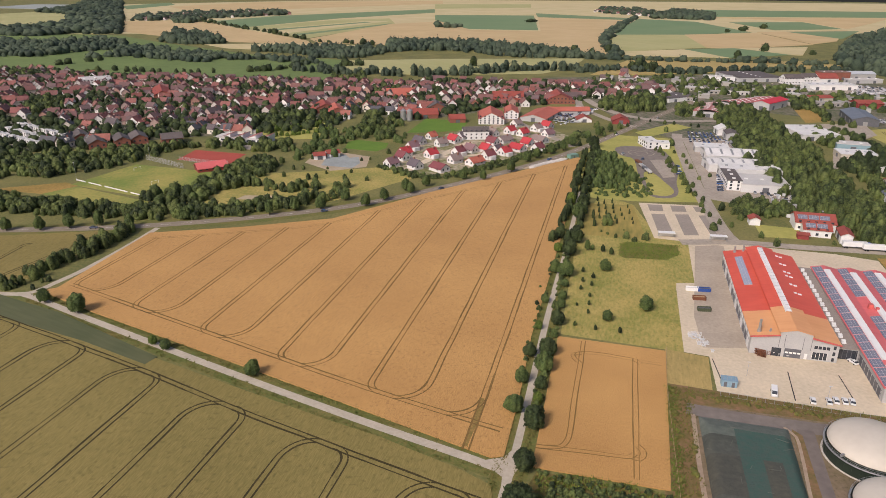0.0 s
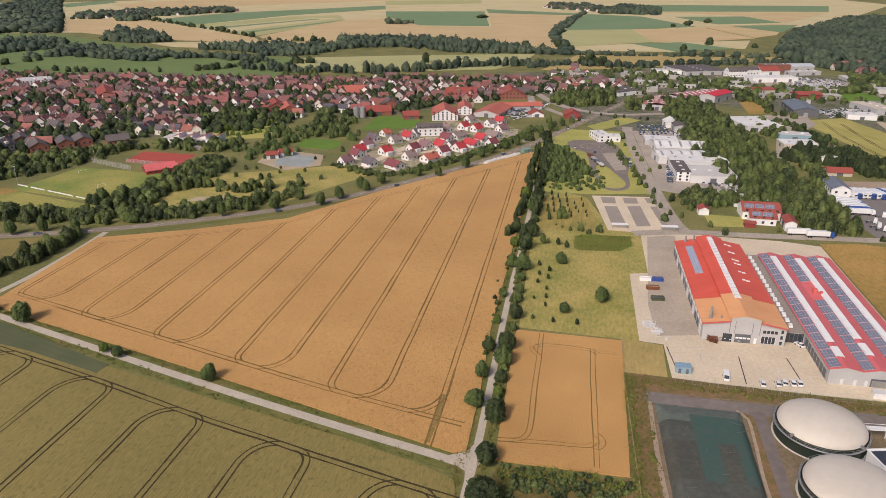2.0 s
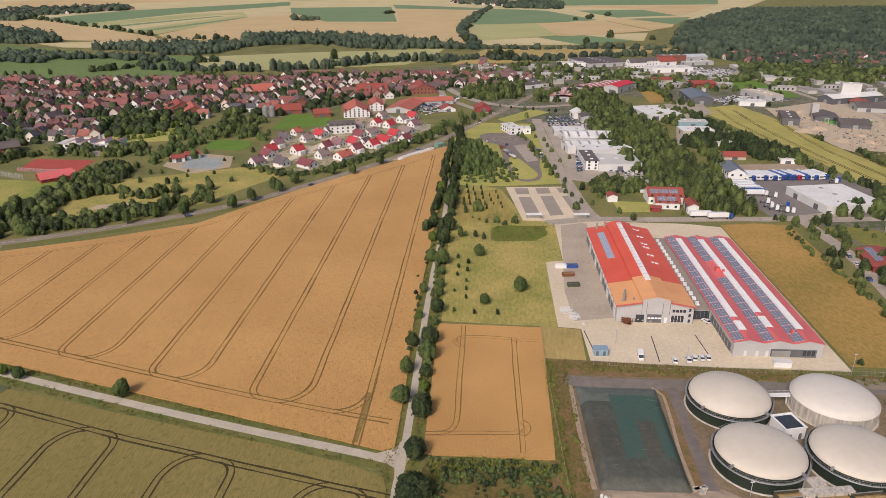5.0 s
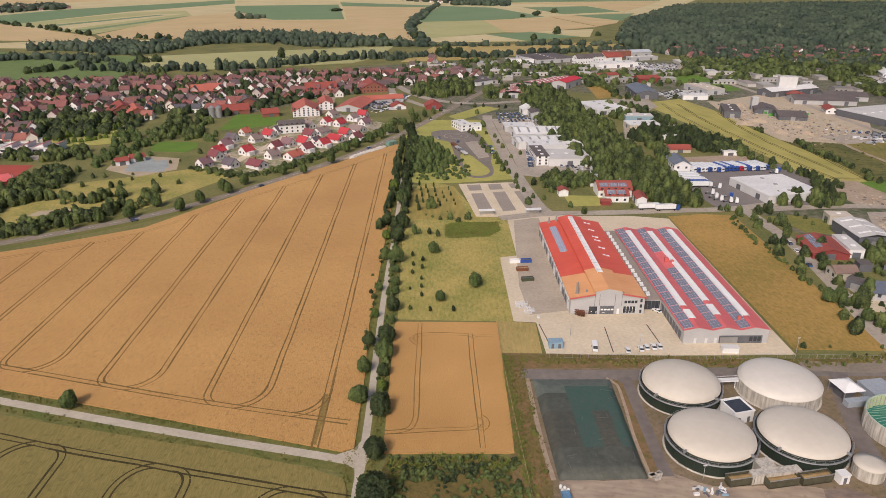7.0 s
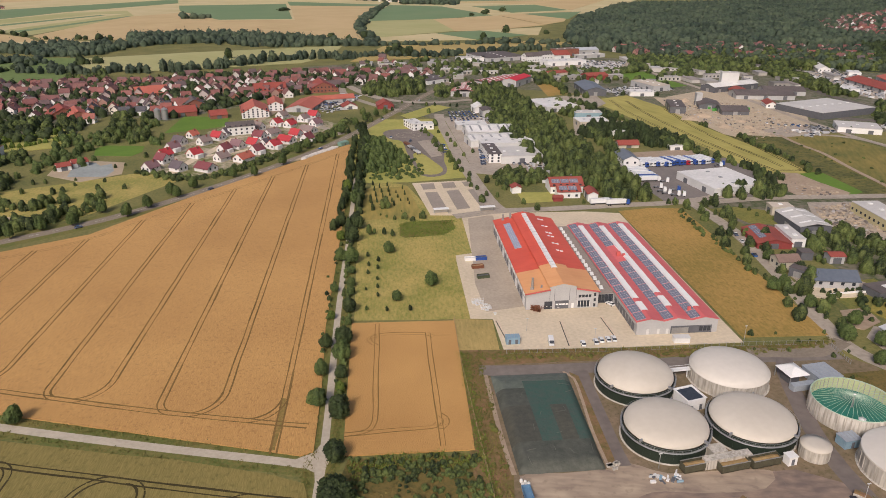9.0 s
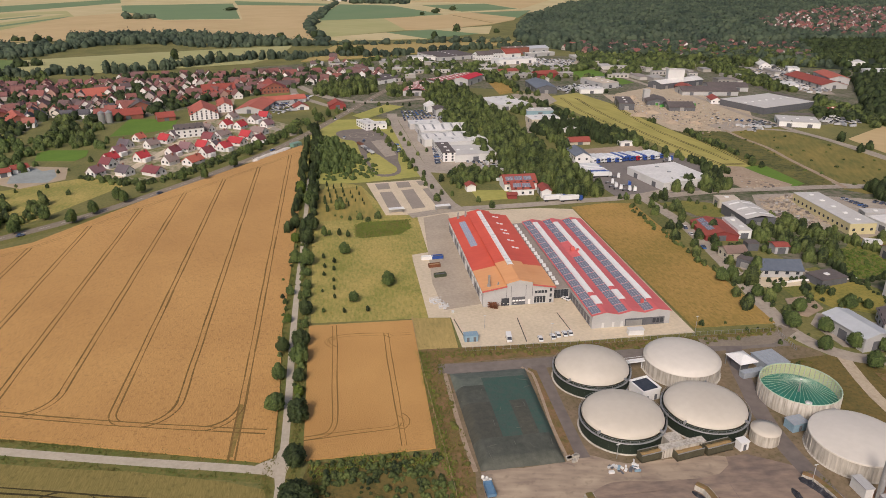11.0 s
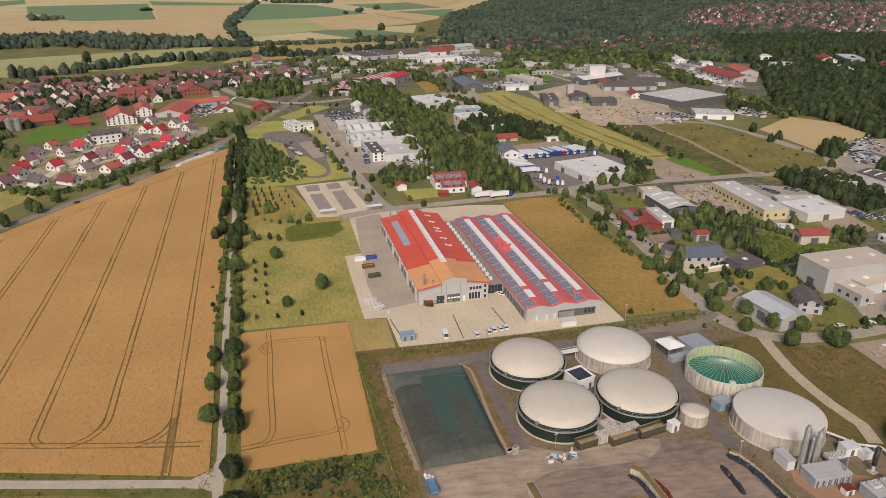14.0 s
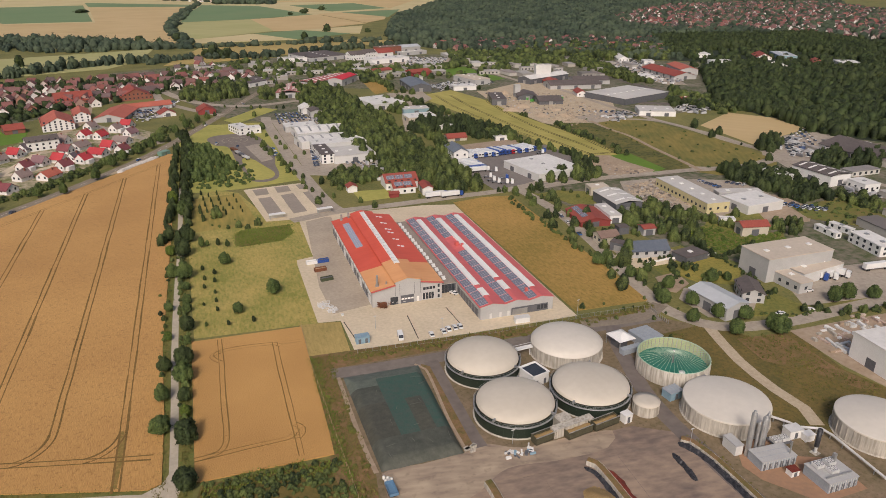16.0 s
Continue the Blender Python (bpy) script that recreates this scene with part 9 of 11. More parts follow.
works_building(-340.1, 484.1, -35.9, 9.1, 4.2, 4.4, "flat", "white", "white", "white flat-roofed terraced house", "terraced house", wins=2)
works_building(-393.2, 530.7, -36.3, 10.7, 4.6, 4.4, "flat", "white", "white", "white flat-roofed terraced house", "terraced house", wins=2)
works_building(-381.8, 523.8, -36.4, 10.4, 4.6, 4.4, "flat", "white", "white", "white flat-roofed terraced house", "terraced house", wins=2)
works_building(-370.7, 517.0, -36.5, 10.1, 4.5, 4.4, "flat", "white", "white", "white flat-roofed terraced house", "terraced house", wins=2)
works_building(-359.9, 510.4, -36.5, 9.8, 4.5, 4.4, "flat", "white", "white", "white flat-roofed terraced house", "terraced house", wins=2)
works_building(-349.4, 504.0, -36.6, 9.6, 4.4, 4.4, "flat", "white", "white", "white flat-roofed terraced house", "terraced house", wins=2)
works_building(-339.1, 497.7, -36.7, 9.3, 4.4, 4.4, "flat", "white", "white", "white flat-roofed terraced house", "terraced house", wins=2)
works_building(-329.1, 491.6, -36.7, 9.1, 4.3, 4.4, "flat", "white", "white", "white flat-roofed terraced house", "terraced house", wins=2)
works_building(-395.0, 549.1, -37.1, 11.1, 4.8, 4.4, "flat", "white", "white", "white flat-roofed terraced house", "terraced house", wins=2)
works_building(-383.3, 541.7, -37.2, 10.8, 4.8, 4.4, "flat", "white", "white", "white flat-roofed terraced house", "terraced house", wins=2)
works_building(-371.9, 534.5, -37.3, 10.5, 4.7, 4.4, "flat", "white", "white", "white flat-roofed terraced house", "terraced house", wins=2)
works_building(-360.7, 527.4, -37.4, 10.3, 4.7, 4.4, "flat", "white", "white", "white flat-roofed terraced house", "terraced house", wins=2)
works_building(-349.8, 520.6, -37.4, 10.0, 4.6, 4.4, "flat", "white", "white", "white flat-roofed terraced house", "terraced house", wins=2)
works_building(-339.3, 513.9, -37.5, 9.7, 4.6, 4.4, "flat", "white", "white", "white flat-roofed terraced house", "terraced house", wins=2)
works_building(-328.9, 507.4, -37.6, 9.5, 4.5, 4.4, "flat", "white", "white", "white flat-roofed terraced house", "terraced house", wins=2)
# ---- trees, lots and streets between the works ----
land("builders_yard_sand", [(382, 598), (362, 530), (344, 482), (339, 447), (346, 427), (401, 451), (427, 459), (446, 484), (454, 530), (461, 587), (459, 630)], "path", "pale sandy builders' yard", 0.245, "yard")
land("vehicle_park", [(375, 452), (373, 426), (397, 427), (420, 436), (425, 457), (407, 458)], "lot", "pale paved vehicle park", 0.25, "parking")
M["scrub_olive"] = mat("olive_scrub_ground", (0.165, 0.145, 0.042), (0.075, 0.085, 0.026), s1=0.05, s2=0.3, fine=0.5, bump=0.8, lohi=(0.4, 0.6), speck=(0.3, 0.4))
land("scrub_strip", [(349, 441), (375, 427), (340, 286), (314, 303), (330, 360), (343, 417)], "scrub_olive", "green weedy strip beside the fallow field", 0.255, "scrub")
land("green_meadow", [(318, 342), (333, 342), (326, 301), (309, 297), (313, 321)], "green_lawn", "bright green meadow wedge", 0.26, "meadow")
land("dirt_yard", [(290, 344), (309, 347), (317, 343), (316, 324), (318, 302), (309, 297), (296, 298), (286, 304), (287, 319)], "gravel", "brown dirt storage yard", 0.265, "yard")
land("scrap_yard", [(282, 294), (306, 289), (299, 263), (290, 243), (277, 240), (263, 258), (270, 276)], "lot", "paved scrap and stone yard", 0.27, "yard")
land("works_parking", [(305, 235), (330, 240), (343, 232), (337, 207), (319, 197), (297, 200), (297, 209), (300, 227)], "gravel", "tan paved works parking", 0.275, "parking")
land("vine_plot", [(250, 217), (273, 218), (272, 204), (293, 193), (286, 186), (259, 189), (243, 189), (245, 205)], "weeds", "lush green hedged plot", 0.28, "scrub")
land("weed_field", [(329, 215), (365, 213), (363, 185), (338, 170), (332, 185), (322, 200)], "weeds", "overgrown green and brown plot", 0.285, "scrub")
land("town_lot", [(623, 698), (665, 713), (663, 670), (604, 556), (586, 527), (568, 537), (572, 602), (579, 643)], "lot", "pale paved dealer lot", 0.29, "yard")
land("hall_lawn", [(225, 298), (239, 298), (256, 286), (243, 269), (231, 275), (230, 287)], "lawn_dull", "mown lawn beside the red workshop", 0.295, "lawn")
land("hall_lawn", [(303, 225), (306, 216), (297, 204), (273, 204), (264, 215), (274, 222)], "lawn_dull", "garden lawn among hedges", 0.3, "lawn")
land("house_lot", [(207, 218), (220, 220), (230, 205), (233, 195), (220, 193), (203, 199)], "lot", "paved forecourt of the grey house", 0.305, "yard")
land("lawn_plot", [(221, 183), (242, 188), (245, 175), (225, 164), (216, 173)], "lawn_dull", "yellow-green mown plot", 0.31, "lawn")
M["lawn_gold"] = mat("dry_golden_lawn", (0.33, 0.26, 0.062), (0.19, 0.185, 0.042), s1=0.07, s2=0.7, fine=0.5, bump=0.4, speck=(0.8, 0.35))
land("house_yard", [(202.9, 209.6), (213.1, 215.4), (209.5, 202.0), (225.2, 200.8), (218.9, 192.2), (205.2, 194.1), (200.7, 197.1)], "yard", "pale paved yard of the grey house", 0.33, "yard")
land("golden_lawn", [(224.0, 189.0), (241.6, 188.0), (238.1, 170.9), (226.0, 166.2), (213.9, 173.6), (212.6, 182.1)], "lawn_gold", "dry golden lawn between hedges", 0.332, "lawn")
land("rubble_plot", [(202.1, 184.7), (213.1, 184.1), (209.7, 173.7), (199.2, 170.3), (196.0, 174.0)], "gravel", "stony plot with stacked slabs", 0.334, "ground")
wood("hedge", belt([(224.9, 184.0), (221.7, 188.2), (213.3, 185.8), (208.4, 179.4)], 2.5, 2.0, 2.6, 2.2, 301) + belt([(242.5, 188.9), (239.8, 178.1), (237.2, 168.0), (231.4, 156.0), (229.6, 151.0)], 2.0, 1.8, 2.2, 1.8, 302) + belt([(207.7, 197.4), (219.9, 196.6), (243.0, 190.5)], 2, 2.0, 2.2, 1.7, 303), M["leaf_dark"], "dark hedges between the garden plots", "hedgerow", MIDTREE)
wood("garden_shrubs", [(219.7, 175.0, 3.2, 2.8), (226.7, 173.3, 3.0, 2.6), (227.1, 171.0, 2.6, 2.4), (206.7, 174.9, 2.6, 2.2), (210.5, 181, 3.0, 2.6), (214.2, 178.6, 2.4, 2.0)], M["leaf"], "round garden shrubs beside the lawn", "shrubs", MIDTREE)
land("logistics_lawn", [(209, 143), (222, 151), (232, 151), (233, 135), (221, 135)], "lawn_dull", "lawn beside the logistics yard", 0.315, "lawn")
land("track_plates", [(110, 483), (122, 485), (117, 441), (109, 438)], "lot", "pale plates on the practice ground", 0.32, "marking")
ribbon("road_cross_east", [(228, 308), (252, 307), (279, 304), (309, 297), (334, 292), (353, 286), (380, 280), (408, 283)], 7, 0.36, M["lot"], "grey road between the works", "road")
ribbon("road_fallow", [(457, 627), (447, 555), (433, 476), (431, 449), (427, 418), (427, 387), (426, 352), (423, 330), (418, 301), (408, 283), (398, 265), (385, 241)], 6, 0.365, M["lot"], "narrow road past the wheat field", "road")
ribbon("track_fallow", [(377, 433), (371, 406), (368, 378), (358, 345), (348, 307), (342, 287)], 3.2, 0.37, M["gravel"], "pale dirt track through the fallow", "track")
ribbon("road_junction", [(95, 740), (104, 691), (115, 661), (133, 638), (160, 627), (188, 631), (218, 631)], 9, 0.375, M["lot"], "wide grey junction road", "road")
ribbon("railway", [(634, 805), (583, 684), (544, 580), (530, 489), (517, 408)], 8, 0.38, M["lot_dark"], "dark ballasted railway line", "railway")
land("factory_lot", [(284, 627), (322, 628), (311, 583), (278, 552), (265, 572)], "lot", "paved lot beside the white factory", 0.325, "yard")
land("workshop_lot", [(250, 522), (288, 509), (282, 488), (250, 485), (226, 467)], "lot", "paved lot round the low workshops", 0.33, "yard")
wood("thicket", scatter([(246, 509), (239, 472), (225, 418), (218, 402), (226, 398), (232, 412), (238, 433), (238, 452)], 5.5, 7.5, 7.5, 101), M["leaf"], "dense trees beside the blue-roofed house", "woodland", MIDTREE)
wood("thicket", scatter([(262, 603), (283, 585), (267, 543), (250, 525), (243, 540)], 8, 8, 7, 102), M["leaf"], "trees before the white factory", "trees", MIDTREE)
wood("thicket", scatter([(349, 284), (364, 280), (365, 262), (371, 246), (370, 230), (371, 217), (358, 212), (341, 217), (339, 229), (341, 246), (343, 266)], 5, 6.5, 7, 103), M["leaf_dark"], "dense dark trees behind the works hall", "woodland", MIDTREE)
wood("thicket", scatter([(240, 247), (253, 257), (276, 251), (277, 240), (276, 227), (263, 225), (251, 205), (239, 208), (238, 219), (246, 225), (232, 230)], 4.6, 5.5, 5.5, 104), M["leaf"], "dense garden trees among the works", "woodland", MIDTREE)
wood("thicket", scatter([(250, 217), (273, 218), (272, 204), (293, 193), (286, 186), (259, 189), (243, 189), (245, 205)], 2.0, 2.4, 1.0, 105), M["leaf_bright"], "lush green shrubs in a hedged plot", "scrub", MIDTREE)
wood("thicket", scatter([(416, 266), (446, 279), (455, 269), (426, 246), (408, 242), (407, 256)], 5, 6.5, 7.5, 106), M["leaf_dark"], "dark trees beside the vehicle yard", "woodland", MIDTREE)
wood("thicket", scatter([(445, 258), (474, 259), (467, 246), (445, 236), (429, 244)], 5, 6.5, 7.5, 107), M["leaf_dark"], "dark trees beside the long hall", "woodland", MIDTREE)
wood("thicket", scatter([(371, 217), (381, 195), (363, 185), (357, 193), (360, 207)], 5, 6, 5, 108), M["leaf"], "bushes above the overgrown plot", "woodland", MIDTREE)
wood("thicket", scatter([(329, 215), (365, 213), (363, 185), (338, 170), (332, 185), (322, 200)], 6, 3.4, 1.6, 109), M["leaf"], "low bushes in the overgrown plot", "scrub", MIDTREE)
wood("thicket", scatter([(277, 327), (282, 313), (277, 302), (262, 301), (257, 308), (270, 324)], 4.6, 6, 7, 110), M["leaf"], "trees beside the freight warehouse", "woodland", MIDTREE)
wood("thicket", scatter([(251, 325), (264, 323), (251, 307), (242, 312)], 4.8, 6, 7, 111), M["leaf"], "trees before the freight warehouse", "woodland", MIDTREE)
wood("hedge", belt([(297, 387), (293, 354), (286, 330), (279, 309)], 5, 3.6, 5, 6, 201), M["leaf_dark"], "hedge along the strip field", "hedgerow", MIDTREE)
wood("hedge", belt([(344, 525), (339, 479), (341, 431), (337, 383), (329, 338)], 7, 4.5, 5.5, 4, 202), M["leaf"], "scrubby hedge along the builders' yard", "hedgerow", MIDTREE)
wood("thicket", scatter([(304, 481), (307, 448), (300, 419), (284, 403), (277, 427)], 5, 6.5, 6.5, 112), M["leaf"], "trees between strip field and truck yard", "woodland", MIDTREE)
wood("thicket", scatter([(420, 311), (416, 295), (445, 305), (465, 325), (447, 325)], 4.4, 6.5, 7, 113), M["leaf_dark"], "dark trees at the vehicle yard corner", "woodland", MIDTREE)
wood("hedge", belt([(207, 299), (199, 257), (195, 219), (193, 198)], 2.6, 2.4, 2.6, 2.0, 203), M["leaf"], "low hedge along the brown field", "hedgerow", MIDTREE)
wood("hedge", belt([(255, 225), (272, 223), (278, 205), (304, 196), (311, 199)], 3, 3, 4, 4, 204), M["leaf"], "hedge along the garden plot", "hedgerow", MIDTREE)
wood("hedge", belt([(244, 204), (240, 188), (251, 186), (265, 188)], 3, 2.6, 3.4, 3.4, 205), M["leaf_dark"], "dark hedge round the lush plot", "hedgerow", MIDTREE)
wood("clipped_hedge", belt([(205, 145), (213, 143), (222, 135), (235, 134)], 1.5, 1.8, 2.0, 1.3, 206), M["leaf"], "clipped hedge along the road", "hedgerow", MIDTREE)
wood("hedge", belt([(233, 135), (239, 126), (259, 123)], 1.5, 5, 4, 3, 207), M["leaf"], "shrubs along the estate road", "hedgerow", MIDTREE)
wood("street_trees_estate", [(206.7, 264.2, 5.3, 5.6), (217.3, 270.2, 5.0, 5.2), (216.4, 294.1, 5.2, 5.5), (224.8, 303.2, 5.4, 5.6), (214.0, 301.0, 2.6, 2.8), (211.7, 310.4, 4.3, 4.5), (208.6, 312.1, 3.5, 3.6), (226.4, 324.7, 2.5, 2.6), (241.8, 296.3, 3.3, 3.4), (243.1, 290.9, 2.7, 2.8), (241.2, 282.7, 2.6, 2.8), (249.4, 283.9, 2.7, 2.8), (211.2, 248.8, 5.7, 5.9), (214.3, 245.3, 3.3, 3.5), (202.7, 240.3, 5.0, 5.3), (208.8, 234.5, 4.1, 4.3), (204.6, 219.2, 4.8, 5.1), (194.2, 211.7, 3.8, 4.0), (194.0, 203.4, 5.4, 5.6), (199.9, 200.2, 4.6, 4.8), (216.8, 228.5, 5.9, 6.2), (228.7, 226.1, 3.7, 3.9), (229.5, 223.2, 2.8, 2.9), (222.6, 290.6, 3.1, 3.3)], M["leaf"], "street and garden trees of the trading estate", "trees", MIDTREE)
wood("garden_trees", [(226.9, 288.3, 4.2, 4.4), (212.0, 263.3, 2.9, 3.1), (237.3, 234.5, 5.3, 5.5), (234.4, 236.1, 4.8, 5.0), (237.7, 227.2, 3.8, 4.0), (210.3, 194.5, 2.9, 3.1), (218.7, 192.6, 3.0, 3.1), (273.7, 225.6, 3.6, 3.7), (280.2, 224.9, 3.6, 3.8), (290.8, 219.1, 5.7, 6.0), (299.2, 202.4, 5.2, 5.4), (305.1, 199.2, 5.2, 5.5), (294.9, 189.8, 6.0, 6.3), (301.9, 190.3, 4.1, 4.3), (293.1, 193.4, 4.0, 4.2), (322.5, 189.6, 3.2, 3.4), (327.2, 185.3, 3.2, 3.4), (245.7, 274.7, 3.1, 3.3), (251.6, 277.0, 3.2, 3.4), (196.5, 202.0, 2.1, 2.2), (207.1, 196.2, 2.1, 2.2), (221.2, 181.8, 3.4, 3.5), (219.4, 184.1, 4.2, 4.4), (216.0, 172.0, 2.9, 3.0)], M["leaf"], "round green trees among works and gardens", "trees", MIDTREE)
wood("street_trees_estate", [(158.1, 177.7, 2.6, 2.7), (152.7, 168.6, 1.4, 1.5), (163.4, 165.1, 1.9, 2.0), (152.7, 153.8, 1.8, 1.9), (171.0, 169.6, 1.6, 1.7), (182.2, 159.3, 1.3, 1.4), (175.0, 158.3, 2.1, 2.2), (170.2, 145.1, 2.0, 2.1), (185.5, 151.6, 1.5, 1.5), (193.7, 137.6, 5.8, 6.1), (167.0, 176.0, 1.3, 1.4), (228.4, 136.0, 3.8, 4.0), (234.5, 134.7, 3.8, 4.0), (241.5, 127.3, 4.2, 4.4), (232.1, 151.3, 3.3, 3.4), (225.9, 149.1, 1.9, 2.0), (189.0, 159.7, 1.2, 1.2), (183.9, 172.1, 1.7, 1.8), (191.3, 173.7, 2.8, 2.9), (175.1, 168.9, 1.2, 1.2), (219.4, 136.9, 1.5, 1.6), (215.1, 163.5, 1.9, 2.0), (204.0, 155.7, 1.8, 1.9), (193.0, 181.5, 2.8, 3.0)], M["leaf"], "full round trees along the estate road", "trees", MIDTREE)
wood("roadside_tree_row", [(433.3, 376.7, 7.9, 8.3), (419.3, 347.7, 6.8, 7.1), (431.8, 351.3, 6.9, 7.3), (422.2, 309.6, 6.5, 6.9), (419.2, 320.5, 2.2, 2.3), (469.1, 326.8, 2.8, 2.9), (476.5, 322.8, 2.4, 2.5), (435.8, 426.9, 5.1, 5.3), (438.4, 450.0, 5.2, 5.5), (429.7, 454.7, 6.0, 6.3), (435.9, 468.7, 7.1, 7.4), (427.0, 473.5, 3.5, 3.7), (430.3, 437.9, 4.2, 4.4), (450.8, 432.2, 3.4, 3.6), (496.4, 329.0, 3.3, 3.5), (399.6, 283.1, 6.1, 6.5)], M["leaf_dark"], "single dark trees along the narrow road", "trees", MIDTREE)
wood("thicket", scatter([(631, 771), (616, 701), (572, 602), (547, 509), (533, 453), (525, 415), (497, 391), (491, 422), (501, 464), (526, 560), (546, 640), (558, 697)], 9, 10, 8, 114), M["leaf"], "light green trees along the railway", "woodland", FARTREE)
wood("thicket", scatter([(609, 897), (708, 887), (775, 834), (865, 760), (766, 671), (698, 695), (631, 718), (602, 753), (580, 798)], 13, 11, 9, 115), M["leaf"], "trees between the town houses", "trees", FARTREE)
wood("thicket", scatter([(575, 875), (612, 817), (598, 723), (543, 667), (552, 735), (491, 722), (487, 753)], 10, 9, 7.5, 116), M["leaf"], "garden trees behind the hangar", "trees", FARTREE)
wood("thicket", scatter([(101, 679), (126, 663), (163, 680), (175, 734), (145, 731), (113, 729)], 6.5, 8, 8, 117), M["leaf"], "dense trees beside the junction", "woodland", MIDTREE)
wood("thicket", scatter([(166, 652), (187, 647), (222, 642), (252, 658), (237, 693), (197, 680), (178, 695)], 6.5, 8.5, 8.5, 118), M["leaf"], "dense trees behind the dealer halls", "woodland", MIDTREE)
wood("thicket", scatter([(227, 469), (253, 490), (282, 492), (300, 466), (296, 428), (290, 416), (268, 417), (260, 430), (264, 440), (250, 452)], 5.2, 7, 7, 119), M["leaf_dark"], "dark trees between workshops and truck yard", "woodland", MIDTREE)
wood("thicket", scatter([(280, 556), (292, 587), (290, 525), (280, 509), (272, 520)], 5.5, 6.5, 5, 120), M["leaf_dark"], "dark trees beside the strip field", "woodland", MIDTREE)
wood("thicket", scatter([(134, 384), (144, 393), (166, 381), (167, 370), (157, 362), (140, 363), (132, 355), (131, 367)], 4, 5.5, 5, 121), M["leaf"], "garden trees round the office", "woodland", MIDTREE)
wood("hedge", belt([(320, 752), (296, 639), (305, 618), (315, 591)], 5, 6, 7, 6, 208), M["leaf"], "trees behind the white factory", "hedgerow", MIDTREE)
wood("hedge", belt([(119, 533), (121, 473), (119, 418), (118, 380), (116, 344)], 2, 8, 4.5, 4.5, 209), M["leaf"], "row of small trees along the works road", "hedgerow", MIDTREE)
wood("roadside_tree_row", [(87.4, 592.1, 6.6, 6.9), (89.0, 574.5, 5.6, 5.9), (88.8, 560.7, 4.7, 5.0), (106.2, 591.8, 5.8, 6.1), (114.4, 601.3, 3.8, 4.0), (99.2, 567.9, 3.2, 3.3), (129.8, 633.8, 2.7, 2.8), (142.7, 581.8, 5.0, 5.2), (135.4, 532.4, 6.1, 6.4), (131.6, 506.6, 2.9, 3.1), (132.3, 463.1, 4.0, 4.2), (133.1, 477.1, 3.5, 3.6), (135.3, 495.1, 3.6, 3.7), (145.5, 472.0, 4.1, 4.3), (139.2, 443.3, 3.2, 3.4), (153.6, 447.4, 4.0, 4.2), (130.8, 435.6, 3.2, 3.3), (123.7, 346.7, 3.1, 3.3), (133.3, 332.1, 3.6, 3.8), (136.4, 320.6, 4.5, 4.7), (164.9, 324.2, 2.6, 2.7), (186.5, 576.7, 3.3, 3.5), (148.5, 614.5, 3.9, 4.1), (174.2, 603.9, 3.5, 3.6)], M["leaf"], "single trees beside roads and halls", "trees", MIDTREE)
wood("roadside_tree_row", [(215.0, 709.8, 4.1, 4.3), (206.4, 733.2, 4.2, 4.4), (231.9, 797.7, 4.5, 4.8), (73.9, 536.7, 4.5, 4.7), (65.7, 524.0, 4.4, 4.6), (138.1, 624.6, 2.6, 2.8), (156.2, 614.2, 3.5, 3.7), (169.3, 608.7, 2.6, 2.7), (288.8, 562.1, 7.0, 7.3), (270.4, 555.6, 5.1, 5.4), (244.5, 552.7, 5.0, 5.3), (252.2, 549.5, 5.0, 5.3), (257.2, 547.4, 5.0, 5.3), (372.0, 607.7, 4.9, 5.1), (377.3, 605.6, 4.9, 5.1), (391.3, 606.9, 5.0, 5.2), (347.5, 617.9, 5.8, 6.1), (300.6, 479.6, 2.4, 2.5), (126.7, 374.5, 5.0, 5.3)], M["leaf_dark"], "dark single trees among the works", "trees", MIDTREE)
wood("tree_clump", scatter([(-463, 666), (-451, 695), (-414, 655), (-394, 618), (-414, 599), (-437, 622)], 9.5, 9, 8, 122), M["leaf"], "clump of broad trees among village houses", "trees", MIDTREE)
wood("tree_clump", scatter([(-212, 602), (-183, 626), (-159, 617), (-130, 604), (-125, 553), (-149, 573), (-180, 580), (-198, 569)], 9.5, 9, 8, 123), M["leaf"], "clump of broad trees among village houses", "trees", MIDTREE)
wood("tree_clump", scatter([(-396, 742), (-381, 755), (-358, 704), (-368, 689)], 9.5, 9, 8, 124), M["leaf"], "clump of broad trees among village houses", "trees", MIDTREE)
wood("tree_clump", scatter([(-117, 611), (-94, 626), (-77, 575), (-81, 538), (-102, 530), (-119, 545)], 9.5, 9, 8, 125), M["leaf"], "clump of broad trees among village houses", "trees", MIDTREE)
wood("tree_clump", scatter([(-281, 552), (-275, 559), (-256, 520), (-269, 519)], 9.5, 9, 8, 126), M["leaf"], "clump of broad trees among village houses", "trees", MIDTREE)
wood("tree_clump", scatter([(-263, 572), (-257, 580), (-237, 534), (-246, 533)], 9.5, 9, 8, 127), M["leaf"], "clump of broad trees among village houses", "trees", MIDTREE)
wood("tree_clump", scatter([(-615, 864), (-611, 892), (-555, 818), (-564, 794)], 9.5, 9, 8, 128), M["leaf"], "clump of broad trees among village houses", "trees", MIDTREE)
wood("tree_clump", scatter([(-524, 873), (-517, 896), (-481, 835), (-484, 806)], 9.5, 9, 8, 129), M["leaf"], "clump of broad trees among village houses", "trees", MIDTREE)
wood("tree_clump", scatter([(-313, 655), (-299, 663), (-282, 628), (-295, 621)], 9.5, 9, 8, 130), M["leaf"], "clump of broad trees among village houses", "trees", MIDTREE)
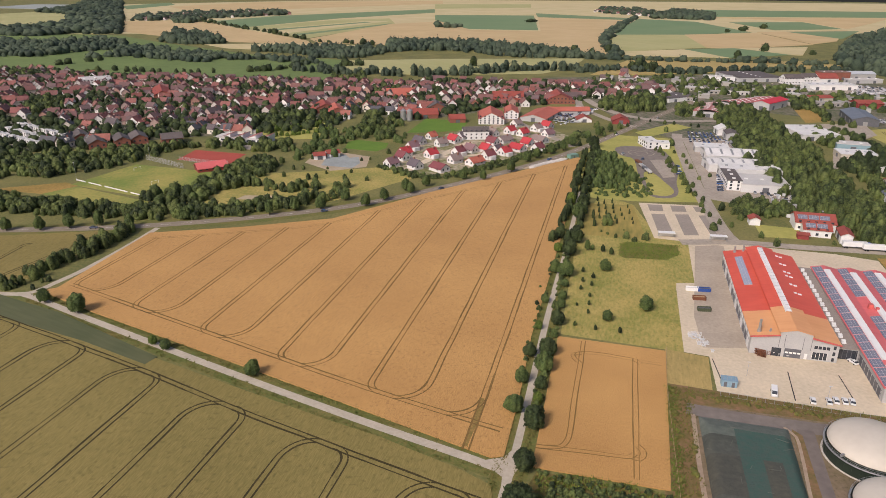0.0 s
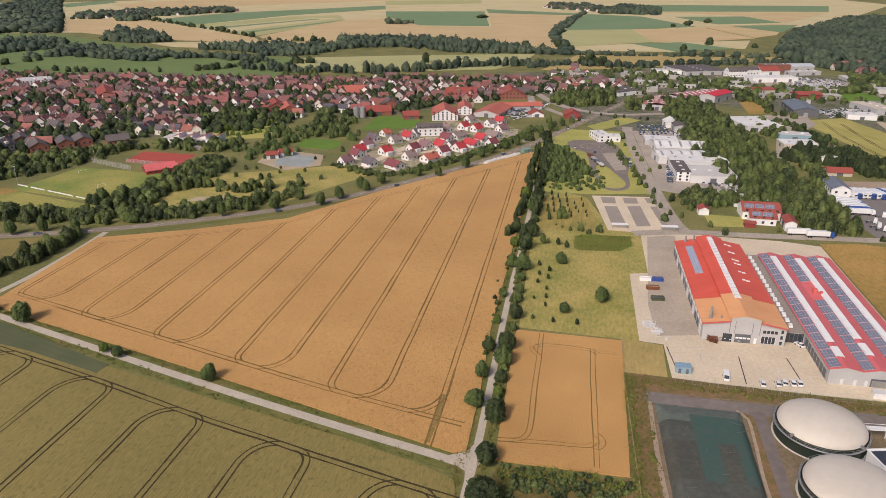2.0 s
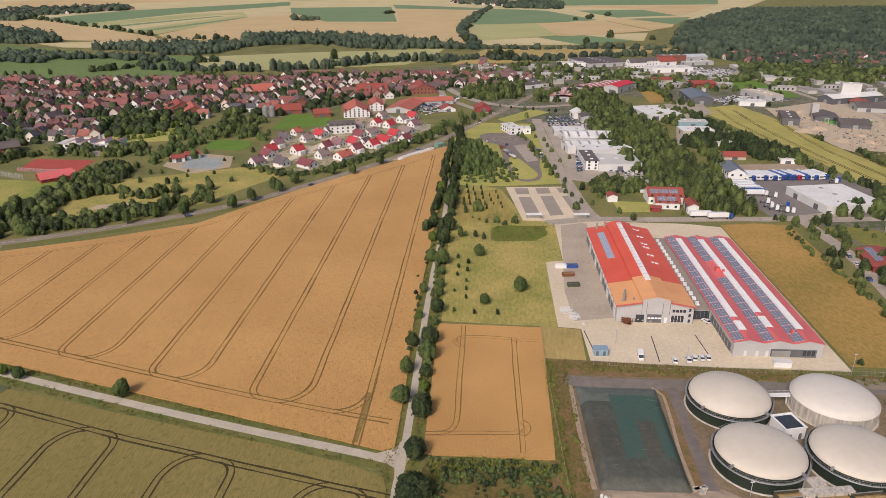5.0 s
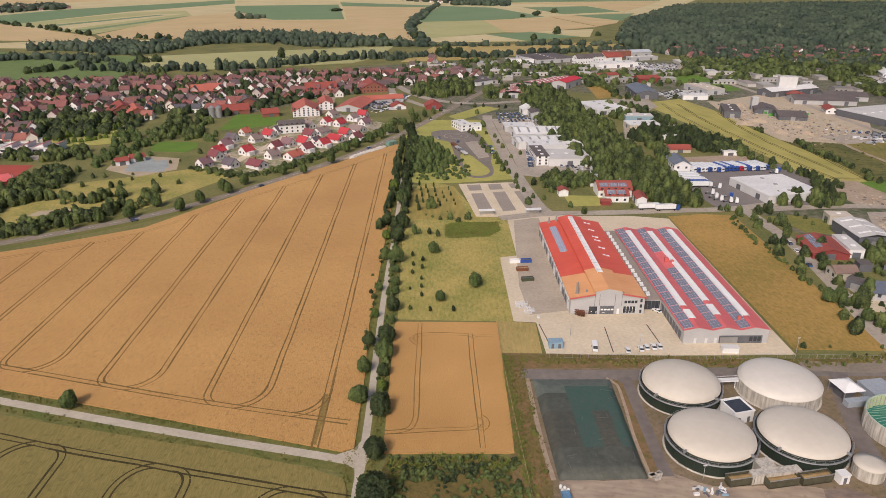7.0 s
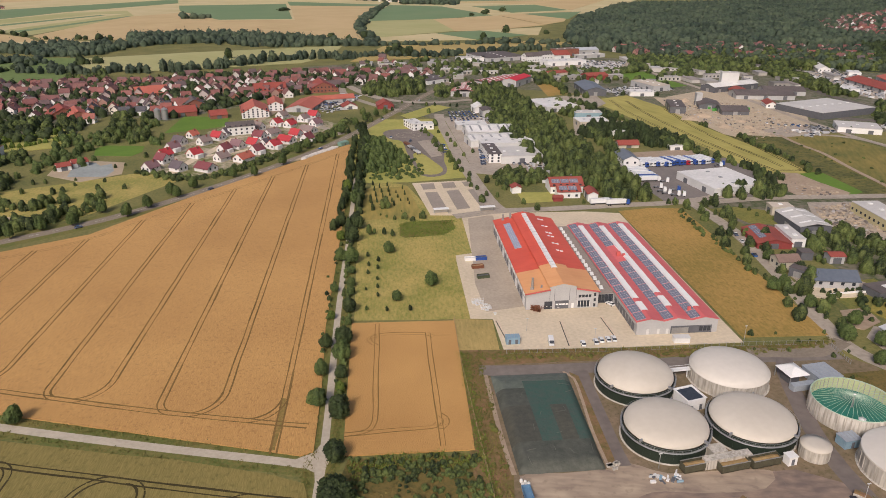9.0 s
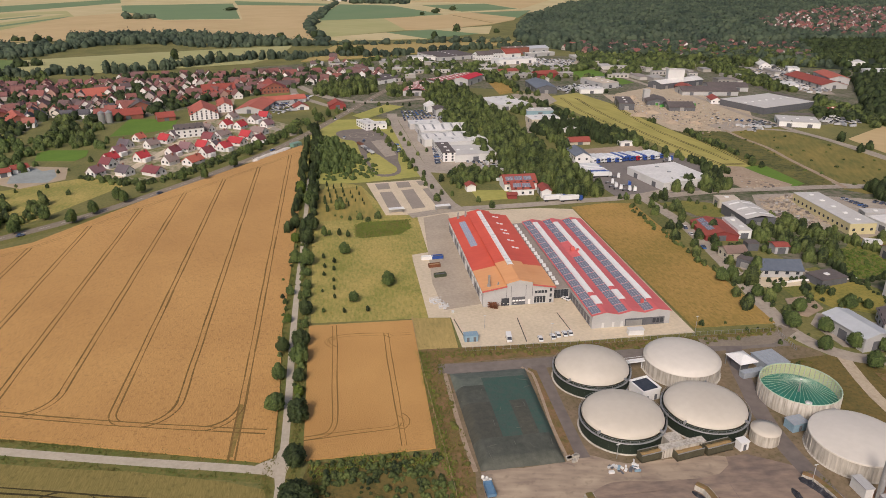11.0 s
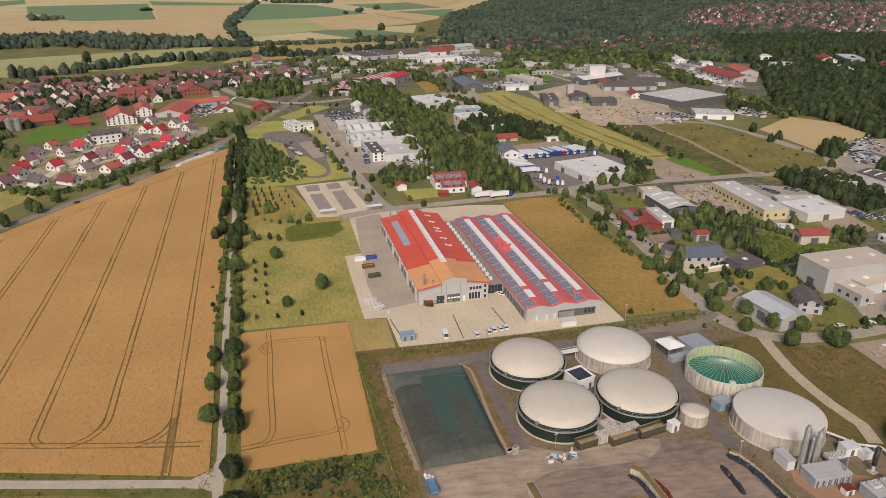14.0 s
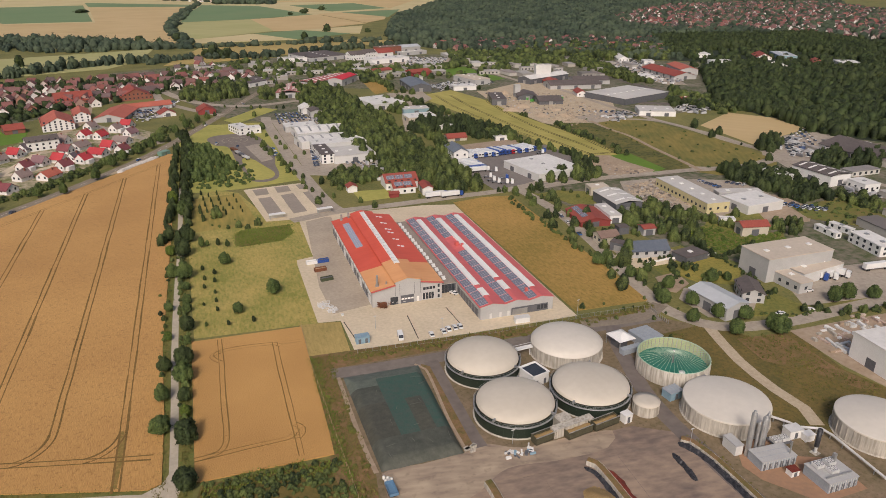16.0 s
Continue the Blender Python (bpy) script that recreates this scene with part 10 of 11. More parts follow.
wood("tree_clump", scatter([(-251, 721), (-238, 738), (-220, 690), (-233, 675)], 9.5, 9, 8, 131), M["leaf"], "clump of broad trees among village houses", "trees", MIDTREE)
wood("tree_clump", scatter([(-199, 864), (-162, 878), (-150, 821), (-185, 809)], 9.5, 9, 8, 132), M["leaf"], "clump of broad trees among village houses", "trees", MIDTREE)
wood("tree_clump", scatter([(-138, 779), (-111, 790), (-105, 743), (-127, 733)], 9.5, 9, 8, 133), M["leaf"], "clump of broad trees among village houses", "trees", MIDTREE)
wood("clipped_hedge", belt([(-191, 547), (-173, 557), (-157, 568), (-148, 583)], 3, 3.6, 4.5, 4, 210), M["leaf_bright"], "clipped hedge rows of the cemetery", "hedgerow", MIDTREE)
wood("clipped_hedge", belt([(-175, 533), (-151, 546), (-136, 561)], 3, 3.6, 4.5, 4, 211), M["leaf_bright"], "clipped hedge rows of the cemetery", "hedgerow", MIDTREE)
land("cemetery_lawn", [(-196, 555), (-152, 600), (-129, 570), (-138, 531), (-172, 524)], "turf", "green cemetery lawn with hedges", 0.335, "lawn")
land("terrace_paths", [(-417, 551), (-412, 581), (-345, 533), (-333, 505), (-350, 481), (-382, 501)], "lot", "pale paths between white terraces", 0.34, "ground")
land("allotments", [(-216, 512), (-188, 518), (-166, 505), (-165, 487), (-197, 495)], "lot", "paved strip behind the tennis courts", 0.345, "ground")
wood("hedge", belt([(-363, 480), (-331, 472), (-301, 485), (-287, 500)], 10, 7, 8, 7.5, 212), M["leaf_dark"], "dark trees along the sports ground road", "hedgerow", MIDTREE)
wood("hedge", belt([(-100, 631), (-87, 676), (-79, 703)], 5, 5, 6, 5, 213), M["leaf"], "hedge beside the grain silos", "hedgerow", MIDTREE)
wood("pool_trees", [(-144.8, 437.7, 3.9, 4.1), (-130.7, 438.9, 3.2, 3.4), (-132.2, 420.7, 3.7, 3.9), (-115.2, 415.6, 4.2, 4.5), (-106.6, 429.7, 2.5, 2.6), (-92.2, 417.6, 4.2, 4.4), (-91.1, 433.8, 2.8, 2.9), (-77.6, 416.2, 3.6, 3.8), (-110.5, 418.6, 3.7, 3.8), (-124.4, 439.4, 3.2, 3.4), (-90.1, 465.1, 2.6, 2.8), (-84.8, 468.7, 2.0, 2.1), (-74.6, 487.8, 4.1, 4.3), (-108.4, 440.8, 2.2, 2.3)], M["leaf"], "young trees on the dry pool lawn", "trees", MIDTREE)
# ---- vehicles ----
PAINT = [(0.70, 0.70, 0.69), (0.05, 0.05, 0.055), (0.40, 0.41, 0.42), (0.72, 0.71, 0.69), (0.10, 0.12, 0.17), (0.30, 0.03, 0.03), (0.22, 0.23, 0.24), (0.05, 0.13, 0.32), (0.55, 0.55, 0.54)]
M["car_paint"] = mat("car_paint", (1, 1, 1), (0.94, 0.94, 0.94), rand=PAINT, rough=0.25, s1=0.5, s2=4)
M["car_white"] = mat("white_car_paint", (0.74, 0.74, 0.72), (0.70, 0.70, 0.68), rough=0.25, s1=0.5, s2=4)
M["tyre"] = mat("black_rubber", (0.02, 0.02, 0.02), (0.03, 0.03, 0.03), rough=0.9)
M["truck_blue"] = mat("blue_truck_paint", (0.03, 0.08, 0.28), (0.04, 0.09, 0.30), rough=0.3)
M["truck_red"] = mat("red_truck_paint", (0.45, 0.03, 0.04), (0.40, 0.03, 0.04), rough=0.3)


def side_profile(pts, w):
    """Body from a side outline (x along the vehicle, z up), rounded a little at the edges."""
    b = bmesh.new()
    a = [b.verts.new((x, -w / 2, z)) for x, z in pts]
    c = [b.verts.new((x, w / 2, z)) for x, z in pts]
    b.faces.new(a)
    b.faces.new(c[::-1])
    for i in range(len(pts)):
        j = (i + 1) % len(pts)
        b.faces.new((a[j], a[i], c[i], c[j]))
    bmesh.ops.recalc_face_normals(b, faces=b.faces)
    bmesh.ops.bevel(b, geom=[e for e in b.edges], offset=0.06, segments=1, affect="EDGES")
    return b


def wheels_to(t, xs, w, r=0.3):
    wh = None
    for x in xs:
        for s in (-w / 2, w / 2):
            if wh is None:
                b = bmesh.new()
                bmesh.ops.create_cone(b, cap_ends=True, segments=14, radius1=r, radius2=r, depth=0.2, matrix=Euler((math.pi / 2, 0, 0)).to_matrix().to_4x4())
                wh = part("wheel", b, M["tyre"], t)
                o = wh
            else:
                o = mesh_part("wheel", wh.data, None, t)
            o.location = (x, s, r)


def car_template(name, label, paint, van=False):
    t = thing(name, at(0, 0, 0, -80), label, "van" if van else "car", "parked vehicles")
    if van:
        body = [(-2.4, 0.3), (2.3, 0.3), (2.4, 0.9), (1.9, 1.15), (1.2, 2.0), (-2.3, 2.1), (-2.45, 1.0)]
        part("body", side_profile(body, 1.75), M[paint], t)
        part("windscreen", side_profile([(1.98, 1.15), (2.02, 1.2), (1.3, 1.98), (1.2, 1.9)], 1.5), M["dark_glass"], t)
        part("rear_window", one_box(-2.47, -2.40, -0.6, 0.6, 1.2, 1.8), M["dark_glass"], t)
        wheels_to(t, (-1.5, 1.5), 1.6, 0.32)
    else:
        body = [(-1.9, 0.25), (1.85, 0.25), (1.9, 0.6), (1.75, 0.74), (0.8, 0.86), (-1.5, 0.9), (-1.9, 0.75)]
        part("body", side_profile(body, 1.5), M[paint], t)
        part("cabin", side_profile([(0.9, 0.84), (0.3, 1.2), (-1.1, 1.22), (-1.75, 0.86)], 1.34), M["dark_glass"], t)
        part("roof", side_profile([(0.25, 1.2), (0.2, 1.27), (-1.05, 1.28), (-1.1, 1.2)], 1.24), M[paint], t)
        wheels_to(t, (-1.2, 1.15), 1.4, 0.27)
    return t


CAR = car_template("car", "parked car with dark windows", "car_paint")
CARW = car_template("car", "white parked car on the factory yard", "car_white")
VAN = car_template("van", "white delivery van parked on paving", "car_white", True)


def cars(x0, y0, x1, y1, n, deg, jitter=2.0):
    for i in range(n):
        s = i / max(1, n - 1)
        if rngh.random() < 0.15:
            continue
        copy_thing(CAR, at(x0 + (x1 - x0) * s, y0 + (y1 - y0) * s, deg + rngh.uniform(-jitter, jitter) + rngh.choice((0, 180)), 0.12))


for x, y in ((99.1, 186.8), (103.8, 186.8), (106.1, 187.4), (108.6, 187.2), (110.7, 187.1)):
    copy_thing(CARW, at(x, y, 74 + rngh.uniform(-3, 3), 0.07))
copy_thing(VAN, at(88.8, 190.2, -107, 0.07))
copy_thing(CARW, at(122.0, 211.4, 110, 0.07))
copy_thing(CARW, at(166.5, 150.6, 40, 0.1))
for x, y in ((124.7, 467.7), (123.5, 460.5), (122.5, 454.2), (121.0, 447.4)):
    copy_thing(CAR, at(x, y, -10 + rngh.uniform(-8, 8), 0.12))
copy_thing(CARW, at(219.0, 138.6, -12, 0.14))
copy_thing(CARW, at(231.0, 135.4, -12, 0.14))
copy_thing(CARW, at(245.6, 146.0, -15, 0.12))
for y in (545, 552, 559, 566, 573, 580):
    cars(153 + (y - 545) * 0.2, y, 200, y - 8, 15, 82)
cars(137, 412, 148, 452, 12, 5)
cars(156, 408, 170, 404, 5, 80)
cars(168, 414, 184, 424, 6, 40)
for k in range(5):
    cars(54 + k * 5, 636 + k * 2, 82 + k * 4, 688 - k * 2, 12, -30)
cars(324, 272, 324, 258, 6, 10)
cars(336, 262, 340, 254, 4, 10)
for k in range(3):
    cars(327 + k * 4, 222 - k * 2, 336 + k * 4, 206 - k * 2, 7, 60)
cars(214, 262, 206, 238, 4, 72)
cars(94, 500, 116, 470, 3, 60)
for k in range(7):
    cars(500 - k * 8, 330 - k * 3, 470 - k * 7, 296, 6, 50)
cars(395, 470, 420, 455, 7, 70)
cars(400, 462, 424, 447, 7, 70)
for x, y, a in ((-90, 353.5, 30), (-30, 402, 50), (-5, 434, 46), (40, 480, 47), (75, 534, 57), (-200, 317.5, 12), (100, 566, 58), (148, 640, 58), (205, 735, 56)):
    copy_thing(CAR, at(x, y, a, 0.08))


def truck(x, y, deg, cab="truck_blue", box_mat="car_white"):
    t = thing("truck", at(x, y, deg, 0.12), "semi-trailer truck with a white box trailer", "truck", "trucks in the freight yard")
    part("trailer", side_profile([(-5.6, 1.0), (5.2, 1.0), (5.2, 3.4), (-5.6, 3.4)], 2.1), M[box_mat], t)
    part("cab", side_profile([(5.6, 0.5), (7.3, 0.5), (7.4, 1.6), (7.2, 2.9), (5.7, 3.2)], 2.1), M[cab], t)
    part("windscreen", one_box(7.3, 7.42, -0.9, 0.9, 1.7, 2.5), M["dark_glass"], t)
    part("chassis", one_box(-5.4, 7.0, -0.4, 0.4, 0.5, 0.98), M["gate"], t)
    wheels_to(t, (-4.6, -3.5, 4.4, 6.4), 1.8, 0.42)
    return t


TR = truck(0, 0, 0)
TR2 = truck(0, 0, 0, "car_white")
TR3 = truck(0, 0, 0, "truck_red")
TR4 = truck(0, 0, 0, "truck_blue", "truck_blue")
for i in range(20):
    kind_ = TR3 if i == 12 else TR4 if i in (8, 10, 14) else (TR2, TR, TR2, TR2, TR)[i % 5]
    copy_thing(kind_, at(231.0 + 2.55 * i + rngh.uniform(-0.2, 0.2), 385.6 - 0.17 * i + rngh.uniform(-1.0, 1.0), -80 + rngh.uniform(-1.5, 1.5), 0.12))
for i in range(7):
    copy_thing(TR4 if i == 5 else (TR2, TR2, TR)[i % 3], at(221.5 - i * 0.3, 371.5 - i * 3.3, -8 + rngh.uniform(-2, 2), 0.12))


def tractor(x, y, deg, tone):
    t = thing("tractor_unit", at(x, y, deg, 0.12), "parked truck tractor without its trailer", "truck", "tractor units in the freight yard")
    part("cab", side_profile([(0.6, 0.5), (2.3, 0.5), (2.4, 1.6), (2.2, 2.9), (0.7, 3.2)], 2.1), M[tone], t)
    part("windscreen", one_box(2.3, 2.42, -0.9, 0.9, 1.7, 2.5), M["dark_glass"], t)
    part("chassis", one_box(-3.0, 2.0, -0.4, 0.4, 0.5, 0.98), M["gate"], t)
    part("coupling_plate", one_box(-2.0, -0.9, -0.6, 0.6, 0.98, 1.1), M["steel"], t)
    wheels_to(t, (-2.2, 1.4), 1.8, 0.42)


for x, y, tone in ((218.5, 338.2, "car_white"), (216.6, 331.4, "car_white"), (216.9, 326.6, "car_white"), (220.2, 323.0, "car_white"), (222.6, 321.4, "car_white"), (225.1, 330.8, "truck_blue"), (228.3, 347.4, "car_white"), (279.6, 369.0, "car_white"), (283.0, 371.5, "truck_blue")):
    tractor(x, y, -35 + rngh.uniform(-12, 12), tone)
for x, y, a in ((172.5, 320.4, -6), (180.5, 317.2, -6), (258.5, 155.0, -70), (263.0, 153.6, -70), (269.0, 152.4, -70), (289, 146, -15)):
    copy_thing((TR, TR2)[int(x) % 2], at(x, y, a, 0.14))
for t in (TR, TR2, TR3, TR4, CAR, CARW, VAN):
    drop(t)

# ---- yard things ----
M["rust"] = mat("rusty_steel", (0.22, 0.085, 0.04), (0.14, 0.06, 0.035), s1=0.5, s2=2.5, rough=0.8)
M["wood_pale"] = mat("pale_timber", (0.42, 0.30, 0.17), (0.33, 0.23, 0.13), s1=0.5, s2=4)
kiosk = cabin("site_cabin", 73.9, 193.4, -10, 4.6, 2.9, 2.3, "blue_box", "blue_box", "pale blue site cabin on the yard", "cabin", openings=2)
seam_marks(kiosk, 4.6, 2.9, 2.48)


def skip(x, y, deg, m, label, fill=None):
    t = thing("skip", at(x, y, deg, 0.07), label, "skip", "skips on the yard")
    part("floor", one_box(0, 5, 0, 2.0, 0, 0.15), M[m], t)
    for v in (0, 1.9):
        part("side", one_box(0, 5, v, v + 0.1, 0.15, 1.4), M[m], t)
    for u in (0, 4.9):
        part("end", one_box(u, u + 0.1, 0.1, 1.9, 0.15, 1.4), M[m], t)
    for i in range(5):
        part("stiffener", one_box(0.5 + i, 0.6 + i, -0.06, 0, 0.1, 1.4), M[m], t)
    part("load", one_box(0.15, 4.85, 0.15, 1.85, 0.15, 1.0), M[fill or "gate"], t)


skip(81.4, 256.6, -4, "rust", "rusty skip filled with timber", "wood_pale")
skip(80.6, 246.4, -2, "green_steel", "dark green open skip on the yard", "gate")
skip(80.8, 265.4, -6, "white_paint", "white open skip on the yard", "clad_light")
skip(85.4, 264.9, -6, "truck_blue", "blue open skip on the yard", "gate")
rg = random.Random(17)
for i in range(16):
    t = thing("crate_frame", at(73.0 + rg.uniform(-1.2, 3.2), 219.0 + rg.uniform(-1, 8.5), rg.uniform(-20, 20), 0.07), "white open metal crate frame on paving", "crate", "crate frames on the yard")
    w_, d_, h_ = rg.uniform(1.0, 1.6), rg.uniform(0.8, 1.2), rg.uniform(0.7, 1.1)
    for u in (0, w_):
        for v in (0, d_):
            part("post", one_box(u - 0.04, u + 0.04, v - 0.04, v + 0.04, 0, h_), M["white_paint"], t)
    for z in (0.1, h_):
        part("rail", one_box(0, w_, -0.03, 0.03, z - 0.03, z + 0.03), M["white_paint"], t)
        part("rail", one_box(0, w_, d_ - 0.03, d_ + 0.03, z - 0.03, z + 0.03), M["white_paint"], t)
        part("rail", one_box(-0.03, 0.03, 0, d_, z - 0.03, z + 0.03), M["white_paint"], t)
    part("base", one_box(0, w_, 0, d_, 0.05, 0.12), M["clad_light"], t)
for i in range(14):
    s = rg.uniform(0.6, 1.4)
    o = thing("steel_rack", at(91.0 + rg.uniform(0, 4.5), 214.0 + rg.uniform(-1.2, 1.2), rg.uniform(-30, 30), 0.07), "rusty steel rack stacked before the hall", "rack", "racks before the hall")
    for u in (0, s):
        part("upright", one_box(u - 0.06, u + 0.06, 0, 0.1, 0, s * 1.5), M["rust"], o)
        part("upright", one_box(u - 0.06, u + 0.06, s, s + 0.1, 0, s * 1.5), M["rust"], o)
    for z in (0.2, s * 0.8, s * 1.45):
        part("shelf", one_box(-0.05, s + 0.05, 0, s + 0.1, z, z + 0.06), M["rust"], o)
for x, y, s in ((97.2, 214.3, 1.1), (98.8, 214.0, 0.9), (100.2, 214.6, 0.8), (77.0, 214.8, 0.7), (101.4, 213.6, 0.6)):
    cabin("white_tank_box", x, y, rg.uniform(-15, 15), s, s, s, "white_paint", "clad_light", "small white cube container before the hall", "container", openings=0)
M["drain"] = mat("dark_drain_channel", (0.05, 0.045, 0.04), (0.08, 0.07, 0.06))
for a, b in (((76.0, 210.5), (74.9, 195.0)), ((98.2, 204.0), (94.1, 187.0)), ((113.8, 203.0), (111.9, 187.5))):
    ribbon("drain_channel", [a, b], 0.35, 0.075, M["drain"], "dark drainage channel across the yard", "drain")
cabin("white_container", 129.4, 179.6, -14, 5.4, 2.2, 2.0, "white_paint", "clad_light", "low pale container beside the hall", "container", openings=0)
for x, y in ((82.7, 327.4), (106.8, 324.4)):
    t = thing("canopy_shelter", at(x, y, -4, 0.1), "white flat shelter beside the parking lot", "shelter")
    part("roof", one_box(0, 8, 0, 3, 2.4, 2.6), M["white_paint"], t)
    for u in (0.3, 7.5):
        for v in (0.2, 2.6):
            part("post", one_box(u, u + 0.15, v, v + 0.15, 0, 2.4), M["steel"], t)
    part("back_wall", one_box(0.2, 7.8, 2.8, 2.9, 0, 2.4), M["clad_light"], t)
for x, y in ((-79.6, 612), (-74.0, 612.5)):
    t = thing("grain_silo", at(x, y), "silver corrugated grain silo", "silo", "grain silos on the farm")
    part("shell", lathe([(2.6, 0), (2.6, 8.5)], 24), M["steel"], t)
    part("roof", lathe([(2.75, 8.4), (0.3, 10.2), (0, 10.2)], 24), M["steel"], t)
    for z in (2, 4, 6, 8):
        part("hoop", ring_tube(2.62, z, 0.05, 24), M["steel"], t)
# pale spoil bank by the road, white ad boards along the pitch
heap("spoil_bank", 36, 467.5, 6, 42, 1.2, "sand", "long pale spoil bank beside the road", "heap", 9, -48)


def fence_line(name, pts, h, step, label, material, boards=False, wires=2):
    t = thing(name, at(0, 0), label, "fence")
    post = None
    for (x0, y0), (x1, y1) in zip(pts, pts[1:]):
        d_ = Vector((x1 - x0, y1 - y0))
        n = max(1, int(d_.length / step))
        for i in range(n + 1):
            p = Vector((x0, y0)) + d_ * (i / n)
            if post is None:
                post = part("post", one_box(-0.05, 0.05, -0.05, 0.05, 0, h), material, t)
                o = post
            else:
                o = mesh_part("post", post.data, None, t)
            o.location = (p.x, p.y, 0)
        a = math.degrees(math.atan2(d_.y, d_.x))
        if boards:
            for i in range(n):
                if i % 5 == 3:
                    continue
                o = part("board", one_box(0.2, d_.length / n - 0.2, -0.03, 0.03, 0.2, h - 0.1), material, t)
                o.matrix_basis = at(x0, y0, a) @ Matrix.Translation((i * d_.length / n, 0, 0))
        else:
            for i in range(wires):
                z = 0.1 + (h - 0.15) * i / max(1, wires - 1)
                o = part("wire", one_box(0, d_.length, -0.03, 0.03, z, z + 0.05), material, t)
                o.matrix_basis = at(x0, y0, a)
    return t


fence_line("pitch_fence", [(-257.9, 401), (-222, 383), (-188.9, 366)], 1.0, 3.0, "low white board fence along the football pitch", M["white_paint"], True)
fence_line("ball_fence", [(-238.8, 455), (-204.1, 435)], 3.4, 3.0, "tall grey ball-stop fence behind the pitch", M["clad"], False, 12)
fence_line("tennis_fence", [(-216, 456), (-196, 449), (-178, 447)], 2.6, 3.0, "grey mesh fence beside the tennis courts", M["clad"], False, 10)
fence_line("field_fence", [(61.6, 215), (56.3, 189.5), (50.5, 153), (46.2, 125)], 1.5, 3.0, "wire fence with pale posts beside the wheat", M["wood_pale"])
fence_line("yard_fence", [(72, 188), (112, 179), (153, 171.8), (178, 166)], 1.6, 2.5, "wire fence below the factory yard", M["steel"])
fence_line("gate_barrier", [(179.4, 163.9), (177.0, 153.0)], 1.5, 1.2, "steel sliding gate at the plant entrance", M["steel"])
for x, y, h in ((-238.0, 458, 11), (-259, 403, 11), (84.0, 200.5, 5), (102, 184.5, 7), (150.5, 171.5, 8), (131.2, 100.5, 6), (90.5, 124.5, 4.5)):
    t = thing("light_mast", at(x, y), "slim grey lamp post", "lamp post", "lamp posts")
    part("pole", lathe([(0.09, 0), (0.05, h), (0, h)], 8), M["steel"], t)
    part("lamp_head", one_box(-0.5, 0.5, -0.12, 0.12, h, h + 0.15), M["clad_light"], t)
# goal frames
for x, y, a in ((-206, 398, 62), (-232, 428, 62)):
    t = thing("football_goal", at(x, y, a), "white football goal on the pitch", "goal", "goals on the pitch")
    for u in (-2.6, 2.6):
        part("post", one_box(u - 0.06, u + 0.06, -0.06, 0.06, 0, 1.9), M["white_paint"], t)
    part("crossbar", one_box(-2.66, 2.66, -0.06, 0.06, 1.9, 2.02), M["white_paint"], t)
gw = thing("garden_wall", at(0, 0), "low white garden wall beside the paved yard", "wall")
for (x0, y0), (x1, y1) in (((207.7, 196.1), (219.9, 195.4)), ((219.9, 195.4), (243.0, 189.3))):
    d_ = Vector((x1 - x0, y1 - y0))
    o = part("wall_panel", one_box(0, d_.length, -0.1, 0.1, 0.3, 1.2), M["white_paint"], gw)
    o.matrix_basis = at(x0, y0, math.degrees(math.atan2(d_.y, d_.x)))
# street and yard trees on the trading estate
for x, y, w in ((190.4, 206.5, 5.5), (215.5, 227.1, 5.4), (209.2, 232.8, 4.9), (195.7, 207.1, 5.5), (205.8, 206.5, 5.6), (193.6, 190.3, 5.3), (203.2, 190.5, 4.4), (199.0, 174.7, 5.7), (187.7, 166.5, 6.3), (196.3, 159.9, 5.5), (186.3, 150.2, 5.2),
                (197.0, 147.8, 5.8), (204.5, 142.6, 5.4), (192.2, 136.3, 6.0), (245.7, 135.6, 6.4), (252.3, 134.9, 7.1), (262.1, 130.2, 5.7), (219.3, 171.4, 5.9), (225.6, 168.6, 4.0), (206.7, 129.7, 7.5), (206.5, 133.0, 5.8)):
    tree(x, y, w * tree_rng.uniform(0.95, 1.1), w, "green", "rounded green tree beside the estate road", "trees of the trading estate")
# joined far sheds and workshops
M["shed_wall"] = mat("shed_wall", (1, 1, 1), (0.85, 0.85, 0.84), island=[(0.46, 0.44, 0.40), (0.30, 0.28, 0.26), (0.58, 0.56, 0.52), (0.20, 0.19, 0.18), (0.36, 0.26, 0.20), (0.40, 0.37, 0.32)], rough=0.8)
M["far_shed_roof"] = mat("far_shed_roof", (1, 1, 1), (0.8, 0.8, 0.8), island=[(0.50, 0.48, 0.44), (0.36, 0.34, 0.31), (0.13, 0.11, 0.105), (0.60, 0.58, 0.54), (0.27, 0.10, 0.075), (0.17, 0.17, 0.18), (0.25, 0.20, 0.17)], rough=0.7)
vs, fs, mi = [], [], []
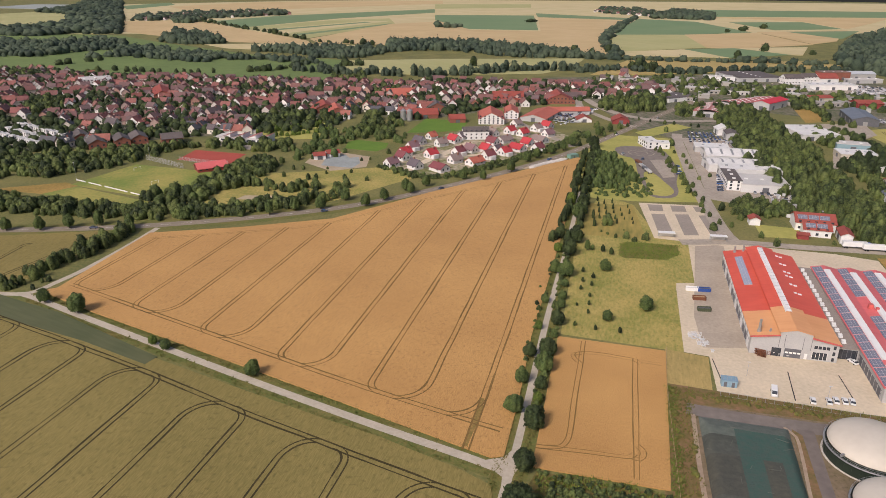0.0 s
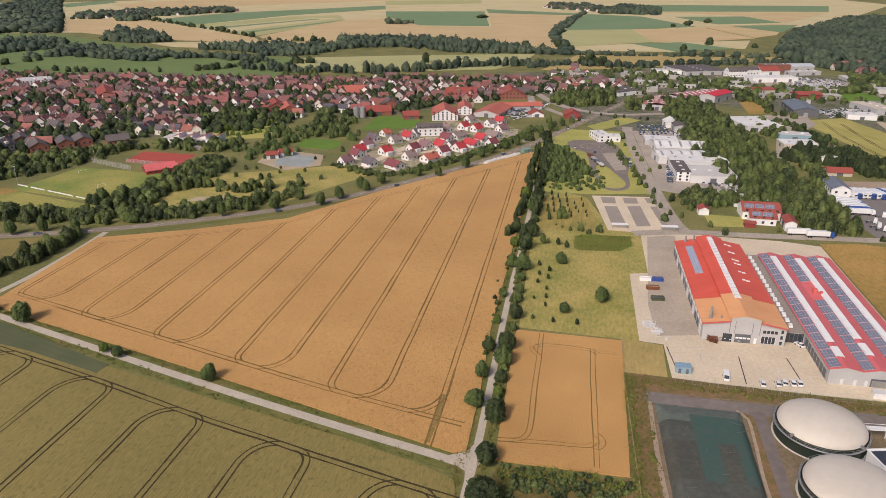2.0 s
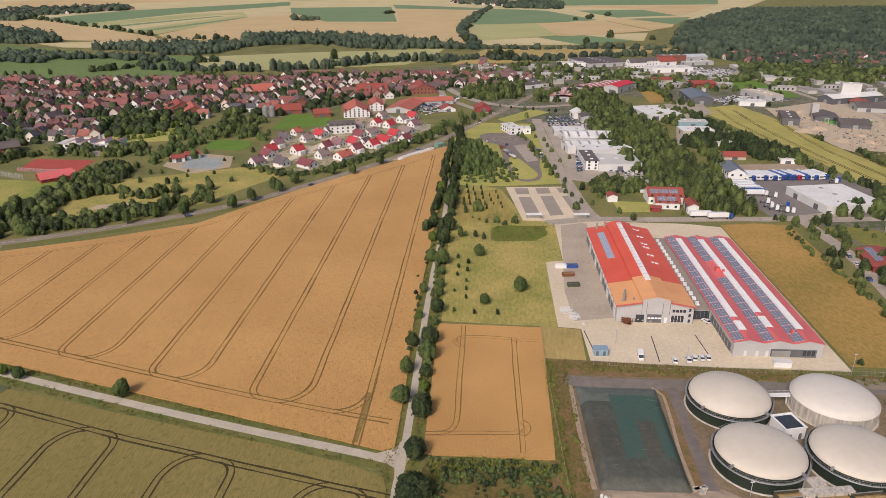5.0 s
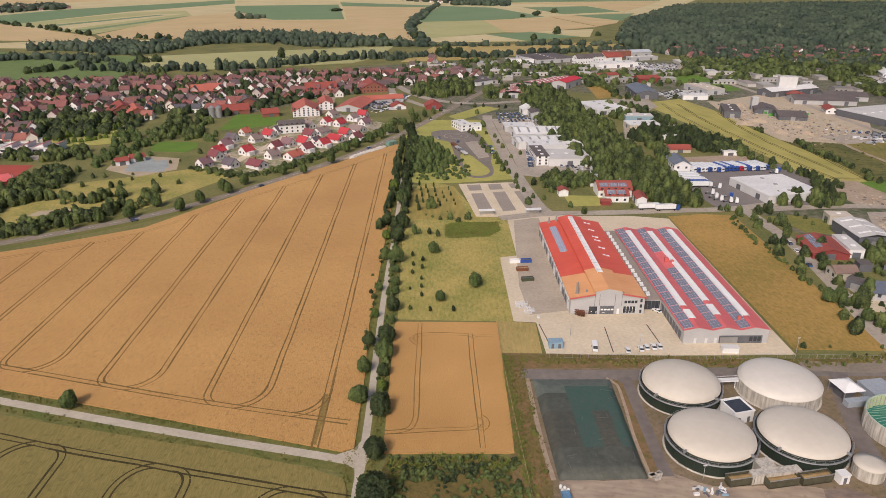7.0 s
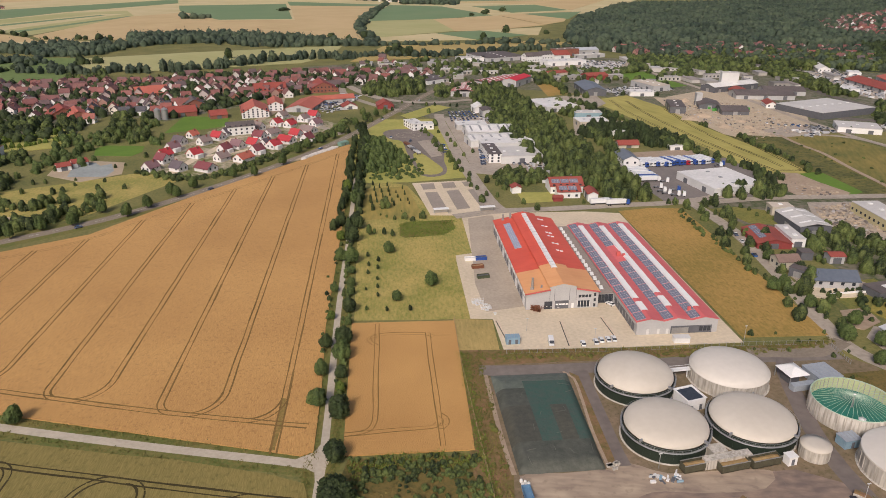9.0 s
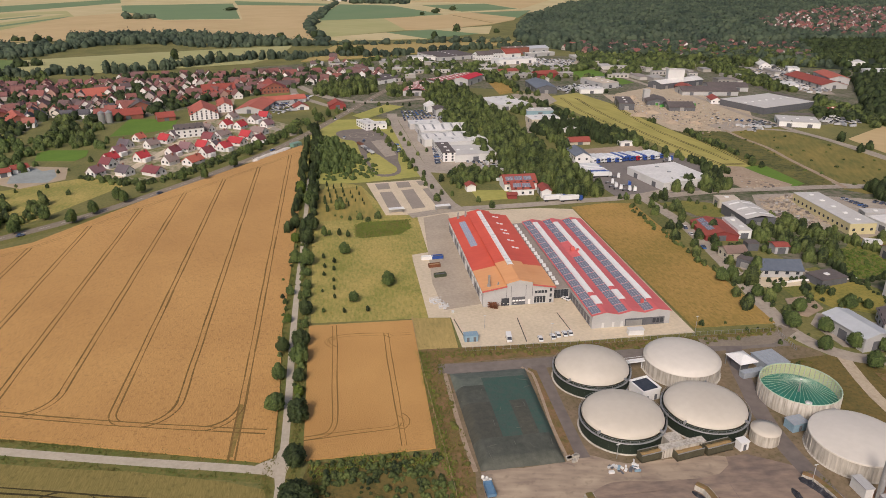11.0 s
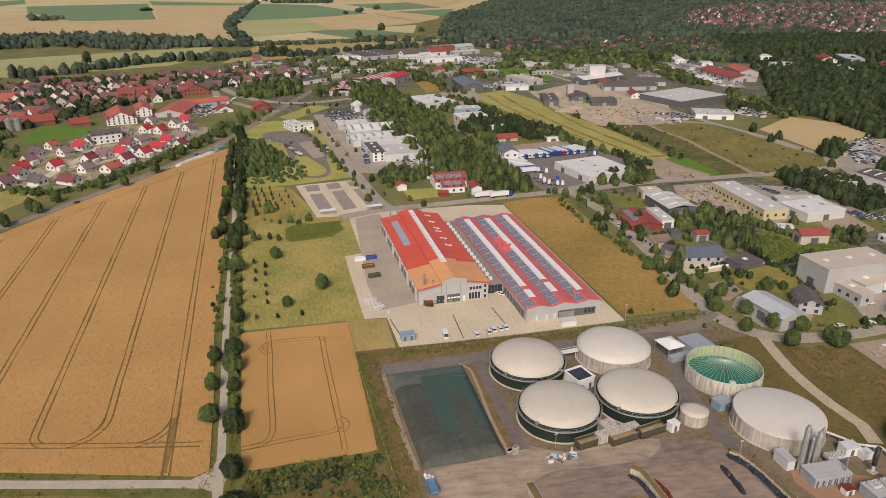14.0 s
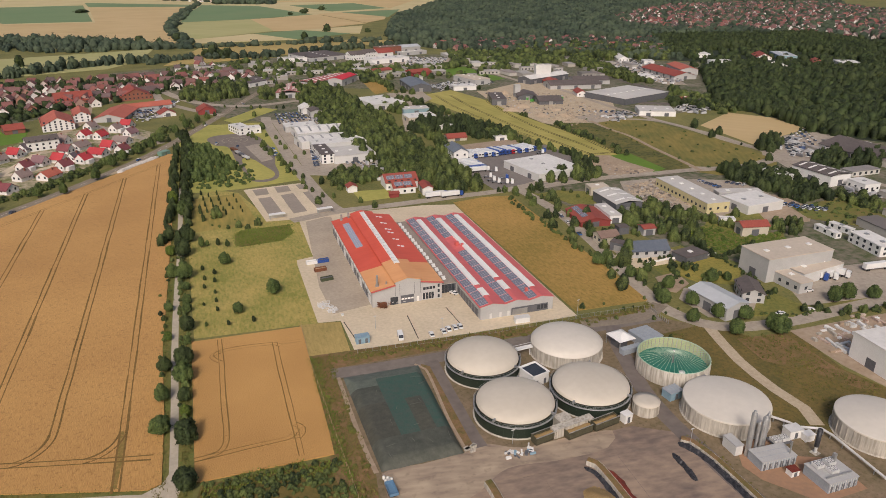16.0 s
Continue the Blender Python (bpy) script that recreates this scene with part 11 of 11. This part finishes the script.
for poly, gap, sd, lo, hi in (([(120, 880), (300, 940), (540, 830), (660, 700), (560, 560), (440, 640), (330, 700), (260, 760), (160, 730)], 31, 71, 6, 20), ([(320, 120), (345, 200), (430, 240), (520, 290), (590, 250), (430, 100)], 26, 72, 7, 18),
                              ([(425, 300), (440, 250), (500, 262), (490, 300)], 18, 74, 6, 16)):
    for px, py, w_, h_ in scatter(poly, gap, 1, 1, sd, (FACTORY, WORKS_GREEN, WORKS_LAWN)):
        w, d, h = rngh.uniform(lo, hi) * 1.5, rngh.uniform(lo, hi) * 0.7, rngh.uniform(2.6, 4.4)
        m4 = at(px, py, -10 + rngh.choice((0, 90)) + rngh.uniform(-6, 6))
        add_box(m4, -w / 2, w / 2, -d / 2, d / 2, 0, h, 0)
        add_box(m4, -w / 2 - 0.2, w / 2 + 0.2, -d / 2 - 0.2, d / 2 + 0.2, h, h + 0.35, 1)
        for u in np.arange(-w / 2 + 2, w / 2 - 1.5, 4.5):
            add_box(m4, u - 0.9, u + 0.9, -d / 2 - 0.05, -d / 2 + 0.02, 0.8, min(2.6, h - 0.5), 2)
me = bpy.data.meshes.new("distant_workshops")
me.from_pydata(vs, [], fs)
for m in ("shed_wall", "far_shed_roof", "far_pane"):
    me.materials.append(M[m])
me.polygons.foreach_set("material_index", mi)
me.update()
tagged(mesh_part("distant_workshops", me, None), "distant flat-roofed workshops and sheds", "workshops", "", "stuff")
# stacked goods in yards
M["goods"] = mat("stacked_goods", (1, 1, 1), (0.8, 0.8, 0.8), island=[(0.55, 0.54, 0.52), (0.30, 0.24, 0.18), (0.12, 0.11, 0.11), (0.45, 0.36, 0.26), (0.62, 0.61, 0.58), (0.36, 0.20, 0.13), (0.52, 0.43, 0.32)], rough=0.8)
vs, fs, mi = [], [], []
for poly, gap, sd in (([(279.9, 287.8), (302.4, 285.7), (297.6, 263.5), (288.5, 243.7), (278.2, 243.0), (265.2, 260.7)], 2.1, 81), ([(352, 425), (348, 520), (372, 590), (430, 550), (415, 445)], 4.6, 82), ([(170, 405), (182, 375), (190, 385), (184, 412)], 3, 83), ([(432, 300), (445, 262), (480, 275), (470, 305)], 5, 84), ([(297.8, 330.8), (308.7, 321.8), (312.4, 300.7), (298.1, 300.2), (287.5, 305.9)], 4, 85), ([(230, 900), (420, 900), (500, 800), (360, 780)], 13, 86)):
    for px, py, w_, h_ in scatter(poly, gap, 1, 1, sd):
        w, d, h = rngh.uniform(0.6, 2.4), rngh.uniform(0.5, 1.5), rngh.uniform(0.25, 1.2)
        add_box(at(px, py, rngh.uniform(0, 180)), -w / 2, w / 2, -d / 2, d / 2, 0, h, 0)
me = bpy.data.meshes.new("stacked_goods")
me.from_pydata(vs, [], fs)
me.materials.append(M["goods"])
me.update()
tagged(mesh_part("stacked_goods", me, None), "stacked goods and scrap in the works yards", "goods", "", "stuff")

# parked cars and vans on the far lots, one joined mesh
M["far_car"] = mat("far_car_paint", (1, 1, 1), (0.9, 0.9, 0.9), island=[(0.70, 0.69, 0.67), (0.10, 0.10, 0.11), (0.62, 0.61, 0.60), (0.30, 0.31, 0.33), (0.74, 0.73, 0.70), (0.30, 0.05, 0.05), (0.66, 0.65, 0.62), (0.08, 0.12, 0.24), (0.45, 0.45, 0.46)], rough=0.35)
vs, fs, mi = [], [], []
for poly, gap, sd in (([(589, 670), (681, 731), (662, 630), (609, 549), (562, 532), (581, 611)], 6.5, 400),
                      ([(396, 441), (431, 449), (423, 426), (389, 420)], 4.6, 401),
                      ([(456, 318), (474, 320), (451, 290), (470, 274), (438, 261), (423, 283)], 4.6, 402),
                      ([(394, 233), (398, 218), (388, 202), (366, 204)], 4.6, 403),
                      ([(420.5, 863.3), (467.6, 833.7), (427.4, 763.8), (388.4, 794.4)], 4.6, 404),
                      ([(160, 402), (182, 418), (187, 381), (169, 358), (154, 366)], 4.6, 405),
                      ([(53, 643), (81, 693), (94, 659), (76, 612), (52, 601)], 4.6, 406),
                      ([(179, 552), (207, 561), (200, 526), (171, 519)], 4.6, 407),
                      ([(474, 406), (508, 424), (512, 458), (471, 435)], 4.6, 408),
                      ([(340, 651), (406, 663), (415, 627), (338, 617)], 4.6, 409)):
    for px, py, w_, h_ in scatter(poly, gap, 1, 1, sd):
        m4 = at(px, py, rngh.choice((-12, 78, 78)) + rngh.uniform(-5, 5), 0.3)
        van = rngh.random() < 0.3
        L, hb = (2.5, 1.7) if van else (1.85, 0.75)
        add_box(m4, -L, L, -0.75, 0.75, 0.2, hb, 0)
        if not van:
            add_box(m4, -0.95, 1.1, -0.66, 0.66, hb, hb + 0.5, 1)
me = bpy.data.meshes.new("parked_cars")
me.from_pydata(vs, [], fs)
for m in ("far_car", "far_pane"):
    me.materials.append(M[m])
me.polygons.foreach_set("material_index", mi)
me.update()
tagged(mesh_part("parked_cars", me, None), "distant parked cars and vans on the works lots", "cars", "", "stuff")

# sand heaps and green skips in the builders' yard
M["sandheap"] = mat("heaped_sand", (0.52, 0.41, 0.29), (0.42, 0.32, 0.22), s1=0.2, s2=1.2, bump=0.5)
M["skip_green"] = mat("green_skip_paint", (0.10, 0.36, 0.08), (0.08, 0.28, 0.06), s1=0.3, s2=1.5, rough=0.5)
for i, (x, y, w, h) in enumerate(((362.7, 508.4, 16.0, 3.5), (386.2, 573.7, 12.0, 3.5), (354.7, 468.2, 14.0, 2.6), (371.4, 459.2, 12.0, 2.2), (345.3, 500.5, 14.0, 2.8), (379.9, 481.7, 9.0, 2.0))):
    heap("sand_heap", x, y, w, w * 0.8, h, "sandheap", "pale heap of sand and rubble", "heap", 20 + i, i * 35).location.z = 0.25


def skip(x, y, deg):
    t = thing("skip", at(x, y, deg, 0.25), "bright green open steel skip", "skip", "green skips")
    part("floor", one_box(-3, 3, -1.2, 1.2, 0.1, 0.25), M["skip_green"], t)
    for v in (-1.2, 1.08):
        part("side", one_box(-3, 3, v, v + 0.12, 0.25, 2.2), M["skip_green"], t)
    for u in (-3, 2.88):
        part("end", one_box(u, u + 0.12, -1.08, 1.08, 0.25, 2.2), M["skip_green"], t)


for x, y, a in ((387.9, 535.1, 20), (386.6, 526.1, 25), (409.7, 526.6, 15), (409.9, 519.9, 15), (414.5, 520.7, 20)):
    skip(x, y, a)


def trailer(x, y, deg, tone):
    t = thing("trailer", at(x, y, deg, 0.12), "low flatbed trailer parked on the practice ground", "trailer", "practice trailers")
    part("box", one_box(-4, 4, -1.1, 1.1, 1.0, 2.0), M[tone], t)
    part("chassis", one_box(-4.2, 4.6, -0.5, 0.5, 0.75, 1.0), M["gate"], t)
    for u in (-3.0, -2.0, 3.2):
        for v in (-1.15, 0.85):
            b = bmesh.new()
            bmesh.ops.create_cone(b, segments=12, radius1=0.45, radius2=0.45, depth=0.3, cap_ends=True, matrix=Matrix.Translation((u, v + 0.15, 0.45)) @ Euler((math.pi / 2, 0, 0)).to_matrix().to_4x4())
            part("wheel", b, M["black_foil"], t)


for x, y, tone in ((100.1, 474.3, "rust"), (100.7, 464.1, "clad"), (101.6, 457.4, "gate"), (102.1, 450.9, "clad_light")):
    trailer(x, y, -80, tone)
CX, CY = 108.1, 505.6
bm = bmesh.new()
for r in (9.0, 4.5):
    ribbon_into(bm, [(CX + r * math.cos(i * math.pi / 24), CY + r * math.sin(i * math.pi / 24)) for i in range(49)], 0.5, 0.125)
tagged(part("track_marking", bm, M["lot"]), "pale painted circles on the practice track", "marking", "", "structure")
# round trees on the lower stretch of the lane
for x, y, h, w, k in ((11.4, 190.6, 6.2, 4.6, "green"), (17.3, 187.6, 4.6, 4.2, "dark"), (8.5, 174.6, 6.2, 5.9, "green"), (14.0, 167.6, 7.4, 7.6, "dark"), (10.7, 149.0, 6.3, 6.2, "dark"), (15.9, 179.8, 4.0, 3.4, "bright")):
    tree(x, y, h, w, k, {"dark": "dark-leaved round tree beside the pale lane", "green": "green round tree at the wheat's edge beside the lane", "bright": "light green young tree beside the pale lane"}[k], AV)
# long heap under white sheeting and a green shed at the tip of the wheat field
M["white_heap"] = mat("dusty_white_sheeting", (0.72, 0.68, 0.62), (0.50, 0.45, 0.38), s1=0.3, s2=1.2, rough=0.8, bump=0.5)
path = smooth_path([(24.6, 453.4), (31.6, 462.0), (38.7, 469.4), (45.6, 475.6), (52.7, 482.8)], 1.2)
b = bmesh.new()
ring = None
for i, p in enumerate(path):
    d_ = (path[min(i + 1, len(path) - 1)] - path[max(i - 1, 0)]).normalized()
    n_ = Vector((-d_.y, d_.x))
    k_ = math.sin(math.pi * min(1, (i + 0.3) / 3, (len(path) - 0.7 - i) / 3) / 2)
    now = [b.verts.new((p.x + n_.x * u, p.y + n_.y * u, 0.3 + z)) for u, z in ((r_ * math.cos(a) * 1.7, max(0, r_ * math.sin(a) * 1.3))
           for a in [math.pi * j / 6 for j in range(7)] for r_ in [k_ * (1 + 0.45 * noise.noise(Vector((p.x * 0.5, p.y * 0.5, a * 1.3))))])]
    if ring:
        for j in range(6):
            b.faces.new((ring[j], ring[j + 1], now[j + 1], now[j])).smooth = True
    ring = now
bmesh.ops.recalc_face_normals(b, faces=b.faces)
tagged(part("sheeted_heap", b, M["white_heap"]), "long low heap under dusty white sheeting", "heap")
M["teal_sheet"] = mat("faded_teal_sheet", (0.20, 0.34, 0.27), (0.15, 0.27, 0.22), s1=0.5, s2=2, rough=0.6)
cabin("field_shed", 54.9, 483.6, 35, 7.5, 4.0, 2.4, "teal_sheet", "teal_sheet", "faded green sheet shed at the field's tip", "shed", openings=1)
# bulk bags and a blue tipping trailer at the corner of the silage clamp
M["bag_white"] = mat("woven_white_sack", (0.74, 0.72, 0.67), (0.62, 0.60, 0.55), s1=1, s2=8, rough=0.8)
M["blue_steel"] = mat("worn_blue_steel", (0.10, 0.22, 0.36), (0.15, 0.25, 0.34), s1=0.6, s2=4, fine=0.5, rough=0.5)
for x, y in ((54.5, 128.6), (55.3, 127.9), (54.4, 127.2), (55.2, 126.6), (55.9, 127.1)):
    t = thing("bulk_bag", at(x, y, 15 * x), "white woven bulk bag standing at the clamp corner", "bag", "bulk bags at the clamp")
    part("sack", lathe([(0.34, 0.06), (0.42, 0.25), (0.43, 0.8), (0.36, 1.0), (0.14, 1.06), (0.11, 1.2), (0, 1.2)], 14), M["bag_white"], t)
t = thing("tipping_trailer", at(54.2, 123.4, -8), "blue steel tipping trailer parked beside the clamp", "trailer")
part("floor", one_box(-1.1, 1.1, -2.4, 2.4, 0.9, 1.0), M["blue_steel"], t)
for u in (-1.1, 1.04):
    part("side", one_box(u, u + 0.06, -2.4, 2.4, 1.0, 1.75), M["blue_steel"], t)
for v in (-2.4, 2.34):
    part("tailboard", one_box(-1.03, 1.03, v, v + 0.06, 1.0, 1.75), M["blue_steel"], t)
for u in (-1.0, 0.75):
    for v in (-0.9, 0.5):
        w_ = part("wheel", lathe([(0, 0), (0.44, 0), (0.46, 0.06), (0.46, 0.2), (0.44, 0.26), (0, 0.26)], 20), M["tyre"], t)
        w_.matrix_basis = Matrix.Translation((u, v, 0.47)) @ Matrix.Rotation(radians(90), 4, "Y")
part("drawbar", one_box(-0.1, 0.1, 2.4, 3.9, 0.62, 0.74), M["blue_steel"], t)
part("chassis", one_box(-0.7, 0.7, -2.2, 2.4, 0.6, 0.88), M["tyre"], t)
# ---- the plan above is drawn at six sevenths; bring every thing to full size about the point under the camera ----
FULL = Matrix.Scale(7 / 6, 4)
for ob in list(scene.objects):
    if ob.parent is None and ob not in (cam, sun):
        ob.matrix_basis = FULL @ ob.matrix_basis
